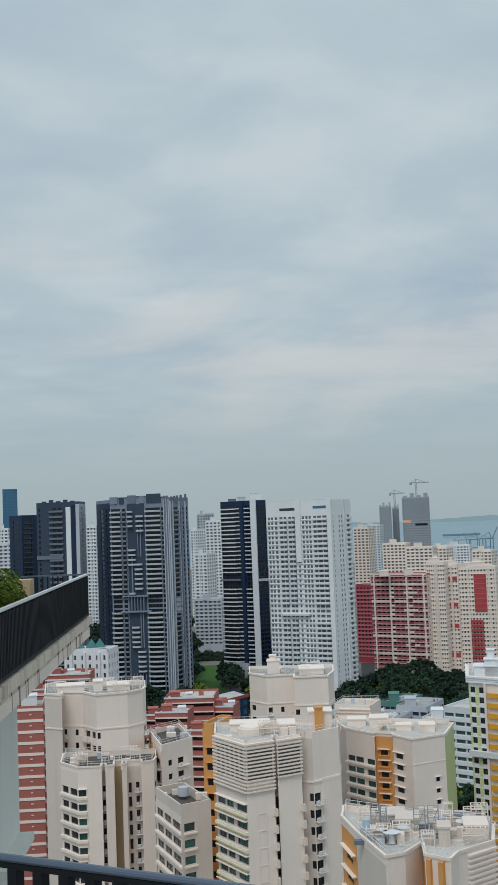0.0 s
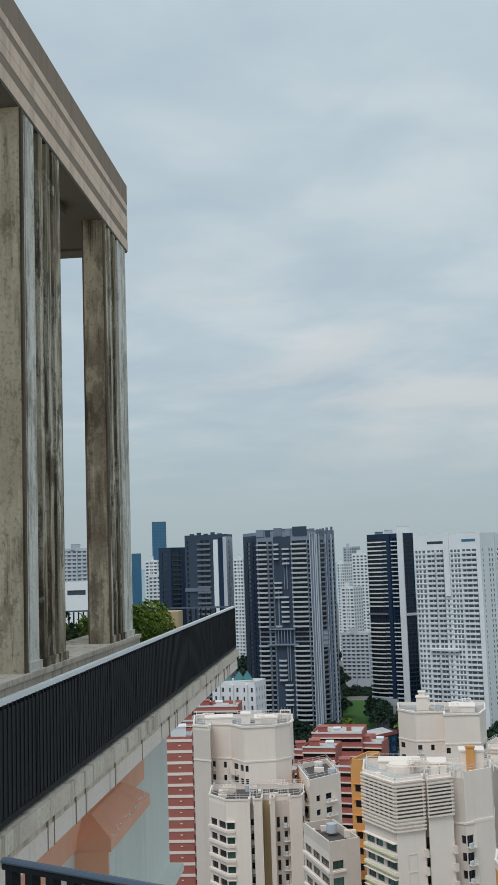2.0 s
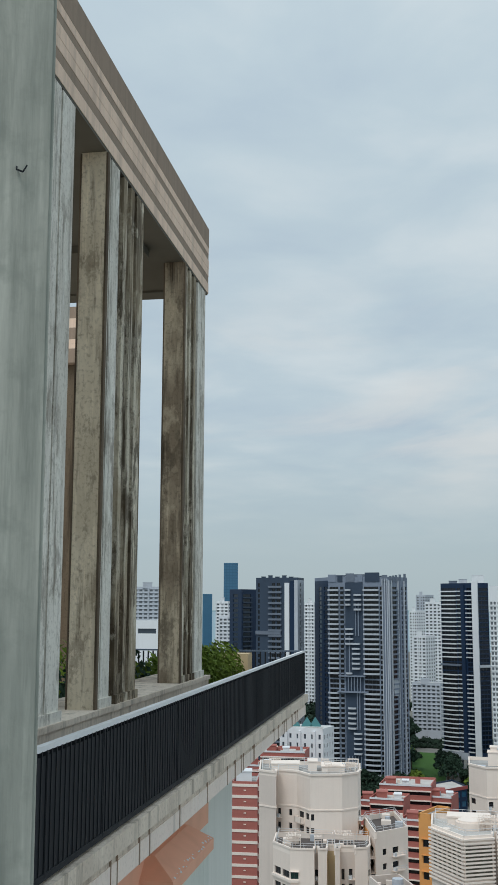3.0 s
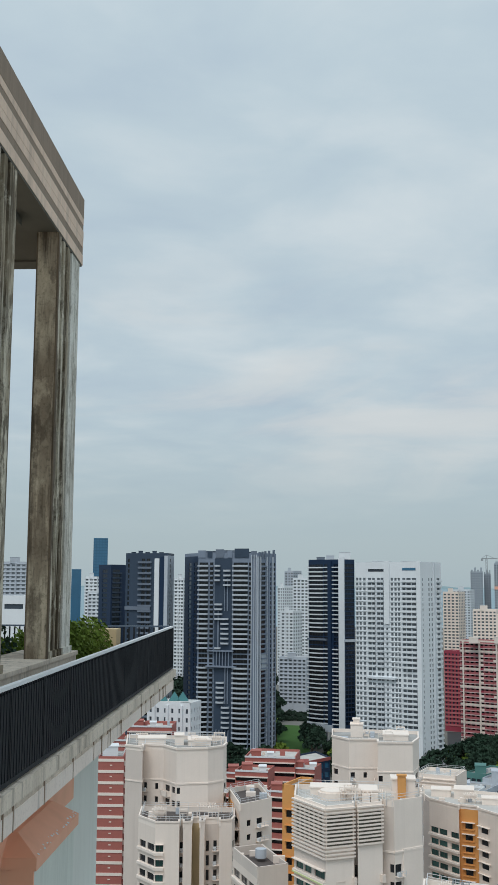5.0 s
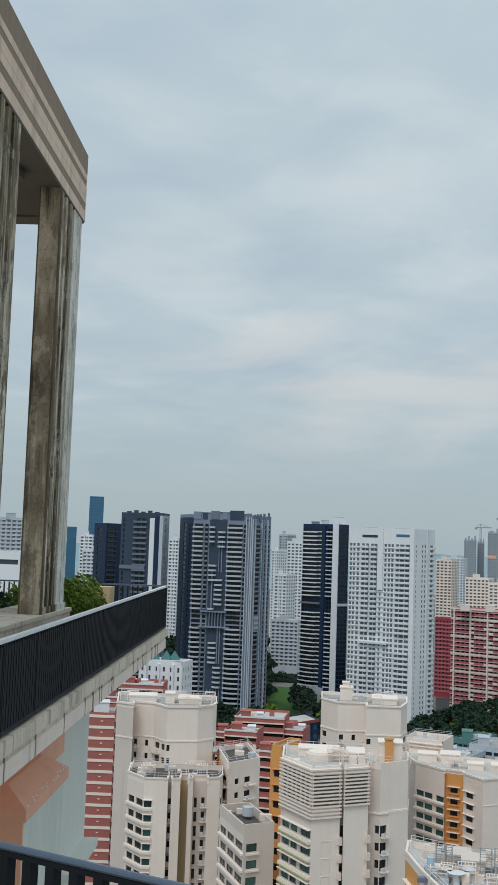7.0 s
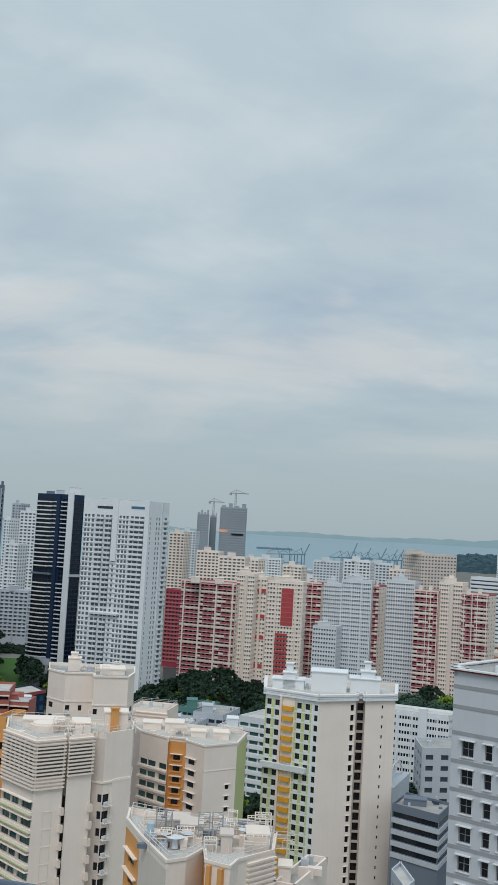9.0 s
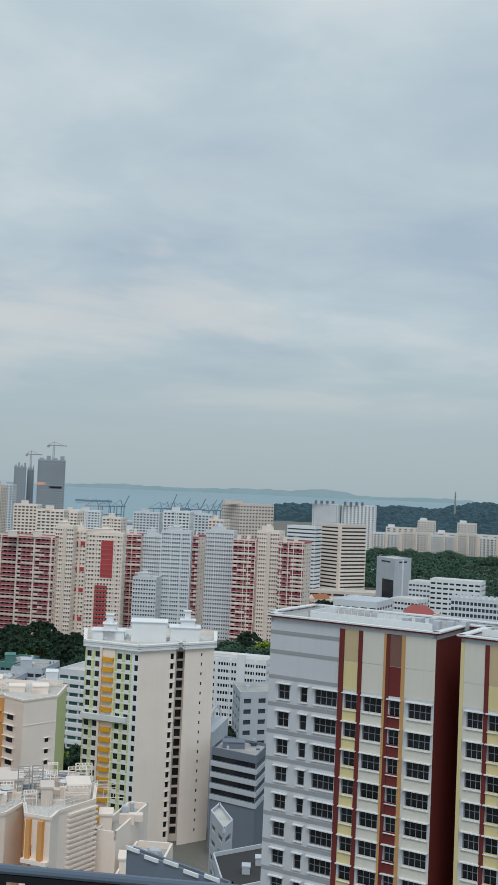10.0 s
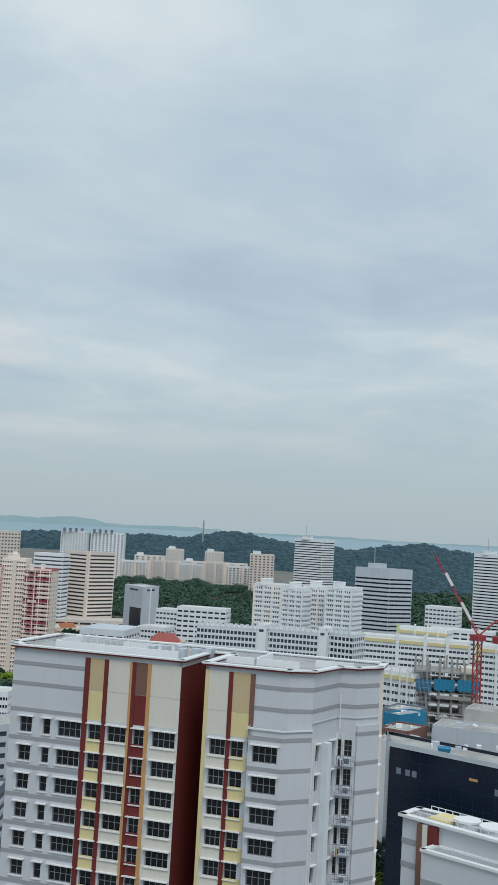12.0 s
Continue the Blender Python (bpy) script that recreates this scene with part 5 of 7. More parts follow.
def black_white_tower():
    plan = [at(-1.49, 676), at(-0.25, 664), at(0.40, 660), at(0.92, 664), at(0.92, 690), at(-1.3, 700)]
    k = Block("black_white_tower", "black glass tower with white balcony edges and white piers", plan, 114, NAVY, parapet=1.2, group="condominium towers", low=12)
    rows = k.rows(37, 2.6, 0.2, 2.15, 1.0)
    k.side(0, k.cols(0, (0.03, 0.62, 5), (0.66, 0.96, 2)), rows, NAVY, pane=GLASS_NAVY)
    k.side(1, k.cols(1, (0.1, 0.5, 2)), rows, NAVY, pane=GLASS_NAVY)
    k.side(2, k.cols(2, (0.05, 0.95, 3)), rows, NAVY, pane=GLASS_NAVY)
    zs = [r[0] - 0.2 for r in rows if abs(r[0] - 66) > 4]
    k.balconies(0, -0.03, 0.64, zs, 1.1, 0.55, WHITE, NAVY, bow=0.8)
    k.ledges(0, 0.66, 0.84, zs, 0.9, 0.6, COOLWHITE, "balcony_edge")
    k.ledges(1, 0.02, 0.5, zs, 0.9, 0.6, COOLWHITE, "balcony_edge")
    k.strip(0, 0.84, 0.98, 12, 113, NAVY, 0.9, "pier")
    k.strip(1, 0.55, 1.0, 12, 115, WHITE, 0.8, "pier", "tall white pier")
    k.strip(0, -0.01, 0.8, 64.9, 66.0, MIDGREY, 1.4, "sky_garden", "pale band of a garden storey")
    k.strip(2, -0.1, 1.02, 64.5, 66.0, LIGHTGREY, 1.0, "sky_garden")
    k.strip(0, -0.02, 1.02, 11, 15, LIGHTGREY, 1.5, "transfer_slab")
    for i in range(9):
        g = Geo()
        g.box(-0.6, -0.6, 0, 0.6, 0.6, 12, LIGHTGREY)
        part("stilt", g, k.top, at=pose(k.bx + 1.5 + i * 3.1, k.by + 16.0 + (i % 2) * 6, 0))
    k.on_roof(19, 8, 26, 18, 118.5, WHITE), k.on_roof(5, 18, 10, 24, 115.5, MIDGREY), k.on_roof(11, 16, 16, 22, 116.5, LIGHTGREY)
    k.finish()


black_white_tower()


def white_grid_tower():
    plan = [at(0.97, 596), at(4.39, 579), at(5.41, 594), at(5.3, 612), at(1.0, 625)]
    k = Block("white_grid_tower", "white condominium tower gridded with small balconies", plan, 111, WHITE, parapet=1.5, group="condominium towers")
    rows = k.rows(38, 2.65, 0.6, 2.1, 6.0)
    k.side(0, k.cols(0, (0.01, 0.045, 1), (0.06, 0.095, 1), (0.12, 0.16, 1), (0.195, 0.245, 1), (0.26, 0.305, 1), (0.335, 0.38, 1), (0.39, 0.435, 1), (0.47, 0.5, 1), (0.545, 0.58, 1), (0.60, 0.635, 1), (0.65, 0.685, 1), (0.72, 0.765, 1), (0.78, 0.845, 2), (0.86, 0.925, 1)), rows, WHITE, pane=GLASS_FAR)
    zs = [r[0] - 0.6 for r in rows if abs(r[0] - 51) > 3]
    k.balconies(0, 0.19, 0.31, zs, 1.2, 0.95, WHITE, bow=0.3)
    k.balconies(0, 0.33, 0.44, zs, 1.2, 0.95, COOLWHITE)
    k.balconies(0, 0.71, 0.93, zs, 1.2, 0.95, WHITE, bow=0.3)
    k.ledges(0, 0.53, 0.69, zs, 0.3, 0.3, WHITE)
    k.ledges(0, 0.0, 0.17, zs, 0.3, 0.3, WHITE)
    k.strip(0, 0.45, 0.53, 78, 111.5, WHITE, 0.9, "pier"), k.strip(0, 0.935, 1.0, 0, 111.3, WHITE, 0.9, "pier"), k.ledges(0, 0.45, 0.53, zs, 0.4, 0.9, COOLWHITE)
    k.strip(0, 0.18, 0.62, 49.2, 50.2, COOLWHITE, 1.8, "bridge_slab")
    k.strip(0, 0.20, 0.46, 106.0, 107.4, GLASS_GREY, 0.1, "roof_window"), k.strip(0, 0.72, 0.92, 106.6, 108.0, GLASS_BLUE, 0.1, "roof_window")
    k.side(1, k.cols(1, (0.06, 0.1, 1), (0.36, 0.42, 1), (0.5, 0.56, 1), (0.78, 0.92, 1)), rows, WHITE, pane=GLASS_FAR)
    k.balconies(1, 0.74, 0.98, zs, 0.9, 0.95, WHITE)
    k.strip(1, 0.6, 0.66, 0, 111, COOLWHITE, 0.5, "pier")
    k.on_roof(10, 16, 20, 24, 111.6, WHITE), k.on_roof(26, 12, 36, 22, 111.5, WHITE)
    k.finish()


white_grid_tower()


def dark_slabs():
    k = Block("charcoal_slab_tower", "charcoal slab tower with white edge fins", corner_plan(at(-11.14, 622), at(-8.93, 612), at(-8.61, 628)), 116, DARKGREY, group="condominium towers")
    rows = k.rows(36, 3.05, 0.4, 2.4, 1.2)
    k.side(0, k.cols(0, (0.05, 0.09, 1), (0.38, 0.46, 2), (0.5, 0.58, 2)), rows, DARKGREY, pane=GLASS_DARK)
    k.side(1, k.cols(1, (0.3, 0.5, 1)), rows, LIGHTGREY)
    k.balconies(0, 0.30, 0.62, [r[0] - 0.4 for r in rows], 0.9, 0.9, MIDGREY)
    k.strip(0, 0.69, 0.80, 2, 113, WHITE, 0.5, "pier"), k.strip(0, 0.82, 0.92, 2, 114, NAVY, 0.4, "pier"), k.strip(0, 0.92, 1.0, 2, 114.5, LIGHTGREY, 0.5, "pier")
    k.strip(0, 0.0, 0.6, 84, 86, MIDGREY, 0.8, "bridge_slab")
    for j in range(5):
        k.on_roof(3 + j * 4, 14, 5.5 + j * 4, 18, 116.6 + (j % 2) * 0.7, DARKGREY, "roof_frame")
    k.finish()
    k = Block("navy_slab_tower", "navy clad slab tower with a column of balconies", corner_plan(at(-12.53, 702), at(-11.9, 690), at(-11.1, 700)), 110.5, NAVY, group="condominium towers")
    rows = k.rows(34, 3.05, 0.4, 2.4, 1.2)
    k.side(0, k.cols(0, (0.3, 0.7, 2)), rows, NAVY, pane=GLASS_NAVY)
    k.side(1, k.cols(1, (0.1, 0.6, 2)), rows, NAVY, pane=GLASS_NAVY)
    k.balconies(1, 0.08, 0.65, [r[0] - 0.4 for r in rows], 0.9, 0.7, DARKGREY)
    k.finish()


dark_slabs()


# ---- simple blocks of the middle and far city ----
def plain_block(name, label, plan, h, wall, floors, pitch, cols, share=0.5, sill=0.9, head=2.2, pane=None, ribbon=None, group="", roof=None, drop=0.3, side_wall=None, depth=0.3, side_cols=None, out_by=0.25):
    k = Block(name, label, plan, h, wall, roof or ROOFPALE, group=group, parapet=0.8)
    pane = pane or GLASS_GREY
    rows = k.rows(floors, pitch, sill, head, drop)
    n = len(plan)
    seen = range(2 if n == 4 else n - 2)
    for i in seen:
        m = max(1, round(cols * k.width(i) / k.width(0))) if side_cols is None or i == 0 else side_cols
        k.side(i, k.even(i, m, share) if m else (), rows if m else (), wall if i == 0 else side_wall or wall, pane=pane, depth=depth, nx=1)
        if ribbon and m:
            k.ledges(i, 0, 1, [r[0] - (sill + pitch - head) * 0.9 for r in rows], out_by, (sill + pitch - head) * 0.8, ribbon, "spandrel", True)
    return k


def red_corridor_slab(az0, d0, az1, d1, h, depth=14, seed=1, piers=(0.3, 0.62, 0.95), group="red corridor slabs"):
    """Faded red and cream slab: bays of open corridors, their parapets red or cream by bay and storey."""
    k = Block("red_corridor_slab", "faded red and cream apartment slab with open corridors", slab_plan(at(az0, d0), at(az1, d1), depth), h, PINKRED, ROOFPALE, group=group, parapet=1.0)
    rows = k.rows(int((h - 2) / 2.7), 2.7, 1.2, 2.2, 0.4)
    rnd = random.Random(seed)
    w = k.width(0)
    m = max(3, round(w / 3.1))
    k.side(0, k.even(0, m, 0.7), rows, PINKRED, depth=0.9, nx=1)
    k.side(1, k.even(1, 3, 0.3), rows, CREAM)
    for a in range(m):
        kind = rnd.choice("rcrcm")
        for mat, pick in ((CREAM_L, lambda j: kind == "c" and j % 5 != 2 or kind == "m" and j % 2), (PINKRED, lambda j: kind == "r" and j % 4 != 1 or kind == "m" and j % 2 == 0), (CREAM, lambda j: kind == "r" and j % 4 == 1), (CRIMSON, lambda j: kind == "c" and j % 5 == 2)):
            g = Geo()
            step = 0.35 + 0.5 * ((a * 7 + seed) % 3) / 2
            for j, r in enumerate(rows):
                if pick(j):
                    g.box(w * (a + 0.03) / m, -step, r[0] - 1.15, w * (a + 0.97) / m, 0, r[0] - 0.05, mat, "k")
            if g.f:
                part("corridor_parapet", g, k.top, kind="stuff", at=k.fpose(0))
    k.ledges(0, 0, 1, [r[1] + 0.02 for r in rows], 0.9, 0.42, PINKPALE, "slab_edge", True)
    for u in piers:
        k.strip(0, u - 0.012, u + 0.012, 0, h - 1, CREAM_L, 1.0, "pier")
    k.strip(0, -0.005, 1.005, h - 1.0, h + 0.1, CREAM, 0.3, "coping")
    k.on_roof(w * 0.15, 3, w * 0.3, 9, h + 2.0, CREAM_L), k.on_roof(w * 0.55, 4, w * 0.7, 9, h + 2.4, CREAM_L)
    k.finish()


def housing_estate():
    red_corridor_slab(6.32, 694, 9.2, 678, 65, seed=2, piers=(0.06, 0.35, 0.65, 0.95))
    red_corridor_slab(18.58, 700, 19.81, 696, 67, seed=3, piers=(0.5, 0.68, 0.97))
    red_corridor_slab(21.0, 690, 22.35, 684, 67.5, seed=4, piers=(0.1, 0.4, 0.6, 0.95))
    red_corridor_slab(12.75, 712, 13.7, 708, 67, seed=5, piers=(0.05, 0.5))
    red_corridor_slab(16.33, 702, 16.72, 700, 68, seed=6, piers=(0.1,))
    k = plain_block("crimson_slab", "crimson painted apartment slab", slab_plan(at(5.5, 765), at(6.4, 760), 14), 54, CRIMSON, 18, 2.7, 5, 0.5, group="estate slabs", ribbon=PINKRED)
    k.finish()
    for az0, az1, d, h, wall, cols, name, label in (
        (9.2, 10.14, 684, 71.5, CREAM_L, 5, "cream_stair_tower", "cream stair tower with slit windows"),
        (10.14, 10.8, 688, 69.5, CREAM_L, 3, "cream_stair_tower", "cream stair tower with red patches"),
        (10.8, 12.75, 686, 68.0, CREAM_L, 8, "cream_estate_slab", "cream estate slab with a tall red panel"),
        (19.81, 21.02, 700, 73.0, CREAM_L, 7, "cream_stair_tower", "cream stair tower with slit windows"),
        (13.75, 14.75, 712, 67.0, COOLWHITE, 6, "white_estate_slab", "cool white estate slab with square windows"),
        (14.75, 16.33, 700, 70.5, COOLWHITE, 9, "white_estate_slab", "cool white estate slab with square windows"),
        (17.08, 18.58, 712, 71.5, COOLWHITE, 8, "white_estate_slab", "cool white estate slab with square windows"),
        (13.35, 14.6, 690, 41.0, COOLWHITE, 6, "low_white_slab", "lower cool white wing with square windows"),
    ):
        k = plain_block(name, label, slab_plan(at(az0, d), at(az1, d - 4), 14), h, wall, 26, 2.7, round(cols * 1.5), 0.52, 1.0, 2.1, group="estate slabs")
        k.ledges(0, 0, 1, [h - 2 - 2.7 * q for q in range(24)], 0.25, 0.2, wall, "slab_edge", True)
        w = k.width(0)
        if label.endswith("patches"):
            for z in (62, 46, 33, 15):
                k.strip(0, 0.05, 0.95, z - 2.5, z, SIGNALRED, 0.3)
        if label.endswith("red panel"):
            k.strip(0, 0.42, 0.74, 40, 63, SIGNALRED, 0.35, "panel", "tall red painted panel")
            g = Geo()
            for j in range(7):
                g.box(w * 0.42, -0.45, 42 + j * 3, w * 0.74, -0.35, 42.5 + j * 3, PINKRED, "k")
            part("panel_rib", g, k.top, kind="stuff", at=k.fpose(0))
            k.balconies(0, 0.30, 0.62, [4 + 2.7 * j for j in range(12)], 1.2, 1.4, SIGNALRED, CREAM)
            for u in (0.02, 0.28, 0.8, 0.97):
                k.strip(0, u - 0.015, u + 0.015, 0, 67, CREAM_L, 0.6, "pier")
        elif name != "cream_stair_tower":
            for u in (0.0, 0.33, 0.66, 0.97):
                k.strip(0, u, u + 0.03, 0, h - 1, WHITE, 0.5, "pier")
        else:
            k.strip(0, 0.45, 0.62, 0, h - 1, CREAM, 0.7, "pier")
        k.on_roof(w * 0.2, 3, w * 0.7, 9, h + 2.2, wall), k.on_roof(w * 0.4, 4, w * 0.6, 8, h + 4, wall)
        k.finish()


housing_estate()


def mid_city():
    # white and blue slabs seen between the towers
    for az0, az1, d, h, wall, fl in (
        (-8.58, -8.08, 900, 103, WHITE, 34), (-2.75, -2.3, 1150, 112, LIGHTGREY, 36), (-2.32, -1.5, 980, 104, WHITE, 34), (-3.12, -2.75, 1080, 96, WHITE, 30),
        (-2.95, -2.3, 930, 76, WHITE, 24), (-3.05, -1.6, 860, 42, LIGHTGREY, 12), (-13.25, -12.6, 960, 104, WHITE, 30), (-17.6, -16.0, 820, 114, LIGHTGREY, 34),
        (-13.1, -11.5, 860, 92, COOLWHITE, 25), (5.5, 6.3, 1050, 92, CREAM, 28), (6.0, 6.9, 1250, 93, COOLWHITE, 26), (9.5, 10.3, 1000, 72, CREAM_L, 20),
        (7.0, 8.2, 1000, 77, CREAM_L, 22), (8.2, 9.6, 960, 74, CREAM_L, 22), (10.0, 11.5, 1200, 68, WHITE, 18), (11.6, 12.6, 1000, 68, CREAM_L, 18), (13.2, 14.6, 1150, 70, COOLWHITE, 18),
        (14.8, 16.2, 1000, 76, WHITE, 22), (15.9, 17.4, 1100, 72, COOLWHITE, 20), (17.2, 18.0, 1000, 70, CREAM_L, 20)):
        k = plain_block("far_apartment_slab", "pale distant apartment slab with even windows", slab_plan(at(az0, d), at(az1, d - 6), 16), h, wall, fl, 2.9, max(3, int((az1 - az0) * d / 57 / 3.4)), 0.6, 0.8, 2.3, pane=GLASS_FAR, group="far slabs")
        w = k.width(0)
        k.ledges(0, 0, 1, [h - 2 - 2.9 * q for q in range(fl)], 0.35, 0.3, wall, "slab_edge", True)
        for u in (0.0, 0.48, 0.96):
            k.strip(0, u, u + 0.04, 0, h - 1, wall, 0.5, "pier")
        k.on_roof(w * 0.3, 3, w * 0.6, 9, h + 3, wall)
        k.finish()
    for az0, az1, d, h in ((-12.85, -12.1, 1500, 159), (-13.95, -13.45, 1300, 114)):
        k = plain_block("blue_glass_tower", "blue curtain-wall office tower", slab_plan(at(az0, d), at(az1, d), 22), h, GLASS_BLUE, 38, 3.9, 5, 0.85, 0.4, 3.5, pane=GLASS_BLUE, group="office towers")
        k.finish()
    k = plain_block("white_hall", "broad white blank-walled hall", slab_plan(at(-17.8, 300), at(-15.9, 296), 20), 96, WHITE, 1, 3, 0)
    k.finish()
    # white block with teal hipped roofs
    k = plain_block("teal_roof_block", "white apartment block under teal hipped roofs", slab_plan(at(-9.9, 372), at(-7.65, 366), 10), 60, WHITE, 17, 2.9, 6, 0.3, 0.7, 2.2, group="estate slabs")
    for u in (0.15, 0.45, 0.78):
        k.strip(0, u, u + 0.05, 0, 59, WHITE, 0.8, "pier")
    for x in (5, 9.2, 12):
        g = Geo()
        b = 1.9
        g.quad([(x - b, 0, 60), (x + b, 0, 60), (x, b, 63)], TEAL), g.quad([(x + b, 0, 60), (x + b, 2 * b, 60), (x, b, 63)], TEAL)
        g.quad([(x + b, 2 * b, 60), (x - b, 2 * b, 60), (x, b, 63)], TEAL), g.quad([(x - b, 2 * b, 60), (x - b, 0, 60), (x, b, 63)], TEAL)
        part("hipped_roof", g, k.top, "teal tiled hipped roof")
    k.finish()
    # yellow domed hall by the lawn
    k = plain_block("yellow_domed_hall", "yellow hall with a teal dome among trees", slab_plan(at(-3.0, 868), at(-1.7, 862), 14), 12, YELLOWWALL, 2, 4, 8, 0.5, 1, 3, group="")
    g = Geo()
    for j in range(6):
        a0, a1 = j * math.pi / 12, (j + 1) * math.pi / 12
        g.drum(8, 6, 13 + 3.4 * math.sin(a0), 13 + 3.4 * math.sin(a1), 4.5 * math.cos(a0), TEAL, 4.5 * math.cos(a1), 16)
    part("dome", g, k.top, "teal dome")
    k.on_roof(4, 3, 12, 9, 13), k.on_roof(14, 2, 18, 7, 14)
    k.finish()
    # long low hall with a red roof edge
    k = plain_block("red_roof_hall", "dark blue hall with a red roof edge", corner_plan(at(-3.0, 540), at(-2.3, 522), at(-0.4, 545)), 15, NAVY, 2, 4.5, 4, 0.7, 1, 3.6, pane=GLASS_BLUE)
    k.strip(0, 0, 0.6, 2, 14, WHITE, 0.2)
    k.strip(1, 0, 1, 13.6, 15.1, REDROOF, 0.4, "roof_edge"), k.strip(0, 0, 1, 13.6, 15.1, REDROOF, 0.4, "roof_edge")
    k.on_roof(4, 3, 14, 12, 15.3, REDROOF)
    k.finish()
    # flat grey and white works by the estate
    for az0, az1, d, h, wall in ((4.4, 6.0, 505, 11, WHITE), (5.6, 7.2, 480, 13, LIGHTGREY), (6.5, 7.5, 520, 14, GREENWALL), (7.3, 8.9, 500, 15, LIGHTGREY), (8.6, 10.2, 470, 15, WHITE), (4.6, 6.6, 455, 16, WHITE), (8.0, 9.8, 420, 17, LIGHTGREY), (10.0, 11.4, 430, 16, COOLWHITE)):
        k = plain_block("flat_roofed_works", "flat-roofed grey and white works building", slab_plan(at(az0, d), at(az1, d - 5), 24), h, wall, 3, 4, 4, 0.8, 1.2, 2.8, group="works buildings", roof=ROOFGREY)
        k.roof_clutter(6, int(az0 * 10), [WHITE, LIGHTGREY, MIDGREY])
        k.on_roof(4, 6, 9, 14, h + 2.5)
        k.finish()
    k = plain_block("white_banded_block", "white block with grey-green ribbon windows", slab_plan(at(9.75, 392), at(11.35, 386), 18), 33, COOLWHITE, 10, 3.0, 3, 0.85, 0.9, 2.1, pane=GLASS_GREEN, ribbon=WHITE, group="estate slabs")
    k.finish()
    k = plain_block("green_white_slab", "white slab with pale green window bays", slab_plan(at(17.2, 425), at(20.6, 418), 12), 34, WHITE, 11, 2.8, 24, 0.72, 0.8, 2.0, pane=GLASS_DARK, group="estate slabs")
    for u in (0.02, 0.22, 0.44, 0.62, 0.82):
        k.strip(0, u, u + 0.025, 0, 33, WHITE, 0.5, "pier")
    k.strip(0, 0.56, 0.68, 0, 35.5, WHITE, 1.2, "stair_tower")
    k.finish()
    # offices at the foot of the nearest block
    k = plain_block("grey_office_block", "grey panelled office with square windows", corner_plan(at(18.9, 390), at(19.3, 372), at(21.6, 378)), 30, LIGHTGREY, 8, 3.6, 3, 0.5, 1, 2.6, roof=ROOFGREY, group="offices")
    k.roof_clutter(5, 77, [LIGHTGREY, WHITE])
    k.finish()
    k = plain_block("dark_ribbon_office", "grey office with dark ribbon glazing", corner_plan(at(17.9, 297), at(20.3, 289), at(20.9, 303)), 29, MIDGREY, 4, 3.0, 1, 0.96, 0.9, 2.3, pane=GLASS_NAVY, ribbon=LIGHTGREY, roof=ROOFGREY, group="offices")
    k.on_roof(3, 10, 9, 14, 29.8, MIDGREY)
    k.roof_clutter(10, 83, [MIDGREY, LIGHTGREY, DARKGREY])
    k.finish()
    g0 = thing("arched_canopy", "white steel arched canopy", "canopy", *at(18.0, 330), 6, 60)
    for i in range(5):
        g = Geo()
        for j in range(10):
            a, b = math.pi * j / 10, math.pi * (j + 1) / 10
            g.bar((-9 * math.cos(a), i * 2.2, 22 + 5 * math.sin(a)), (-9 * math.cos(b), i * 2.2, 22 + 5 * math.sin(b)), 0.5, STEELWHITE)
        part("arch", g, g0)
    g = Geo()
    g.box(-11, -2, -6, 11, 12, 22, LIGHTGREY)
    part("podium", g, g0)
    k = plain_block("white_annex", "plain white annex with small grey windows", corner_plan(at(18.0, 236), at(18.75, 224), at(19.2, 230)), 30, LIGHTGREY, 5, 3.2, 2, 0.6, 1, 2.2)
    k.finish()
    k = plain_block("deck_car_park", "dark roofed parking deck with white kerbs", corner_plan(at(18.2, 215), at(18.9, 196), at(22.5, 205)), 28, LIGHTGREY, 3, 3, 6, 0.8, 0.8, 2.2, roof=ASPHALT)
    for j in range(6):
        k.on_roof(6 + j * 2.5, 10 + (j % 2) * 5, 7.5 + j * 2.5, 12 + (j % 2) * 5, 28.5, LIGHTGREY, "kerb_box", cap=0.1)
    k.finish()
    k = Block("stepped_screen_wall", "grey screen wall with stepped white coping", slab_plan(at(13.7, 126), at(19.0, 115.5), 1.2), 58, MIDGREY, parapet=0.4)
    for j in range(5):
        k.strip(0, j * 0.2, j * 0.2 + 0.14, 58 - 0.3 * (j % 2), 58.4 - 0.3 * (j % 2), WHITE, 0.2, "coping")
    k.finish()
    # far beige and white landmarks
    k = plain_block("beige_grid_block", "beige office block with a fine window grid", corner_plan(at(17.87, 1125), at(18.85, 1095), at(20.65, 1110)), 84, CREAM_D, 20, 3.4, 10, 0.55, 1, 2.4, group="offices")
    k.on_roof(4, 4, 22, 14, 87, CREAM_D)
    k.finish()
    k = plain_block("striped_office", "white office with dark ribbon windows", slab_plan(at(21.4, 955), at(22.9, 945), 16), 69, WHITE, 19, 3.4, 1, 0.97, 1.0, 2.2, ribbon=WHITE, group="offices")
    k.finish()
    k = plain_block("ribbed_beige_slab", "beige slab with deep horizontal shades", corner_plan(at(22.95, 985), at(24.2, 965), at(25.6, 985)), 71, CREAM_D, 20, 3.3, 1, 0.96, 0.9, 2.2, pane=GLASS_GREY, ribbon=CREAM, group="offices")
    k.strip(0, 0.94, 1.0, 0, 70.5, CREAM, 0.6, "pier"), k.strip(1, 0.0, 0.06, 0, 70.5, CREAM, 0.6, "pier")
    k.finish()
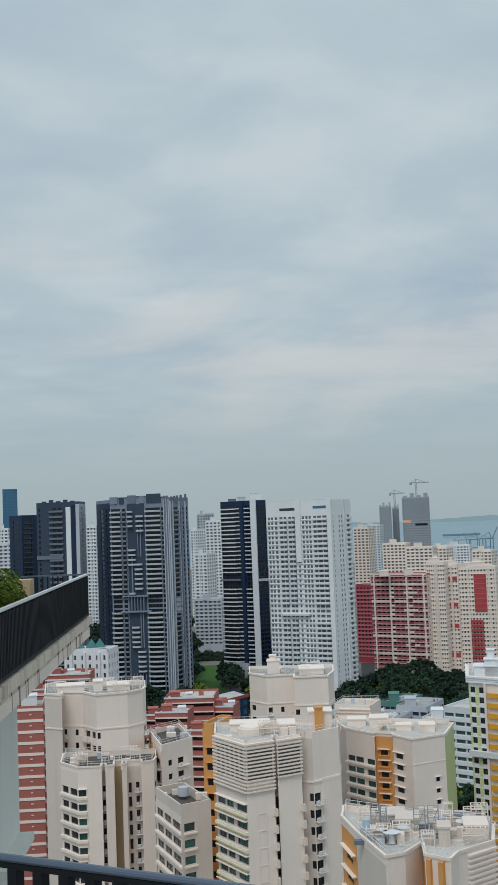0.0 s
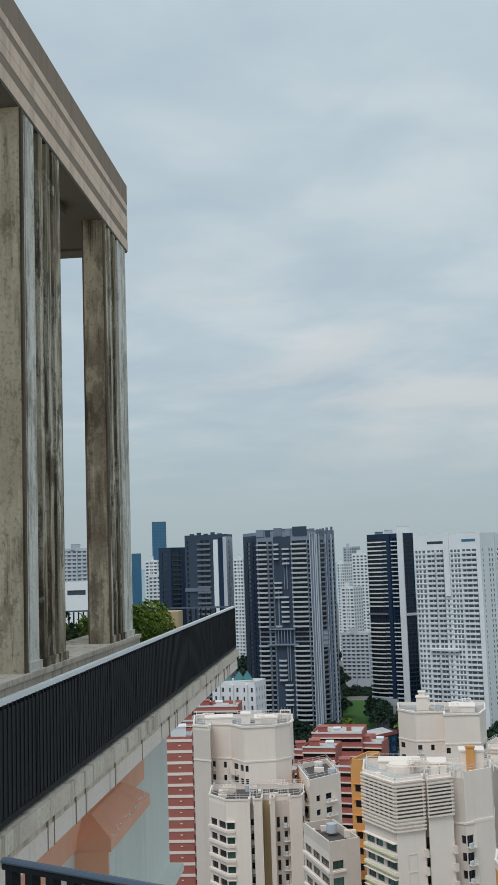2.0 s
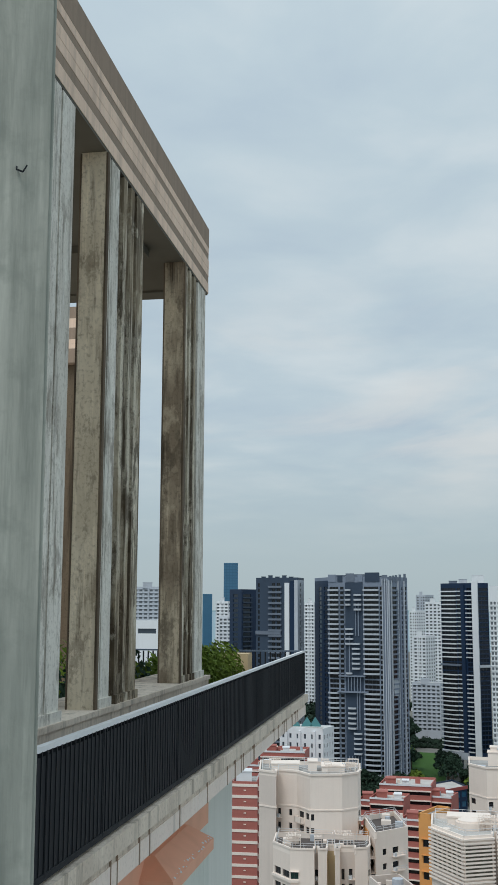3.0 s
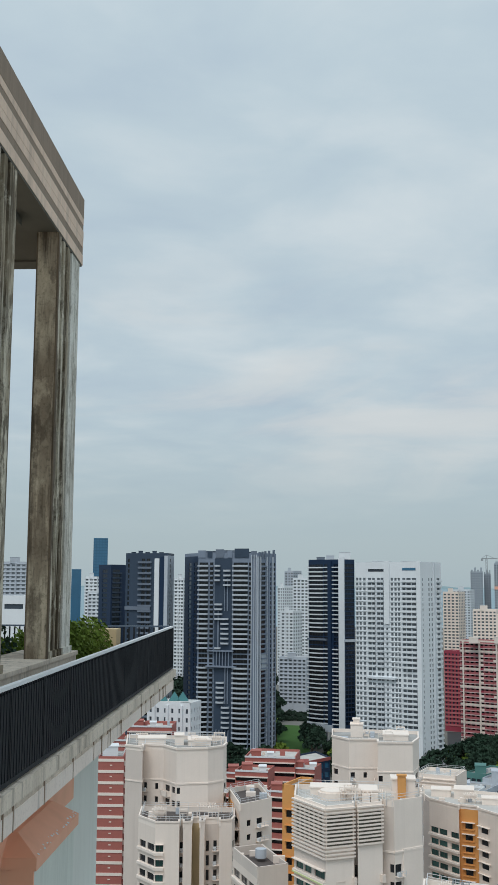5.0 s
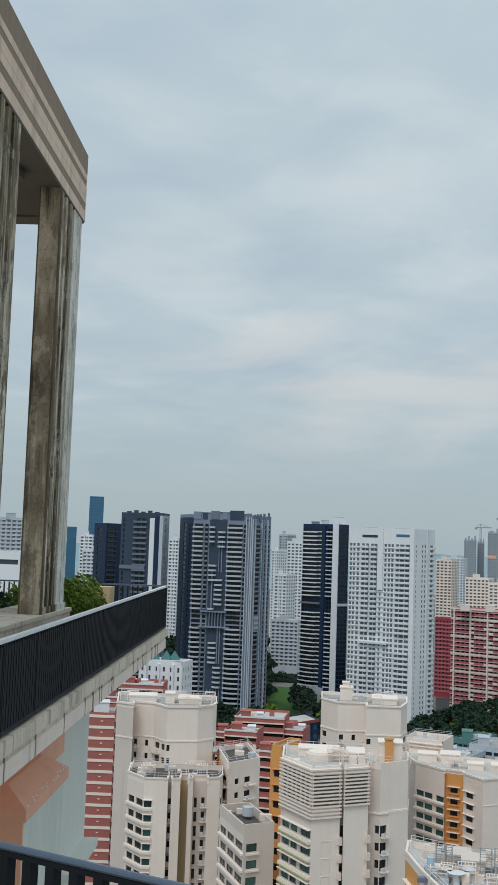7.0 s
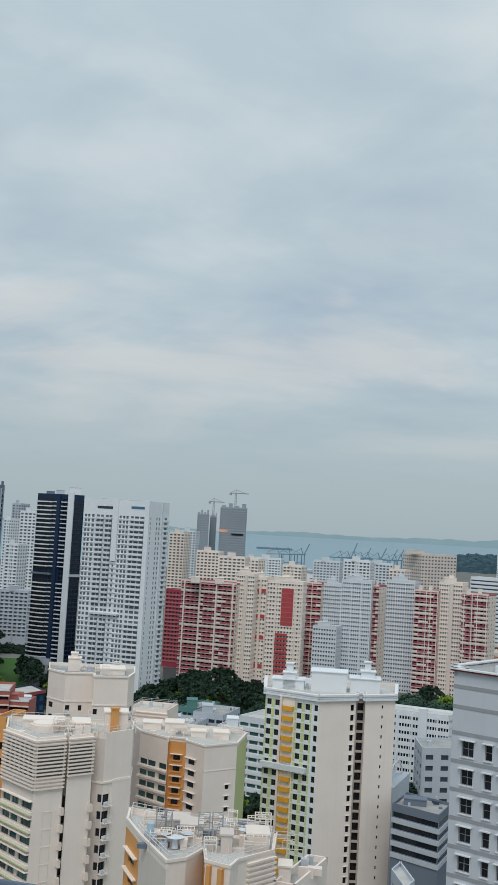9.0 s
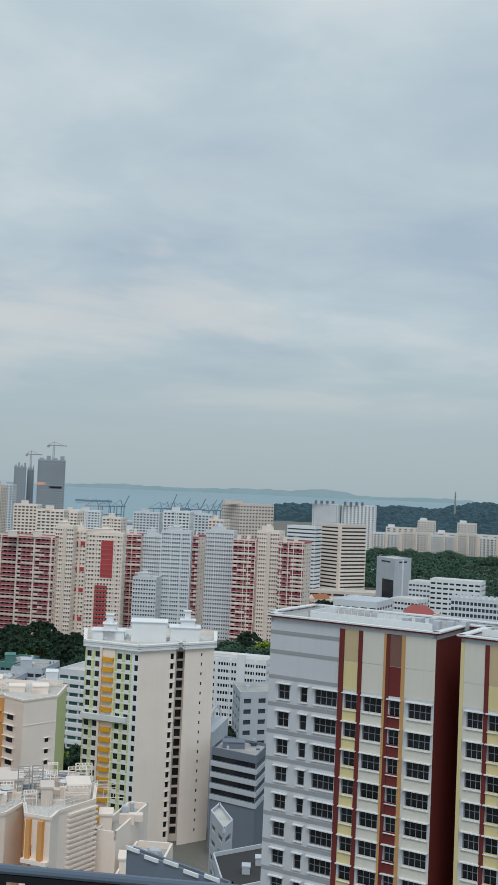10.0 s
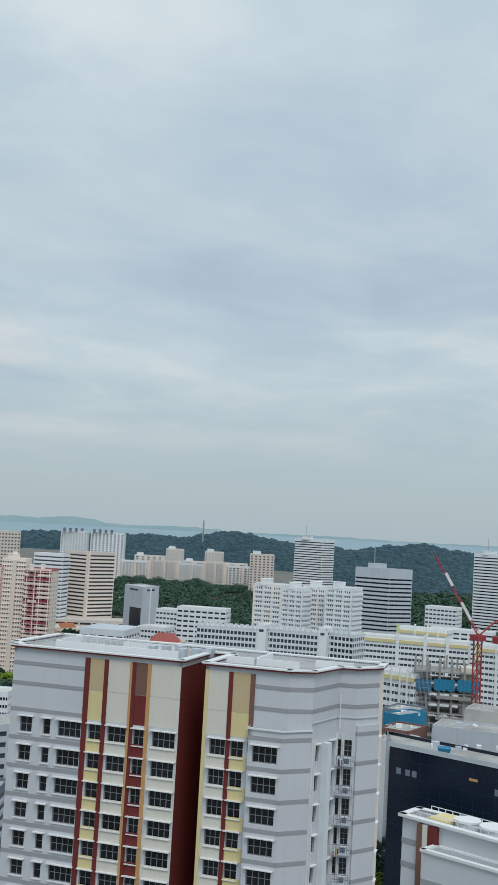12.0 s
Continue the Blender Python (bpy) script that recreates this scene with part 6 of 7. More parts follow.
    for az0, az1, d, h in ((22.6, 26.6, 940, 14), (22.0, 24.5, 900, 10)):
        k = plain_block("beige_podium", "low beige podium with open decks", slab_plan(at(az0, d), at(az1, d), 30), h, CREAM_D, 3, 4, 6, 0.85, 1.3, 3, group="offices")
        k.finish()
    for az0, az1 in ((22.7, 24.05), (24.25, 26.0)):
        k = plain_block("white_slab_pair", "white apartment slab with upright bays", slab_plan(at(az0, 1700), at(az1, 1690), 16), 81, WHITE, 24, 2.9, 9, 0.5, 0.8, 2.1, group="far slabs")
        k.finish()
        for j in range(4):
            k.on_roof(3 + j * 9, 3, 7 + j * 9, 8, 85, MIDGREY)
    k = plain_block("frame_building", "grey building with a tall dark glazed opening", corner_plan(at(26.2, 835), at(27.15, 812), at(28.0, 832)), 52, LIGHTGREY, 1, 3, 0)
    k.strip(0, 0.35, 0.95, 14, 36, GLASS_NAVY, 0.2, "glazing", "tall dark glazed opening")
    k.strip(1, 0.45, 0.5, 0, 51, WHITE, 0.5, "pier")
    k.finish()
    # long far ridge of slabs
    for j, (az0, az1, h) in enumerate(((25.8, 27.4, 54), (27.4, 28.9, 56), (28.9, 30.3, 55), (30.3, 31.4, 58), (31.4, 33.2, 56))):
        k = plain_block("long_ridge_slab", "long pale ridge-top apartment slab", slab_plan(at(az0, 1300 - j * 15), at(az1, 1290 - j * 15), 14), h, FARBEIGE if j % 2 else WHITE, 14, 2.8, 9, 0.6, 0.9, 2.1, pane=GLASS_GREY, ribbon=FARBEIGE, group="ridge slabs")
        for u in (0.0, 0.5, 0.94):
            k.strip(0, u, u + 0.06, 0, h + 1, CREAM, 1.0, "pier")
        k.finish()
    for az0, az1, h, d in ((28.25, 29.2, 67, 1450), (30.3, 31.3, 66, 1450), (32.7, 34.0, 72, 1200), (26.6, 28.4, 55, 1500), (29.2, 32.6, 52, 1450)):
        k = plain_block("ridge_point_block", "pale point block on the ridge", slab_plan(at(az0, d), at(az1, d), 18), h, CREAM_D if az0 > 32 else FARBEIGE, 18, 2.9, 6, 0.45, pane=GLASS_GREY, group="ridge slabs")
        k.on_roof(3, 3, 12, 10, h + 3, WHITE)
        k.finish()
    for az0, az1, d, h in ((27.9, 29.4, 770, 40), (29.0, 31.6, 760, 43), (27.0, 28.4, 700, 34), (42.0, 43.6, 900, 45), (42.2, 45.5, 820, 34), (41.2, 43.4, 760, 28)):
        k = plain_block("low_white_school", "low white school block with ribbon windows", slab_plan(at(az0, d), at(az1, d - 8), 16), h, WHITE, 8, 3.4, 8, 0.75, 1.0, 2.3, pane=GLASS_GREY, group="schools")
        k.finish()
    # banded estate behind the nearest block
    for az0, az1 in ((30.1, 33.25), (33.75, 36.5), (36.95, 38.35)):
        k = plain_block("grey_corridor_slab", "white corridor slab with rows of dark openings", slab_plan(at(az0, 524), at(az1, 518), 13), 52.5, COOLWHITE, 17, 2.8, int((az1 - az0) * 5.2), 0.78, 0.75, 2.35, group="corridor slabs")
        w = k.width(0)
        for i in range(int(w / 2.6)):
            k.strip(0, (i + 0.2) * 2.6 / w, (i + 0.8) * 2.6 / w, 52.0, 54.2, COOLWHITE, 0.2, "roof_screen")
        k.finish()
    for az0, az1 in ((33.25, 33.75), (36.5, 36.95)):
        k = plain_block("white_stair_shaft", "plain white stair shaft", slab_plan(at(az0, 519), at(az1, 518), 12), 54.5, WHITE, 1, 3, 0)
        k.finish()
    for j, (az0, az1, d, h) in enumerate(((33.0, 34.5, 632, 68.5), (34.5, 35.6, 626, 67.5), (35.6, 36.8, 632, 68.5), (36.8, 38.2, 620, 69.5))):
        k = plain_block("pale_point_tower", "pale grey-white tower with deep window columns", slab_plan(at(az0, d), at(az1, d - 6), 16), h, WHITE, 24, 2.7, 13, 0.5, 0.9, 2.1, group="point towers", pane=GLASS_GREY, ribbon=WHITE, out_by=0.5)
        for u in (0.0, 0.32, 0.63, 0.95):
            k.strip(0, u, u + 0.05, 0, h, WHITE if j % 2 else CREAM_L, 0.9, "pier")
        k.on_roof(4, 3, 11, 10, h + 2.6, WHITE)
        k.finish()
    for az0, azc, az1, d, h, wall, pane in ((35.04, 36.5, 37.13, 1200, 92, WHITE, GLASS_NAVY), (38.3, 40.1, 41.28, 700, 79, LIGHTGREY, GLASS_NAVY), (44.4, 46.0, 48.0, 980, 89, WHITE, GLASS_NAVY)):
        k = plain_block("ribbon_office_tower", "office tower of alternating pale and dark bands", corner_plan(at(az0, d * 1.012), at(azc, d), at(az1, d * 1.015)), h, wall, int(h / 2.75), 2.7, 1, 0.995, 1.3, 2.35, pane=pane, drop=5.0 if wall is LIGHTGREY else 2.0, group="ribbon towers")
        k.on_roof(8, 6, 20, 16, h + 2.5, wall)
        g = Geo()
        g.bar((12, 10, h), (12, 10, h + 14), 0.5, CRANEGREY)
        part("mast", g, k.top)
        k.finish()
    for az0, az1, d, h in ((38.6, 44.3, 575, 48), (39.8, 41.6, 438, 47.0), (44.7, 47.5, 560, 48), (40.6, 43.2, 590, 52)):
        k = plain_block("lime_trim_slab", "white corridor slab with lime parapets", slab_plan(at(az0, d), at(az1, d - 8), 12), h, WHITE, 15, 2.9, int((az1 - az0) * 5), 0.86, 1.1, 2.3, group="corridor slabs")
        k.strip(0, -0.003, 1.003, h - 3.2, h - 1.6, PALEYEL, 0.5, "lime_band"), k.strip(0, 0.0, 0.05, 0, h + 1, LIME, 0.8, "pier")
        for u in (0.35, 0.6, 0.8):
            k.strip(0, u, u + 0.03, 0, h + 2, WHITE, 0.9, "stair_tower")
        k.finish()


mid_city()


def glass_hall():
    k = Block("navy_glass_hall", "long dark navy glass hall with a pale roof edge", corner_plan(at(40.3, 296), at(40.5, 281), at(47.5, 262)), 48, GLASS_NAVY, ROOFGREY, parapet=0.8, category="hall")
    g = Geo()
    w = k.width(1)
    for i in range(int(w / 3)):
        g.box(i * 3, -0.06, 0, i * 3 + 0.08, 0, 46.5, NAVY, "k")
    for z in range(4, 46, 4):
        g.box(0, -0.05, z, w, 0, z + 0.08, NAVY, "k")
    part("glazing_bars", g, k.top, kind="stuff", at=k.fpose(1))
    for u in (0.06, 0.13, 0.18, 0.78):
        k.strip(1, u, u + 0.035, 40.5, 42.0, MIDGREY, 0.1, "sign_bar")
    k.strip(1, 0.60, 0.66, 42.7, 43.3, OCHRE, 0.12, "sign_bar", "small ochre lettering reduced to a bar")
    k.strip(1, -0.01, 1.01, 46.9, 48.1, LIGHTGREY, 0.2, "coping")
    k.on_roof(14, 12, 17, 15, 48.6, NETBLUE)
    k.roof_clutter(10, 61, [WHITE, LIGHTGREY], (0.3, 0.9, 0.5, 0.9))
    k.finish()
    for az0, az1, d, h, m in ((39.9, 41.4, 330, 43, BROWN), (40.0, 41.6, 370, 42.5, MIDGREY), (42.6, 46, 335, 44, LIGHTGREY), (44.2, 47, 380, 43, ROOFPALE), (39.6, 40.6, 318, 42, COOLWHITE), (40.1, 40.9, 352, 44, NETBLUE)):
        k = Block("site_shed", "low shed beside the building site", slab_plan(at(az0, d), at(az1, d - 4), 14), h, m, ROOFGREY, parapet=0.5, group="site sheds")
        k.roof_clutter(4, int(az0 * 9), [WHITE, LIGHTGREY])
        k.finish()


glass_hall()


def building_site():
    """Concrete frame going up, wrapped in blue netting, with its red luffing crane."""
    top = thing("concrete_frame_site", "unfinished concrete frame with blue netting and scaffold", "building site", *at(41.55, 432), 0, -42)
    W, D = 25, 18
    for z in range(8, 50, 4):
        g = Geo()
        g.box(0, 0, z, W, D, z + 0.4, RAWCON)
        part("floor_slab", g, top)
    g = Geo()
    g.box(-0.4, -0.4, 0, 0.4, 0.4, 52, RAWCON)
    me = g.mesh("column")
    for i in range(6):
        for j in range(4):
            part("column", me, top, at=pose(0.5 + i * 4.8, 0.5 + j * 5.6, 0))
    rnd = random.Random(8)
    for i in range(14):
        g = Geo()
        x, y = rnd.uniform(0, W), rnd.uniform(0, D)
        g.box(x, y, 48, x + 0.7, y + 0.7, 48 + rnd.uniform(2, 6), RAWCON)
        part("starter_column", g, top)
    for x0, x1, z in ((-0.5, 7, 43.5), (8, 16, 44), (17, 25.5, 44.2)):
        g = Geo()
        n = 10
        for j in range(n):
            a, b = x0 + (x1 - x0) * j / n, x0 + (x1 - x0) * (j + 1) / n
            ya, yb = -0.6 - 0.25 * (j % 2), -0.6 - 0.25 * ((j + 1) % 2)
            g.quad([(a, ya, z - 2.5 - 0.3 * (j % 3)), (b, yb, z - 2.5 - 0.3 * ((j + 1) % 3)), (b, yb, z + 1.6), (a, ya, z + 1.6)], NETBLUE)
        part("safety_net", g, top, "blue safety netting")
    g = Geo()
    for i in range(18):
        g.bar((-1.5 + i * 0.5, -1.2, 6), (-1.5 + i * 0.5, -1.2, 50), 0.08, CRANEGREY)
    for z in range(8, 50, 2):
        g.bar((-1.5, -1.2, z), (7, -1.2, z), 0.1, CRANEGREY)
    part("scaffold", g, top, kind="stuff")
    for z in (30, 38):
        g = Geo()
        g.box(9, -0.8, z, 25, -0.2, z + 1.3, RAWCON)
        part("edge_beam", g, top)
    g = Geo()
    g.box(18, 4, 0, 25, 14, 50, CREAM_D)
    part("core", g, top)

    c = thing("luffing_crane", "red luffing tower crane with white jib panels", "crane", *at(44.75, 398), -5, 0)
    g = Geo()
    for a in (-1, 1):
        for b in (-1, 1):
            g.bar((a, b, 0), (a, b, 70), 0.4, CRANERED)
    for z in range(0, 70, 3):
        g.bar((-1, -1, z), (1, -1, z + 3), 0.22, CRANERED), g.bar((1, -1, z), (1, 1, z + 3), 0.22, CRANERED), g.bar((-1, 1, z), (-1, -1, z + 3), 0.22, CRANERED)
    part("mast", g, c)
    g = Geo()
    u = Vector((-0.72, 0.69, 0))
    tip = u * 16.5 + Vector((0, 0, 99))
    foot = Vector((0, 0, 71))
    side_v = Vector((0.69, 0.72, 0)) * 0.8
    for s in (-1, 1):
        g.bar(foot + side_v * s, tip + side_v * s * 0.4, 0.35, CRANERED)
    g.bar(foot + Vector((0, 0, 1.8)), tip, 0.3, CRANERED)
    for j in range(16):
        p, q = foot.lerp(tip, j / 16), foot.lerp(tip, (j + 1) / 16)
        g.bar(p + side_v, q - side_v * 0.8, 0.2, CRANERED), g.bar(p - side_v, q + Vector((0, 0, 1.2)), 0.2, CRANERED)
    jib = part("jib", g, c)
    for f0, f1 in ((0.2, 0.42), (0.62, 0.78)):
        g = Geo()
        p, q = foot.lerp(tip, f0) - Vector((0.3, 1.2, 0)), foot.lerp(tip, f1) - Vector((0.3, 1.2, 0))
        g.bar(p, q, 1.0, STEELWHITE)
        part("jib_panel", g, jib, "white jib panel with no lettering")
    g = Geo()
    g.box(-2, -2, 69.5, 2, 2, 71.5, CRANERED)
    g.bar((0, 0, 71), (5, -4, 77), 0.5, CRANERED), g.bar((5, -4, 77), (7, -6, 71), 0.4, CRANERED)
    g.box(3, -7, 69, 8, -4, 71.5, CRANERED)
    part("slewing_platform", g, c)


building_site()


def harbour():
    # two grey towers under construction
    for az0, az1, d, h in ((6.92, 7.55, 1500, 116), (7.6, 7.95, 1520, 113), (8.12, 9.55, 1490, 127)):
        k = plain_block("unfinished_tower", "unclad grey concrete tower under construction", slab_plan(at(az0, d), at(az1, d), 22), h, GREYTOWER, 34, 3.3, max(3, int((az1 - az0) * 9)), 0.6, 0.8, 2.3, pane=GLASS_FAR, group="unfinished towers")
        w = k.width(0)
        for j in range(4):
            k.on_roof(w * (0.05 + j * 0.25), 2, w * (0.2 + j * 0.25), 8, h + 2 + (j % 2) * 3, GREYTOWER, "formwork")
        if az0 > 8:
            k.strip(0, 0.45, 0.9, 88, 91, GLASS_DARK, 0.4, "dark_panel")
            k.strip(0, 0.0, 0.3, 92, 96, SALMON, 0.4, "net_panel", "faded orange net panel")
        k.finish()
    for az, d, z, reach in ((7.75, 1528, 134, 15), (8.9, 1502, 147, 18)):
        c = thing("tower_crane", "grey hammerhead tower crane on an unfinished tower", "crane", *at(az, d), 0, -6, "tower cranes")
        g = Geo()
        for a in (-1, 1):
            g.bar((a, 0, 90), (a, 0, z), 0.7, CRANEGREY)
        for q in range(90, int(z) - 3, 4):
            g.bar((-1, 0, q), (1, 0, q + 4), 0.5, CRANEGREY)
        part("mast", g, c)
        g = Geo()
        g.bar((-reach * 0.45, 0, z), (reach, 0, z), 1.2, CRANEGREY), g.bar((0, 0, z + 5), (reach * 0.7, 0, z + 0.5), 0.5, CRANEGREY), g.bar((0, 0, z + 5), (-reach * 0.4, 0, z + 0.5), 0.5, CRANEGREY)
        g.bar((0, 0, z), (0, 0, z + 5), 0.9, CRANEGREY)
        g.box(-reach * 0.5, -1, z - 3, -reach * 0.3, 1, z, CRANEGREY)
        part("jib", g, c)
    # quay and its cranes
    g = Geo()
    for az0, az1, d, h, m in ((9.8, 13.2, 2200, 22, LIGHTGREY), (13.5, 18.0, 2250, 24, LIGHTGREY), (10.5, 17.5, 2120, 19, MIDGREY)):
        a, b = at(az0, d), at(az1, d)
        p = slab_plan(a, b, 60)
        g.quad([(x, y, h) for x, y in p], m)
        g.quad([(*p[0], 0), (*p[1], 0), (*p[1], h), (*p[0], h)], m)
    q = new("quay", g.mesh("quay"))
    tagged(q, "grey concrete container quay on the harbour", "quay", kind="structure")
    for i, az in enumerate((11.15, 11.75, 12.45, 14.5, 14.9, 15.25, 15.6, 15.95, 16.5, 17.0, 17.35, 17.7)):
        d = 2300 + 30 * (i % 3)
        up_boom = i in (2, 4, 6, 8, 9, 10, 11)
        c = thing("quay_crane", "blue-grey ship-to-shore gantry crane", "crane", *at(az, d), 18, -az + (i % 3) * 15, "quay cranes")
        g = Geo()
        for x in (-9, 9):
            for y in (-6, 6):
                g.bar((x, y, 0), (x, y, 30), 1.4, CRANEBLUE)
        g.bar((-9, -6, 12), (9, -6, 12), 1.2, CRANEBLUE), g.bar((-9, 6, 12), (9, 6, 12), 1.2, CRANEBLUE)
        part("legs", g, c)
        g = Geo()
        g.bar((-20, 0, 30), (12, 0, 30), 2.2, CRANEGREY if i < 2 else CRANEBLUE)
        g.bar((9, 0, 30), (3, 0, 44), 1.2, CRANEBLUE), g.bar((3, 0, 44), (-18, 0, 31), 0.7, CRANEBLUE)
        if up_boom:
            g.bar((11, 0, 30), (24, 0, 62 if i == 4 else 54), 1.6, CRANEBLUE)
        else:
            g.bar((11, 0, 30), (44, 0, 31), 1.8, CRANEBLUE), g.bar((3, 0, 44), (34, 0, 31), 0.6, CRANEBLUE)
        part("boom", g, c)
    rnd = random.Random(3)
    for i in range(40):
        az = rnd.uniform(9.7, 18.5)
        d = rnd.uniform(1500, 2080)
        rise = 74 * (max(0, d - 1400) / 3450) ** 1.3
        w, hgt = rnd.uniform(18, 50), rnd.uniform(8, 22)
        k = Block("harbour_shed", "pale low harbour warehouse", slab_plan(at(az, d), (at(az, d)[0] + w, at(az, d)[1] - w * 0.25), 20), rise + hgt, rnd.choice([WHITE, COOLWHITE, LIGHTGREY, CREAM_L, SIGNALRED, WHITE]), ROOFPALE, group="harbour sheds", category="warehouse", parapet=0.5)
        k.ledges(0, 0, 1, [rise + hgt * 0.35, rise + hgt * 0.7], 0.2, 1.2, GLASS_GREY, "window_band")
        k.finish()
    # anchored ship
    s = thing("cargo_ship", "long dark low cargo ship at anchor", "ship", *at(11.1, 3300), 38, -10)
    g = Geo()
    g.box(-55, -5, 0, 55, 5, 6, CRANEBLUE)
    part("hull", g, s)
    g = Geo()
    g.box(-20, -4, 6, -6, 4, 14, LIGHTGREY)
    part("deck_house", g, s)


harbour()

# ---- hills, woods, lawn, streets and trees ----
def ridge(name, label, category, az0, az1, d, base, profile, mat, step=0.25, thick=220, rough_h=5.0, kind="stuff"):
    """A wooded ridge: profile gives the crest's height at a share of its length."""
    n, m = int((az1 - az0) / step), 9
    g = Geo()
    pts = []
    for i in range(n + 1):
        t = i / n
        az = az0 + (az1 - az0) * t
        row = []
        for j in range(m + 1):
            s = j / m
            lift = math.sin(min(1, s * 1.25) * math.pi / 2) ** 0.8
            x, y = at(az, d + thick * s)
            nz = noise.noise(Vector((x * 0.012, y * 0.012, 3))) + 0.7 * noise.noise(Vector((x * 0.045, y * 0.045, 1)))
            row.append((x, y, base + (profile(t) - base) * lift + nz * rough_h * (0.3 + 0.7 * lift)))
        pts.append(row)
    for i in range(n):
        for j in range(m):
            g.quad([pts[i][j], pts[i + 1][j], pts[i + 1][j + 1], pts[i][j + 1]], mat)
    ob = new(name, g.mesh(name))
    for p in ob.data.polygons:
        p.use_smooth = True
    return tagged(ob, label, category, kind=kind)


def bumps(*knots):
    """A smooth crest line through (share, height) knots."""
    def f(t):
        for (a, h), (b, k) in zip(knots, knots[1:]):
            if t <= b:
                s = (t - a) / (b - a)
                s = s * s * (3 - 2 * s)
                return h + (k - h) * s
        return knots[-1][1]
    return f


def woods(name, label, n, seed, az0, az1, d0, d1, ground_z, size, leaf, quads=44, category="woods"):
    """A joined stand of tree crowns made of loose leaf clumps."""
    rnd = random.Random(seed)
    g = Geo()
    spread = (0.22, 0.36) if leaf is LEAF_FAR else (0.05, 0.12)
    quads = quads if leaf is LEAF_FAR else quads * 3
    for i in range(n):
        az, d = rnd.uniform(az0, az1), math.sqrt(rnd.uniform(d0 * d0, d1 * d1))
        x, y = at(az, d)
        s = size * rnd.uniform(0.6, 1.25)
        zc = ground_z(az, d) + s * rnd.uniform(0.2, 0.75)
        if leaf is LEAF_FAR:
            # far crowns merge into low uneven domes
            tip = Vector((x + rnd.gauss(0, 0.25) * s, y, zc + s * rnd.uniform(-0.05, 0.2)))
            ring = [Vector((x + s * r * math.cos(j * 1.0472), y + s * r * math.sin(j * 1.0472), zc - s * rnd.uniform(1.3, 1.8))) for j, r in enumerate([rnd.uniform(0.9, 1.7) for q in range(6)])]
            mid = [(tip + p) / 2 + Vector((0, 0, s * rnd.uniform(0.45, 0.65))) for p in ring]
            for j in range(6):
                e = (j + 1) % 6
                g.quad([ring[j], ring[e], mid[e], mid[j]], leaf), g.quad([mid[j], mid[e], tip, (tip + mid[j]) / 2], leaf)
            continue
        for q in range(quads):
            dv = Vector((rnd.gauss(0, 1), rnd.gauss(0, 1), abs(rnd.gauss(0, 0.8)))).normalized()
            c = Vector((x, y, zc)) + Vector((dv.x * s, dv.y * s, dv.z * s * 0.7)) * rnd.uniform(0.55, 1.0)
            s1 = dv.orthogonal().normalized() * s * rnd.uniform(*spread)
            s2 = dv.cross(s1).normalized() * s * rnd.uniform(*spread)
            b = dv * s * rnd.uniform(-0.15, 0.15)
            g.quad([c - s1 - s2, c + s1 - s2 + b, c + s1 + s2, c - s1 + s2 - b], leaf)
    ob = new(name, g.mesh(name))
    if leaf is LEAF_FAR:
        ob.data.shade_smooth()
    return tagged(ob, label, category, kind="stuff")


def wooded_ridge(name, label, az0, az1, d, base, crest, thick, n, seed, size, mat, quads=34):
    """A hill surface with crowns all over it."""
    ridge(name, label, "hill", az0, az1, d, base, crest, mat, 0.1, thick, size * 0.35)

    def height(az, dist):
        t, s = (az - az0) / (az1 - az0), (dist - d) / thick
        return base + (crest(t) - base) * math.sin(min(1, max(0, s) * 1.25) * math.pi / 2) ** 0.8
    woods("hill_crowns", "tree crowns covering the slope", n, seed, az0, az1, d, d + thick * 0.85, height, size, mat, quads)


# slopes and crowns wear the haze-tinted foliage colour
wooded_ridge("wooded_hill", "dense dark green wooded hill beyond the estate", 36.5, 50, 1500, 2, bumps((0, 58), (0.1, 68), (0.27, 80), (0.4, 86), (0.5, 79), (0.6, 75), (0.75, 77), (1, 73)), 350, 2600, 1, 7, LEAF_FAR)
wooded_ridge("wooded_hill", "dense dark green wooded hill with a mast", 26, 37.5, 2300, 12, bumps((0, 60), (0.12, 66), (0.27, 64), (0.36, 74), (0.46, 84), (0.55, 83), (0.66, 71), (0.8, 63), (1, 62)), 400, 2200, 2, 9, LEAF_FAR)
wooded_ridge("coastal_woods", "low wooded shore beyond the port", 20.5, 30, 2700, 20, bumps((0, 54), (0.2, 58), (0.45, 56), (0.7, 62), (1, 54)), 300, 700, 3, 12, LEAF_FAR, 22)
flat = lambda z: (lambda az, d: z)
woods("middle_woods", "belt of dark trees between the estates", 520, 11, 25.6, 34.2, 1000, 1260, lambda az, d: 2 + (d - 1000) * 0.1, 8, LEAF_MID)
woods("middle_woods", "belt of dark trees behind the site", 420, 12, 40.0, 48, 860, 1250, lambda az, d: 2 + (d - 860) * 0.07, 9, LEAF_MID)
woods("estate_woods", "belt of dark trees at the foot of the estate", 620, 13, 5.4, 26, 560, 655, flat(1), 6.0, LEAF_MID, 60)
woods("park_woods", "dark park trees between the towers", 330, 14, -9.5, -3.4, 690, 900, lambda az, d: 3 + (d - 690) * 0.06, 8, LEAF, 50)
woods("park_woods", "dark park trees by the lawn", 110, 15, -3.6, 1.2, 800, 850, flat(-2), 3.6, LEAF, 60)
woods("park_woods", "dark park trees at the towers' feet", 120, 16, -7.6, -3.4, 540, 590, flat(2), 5.5, LEAF, 60)
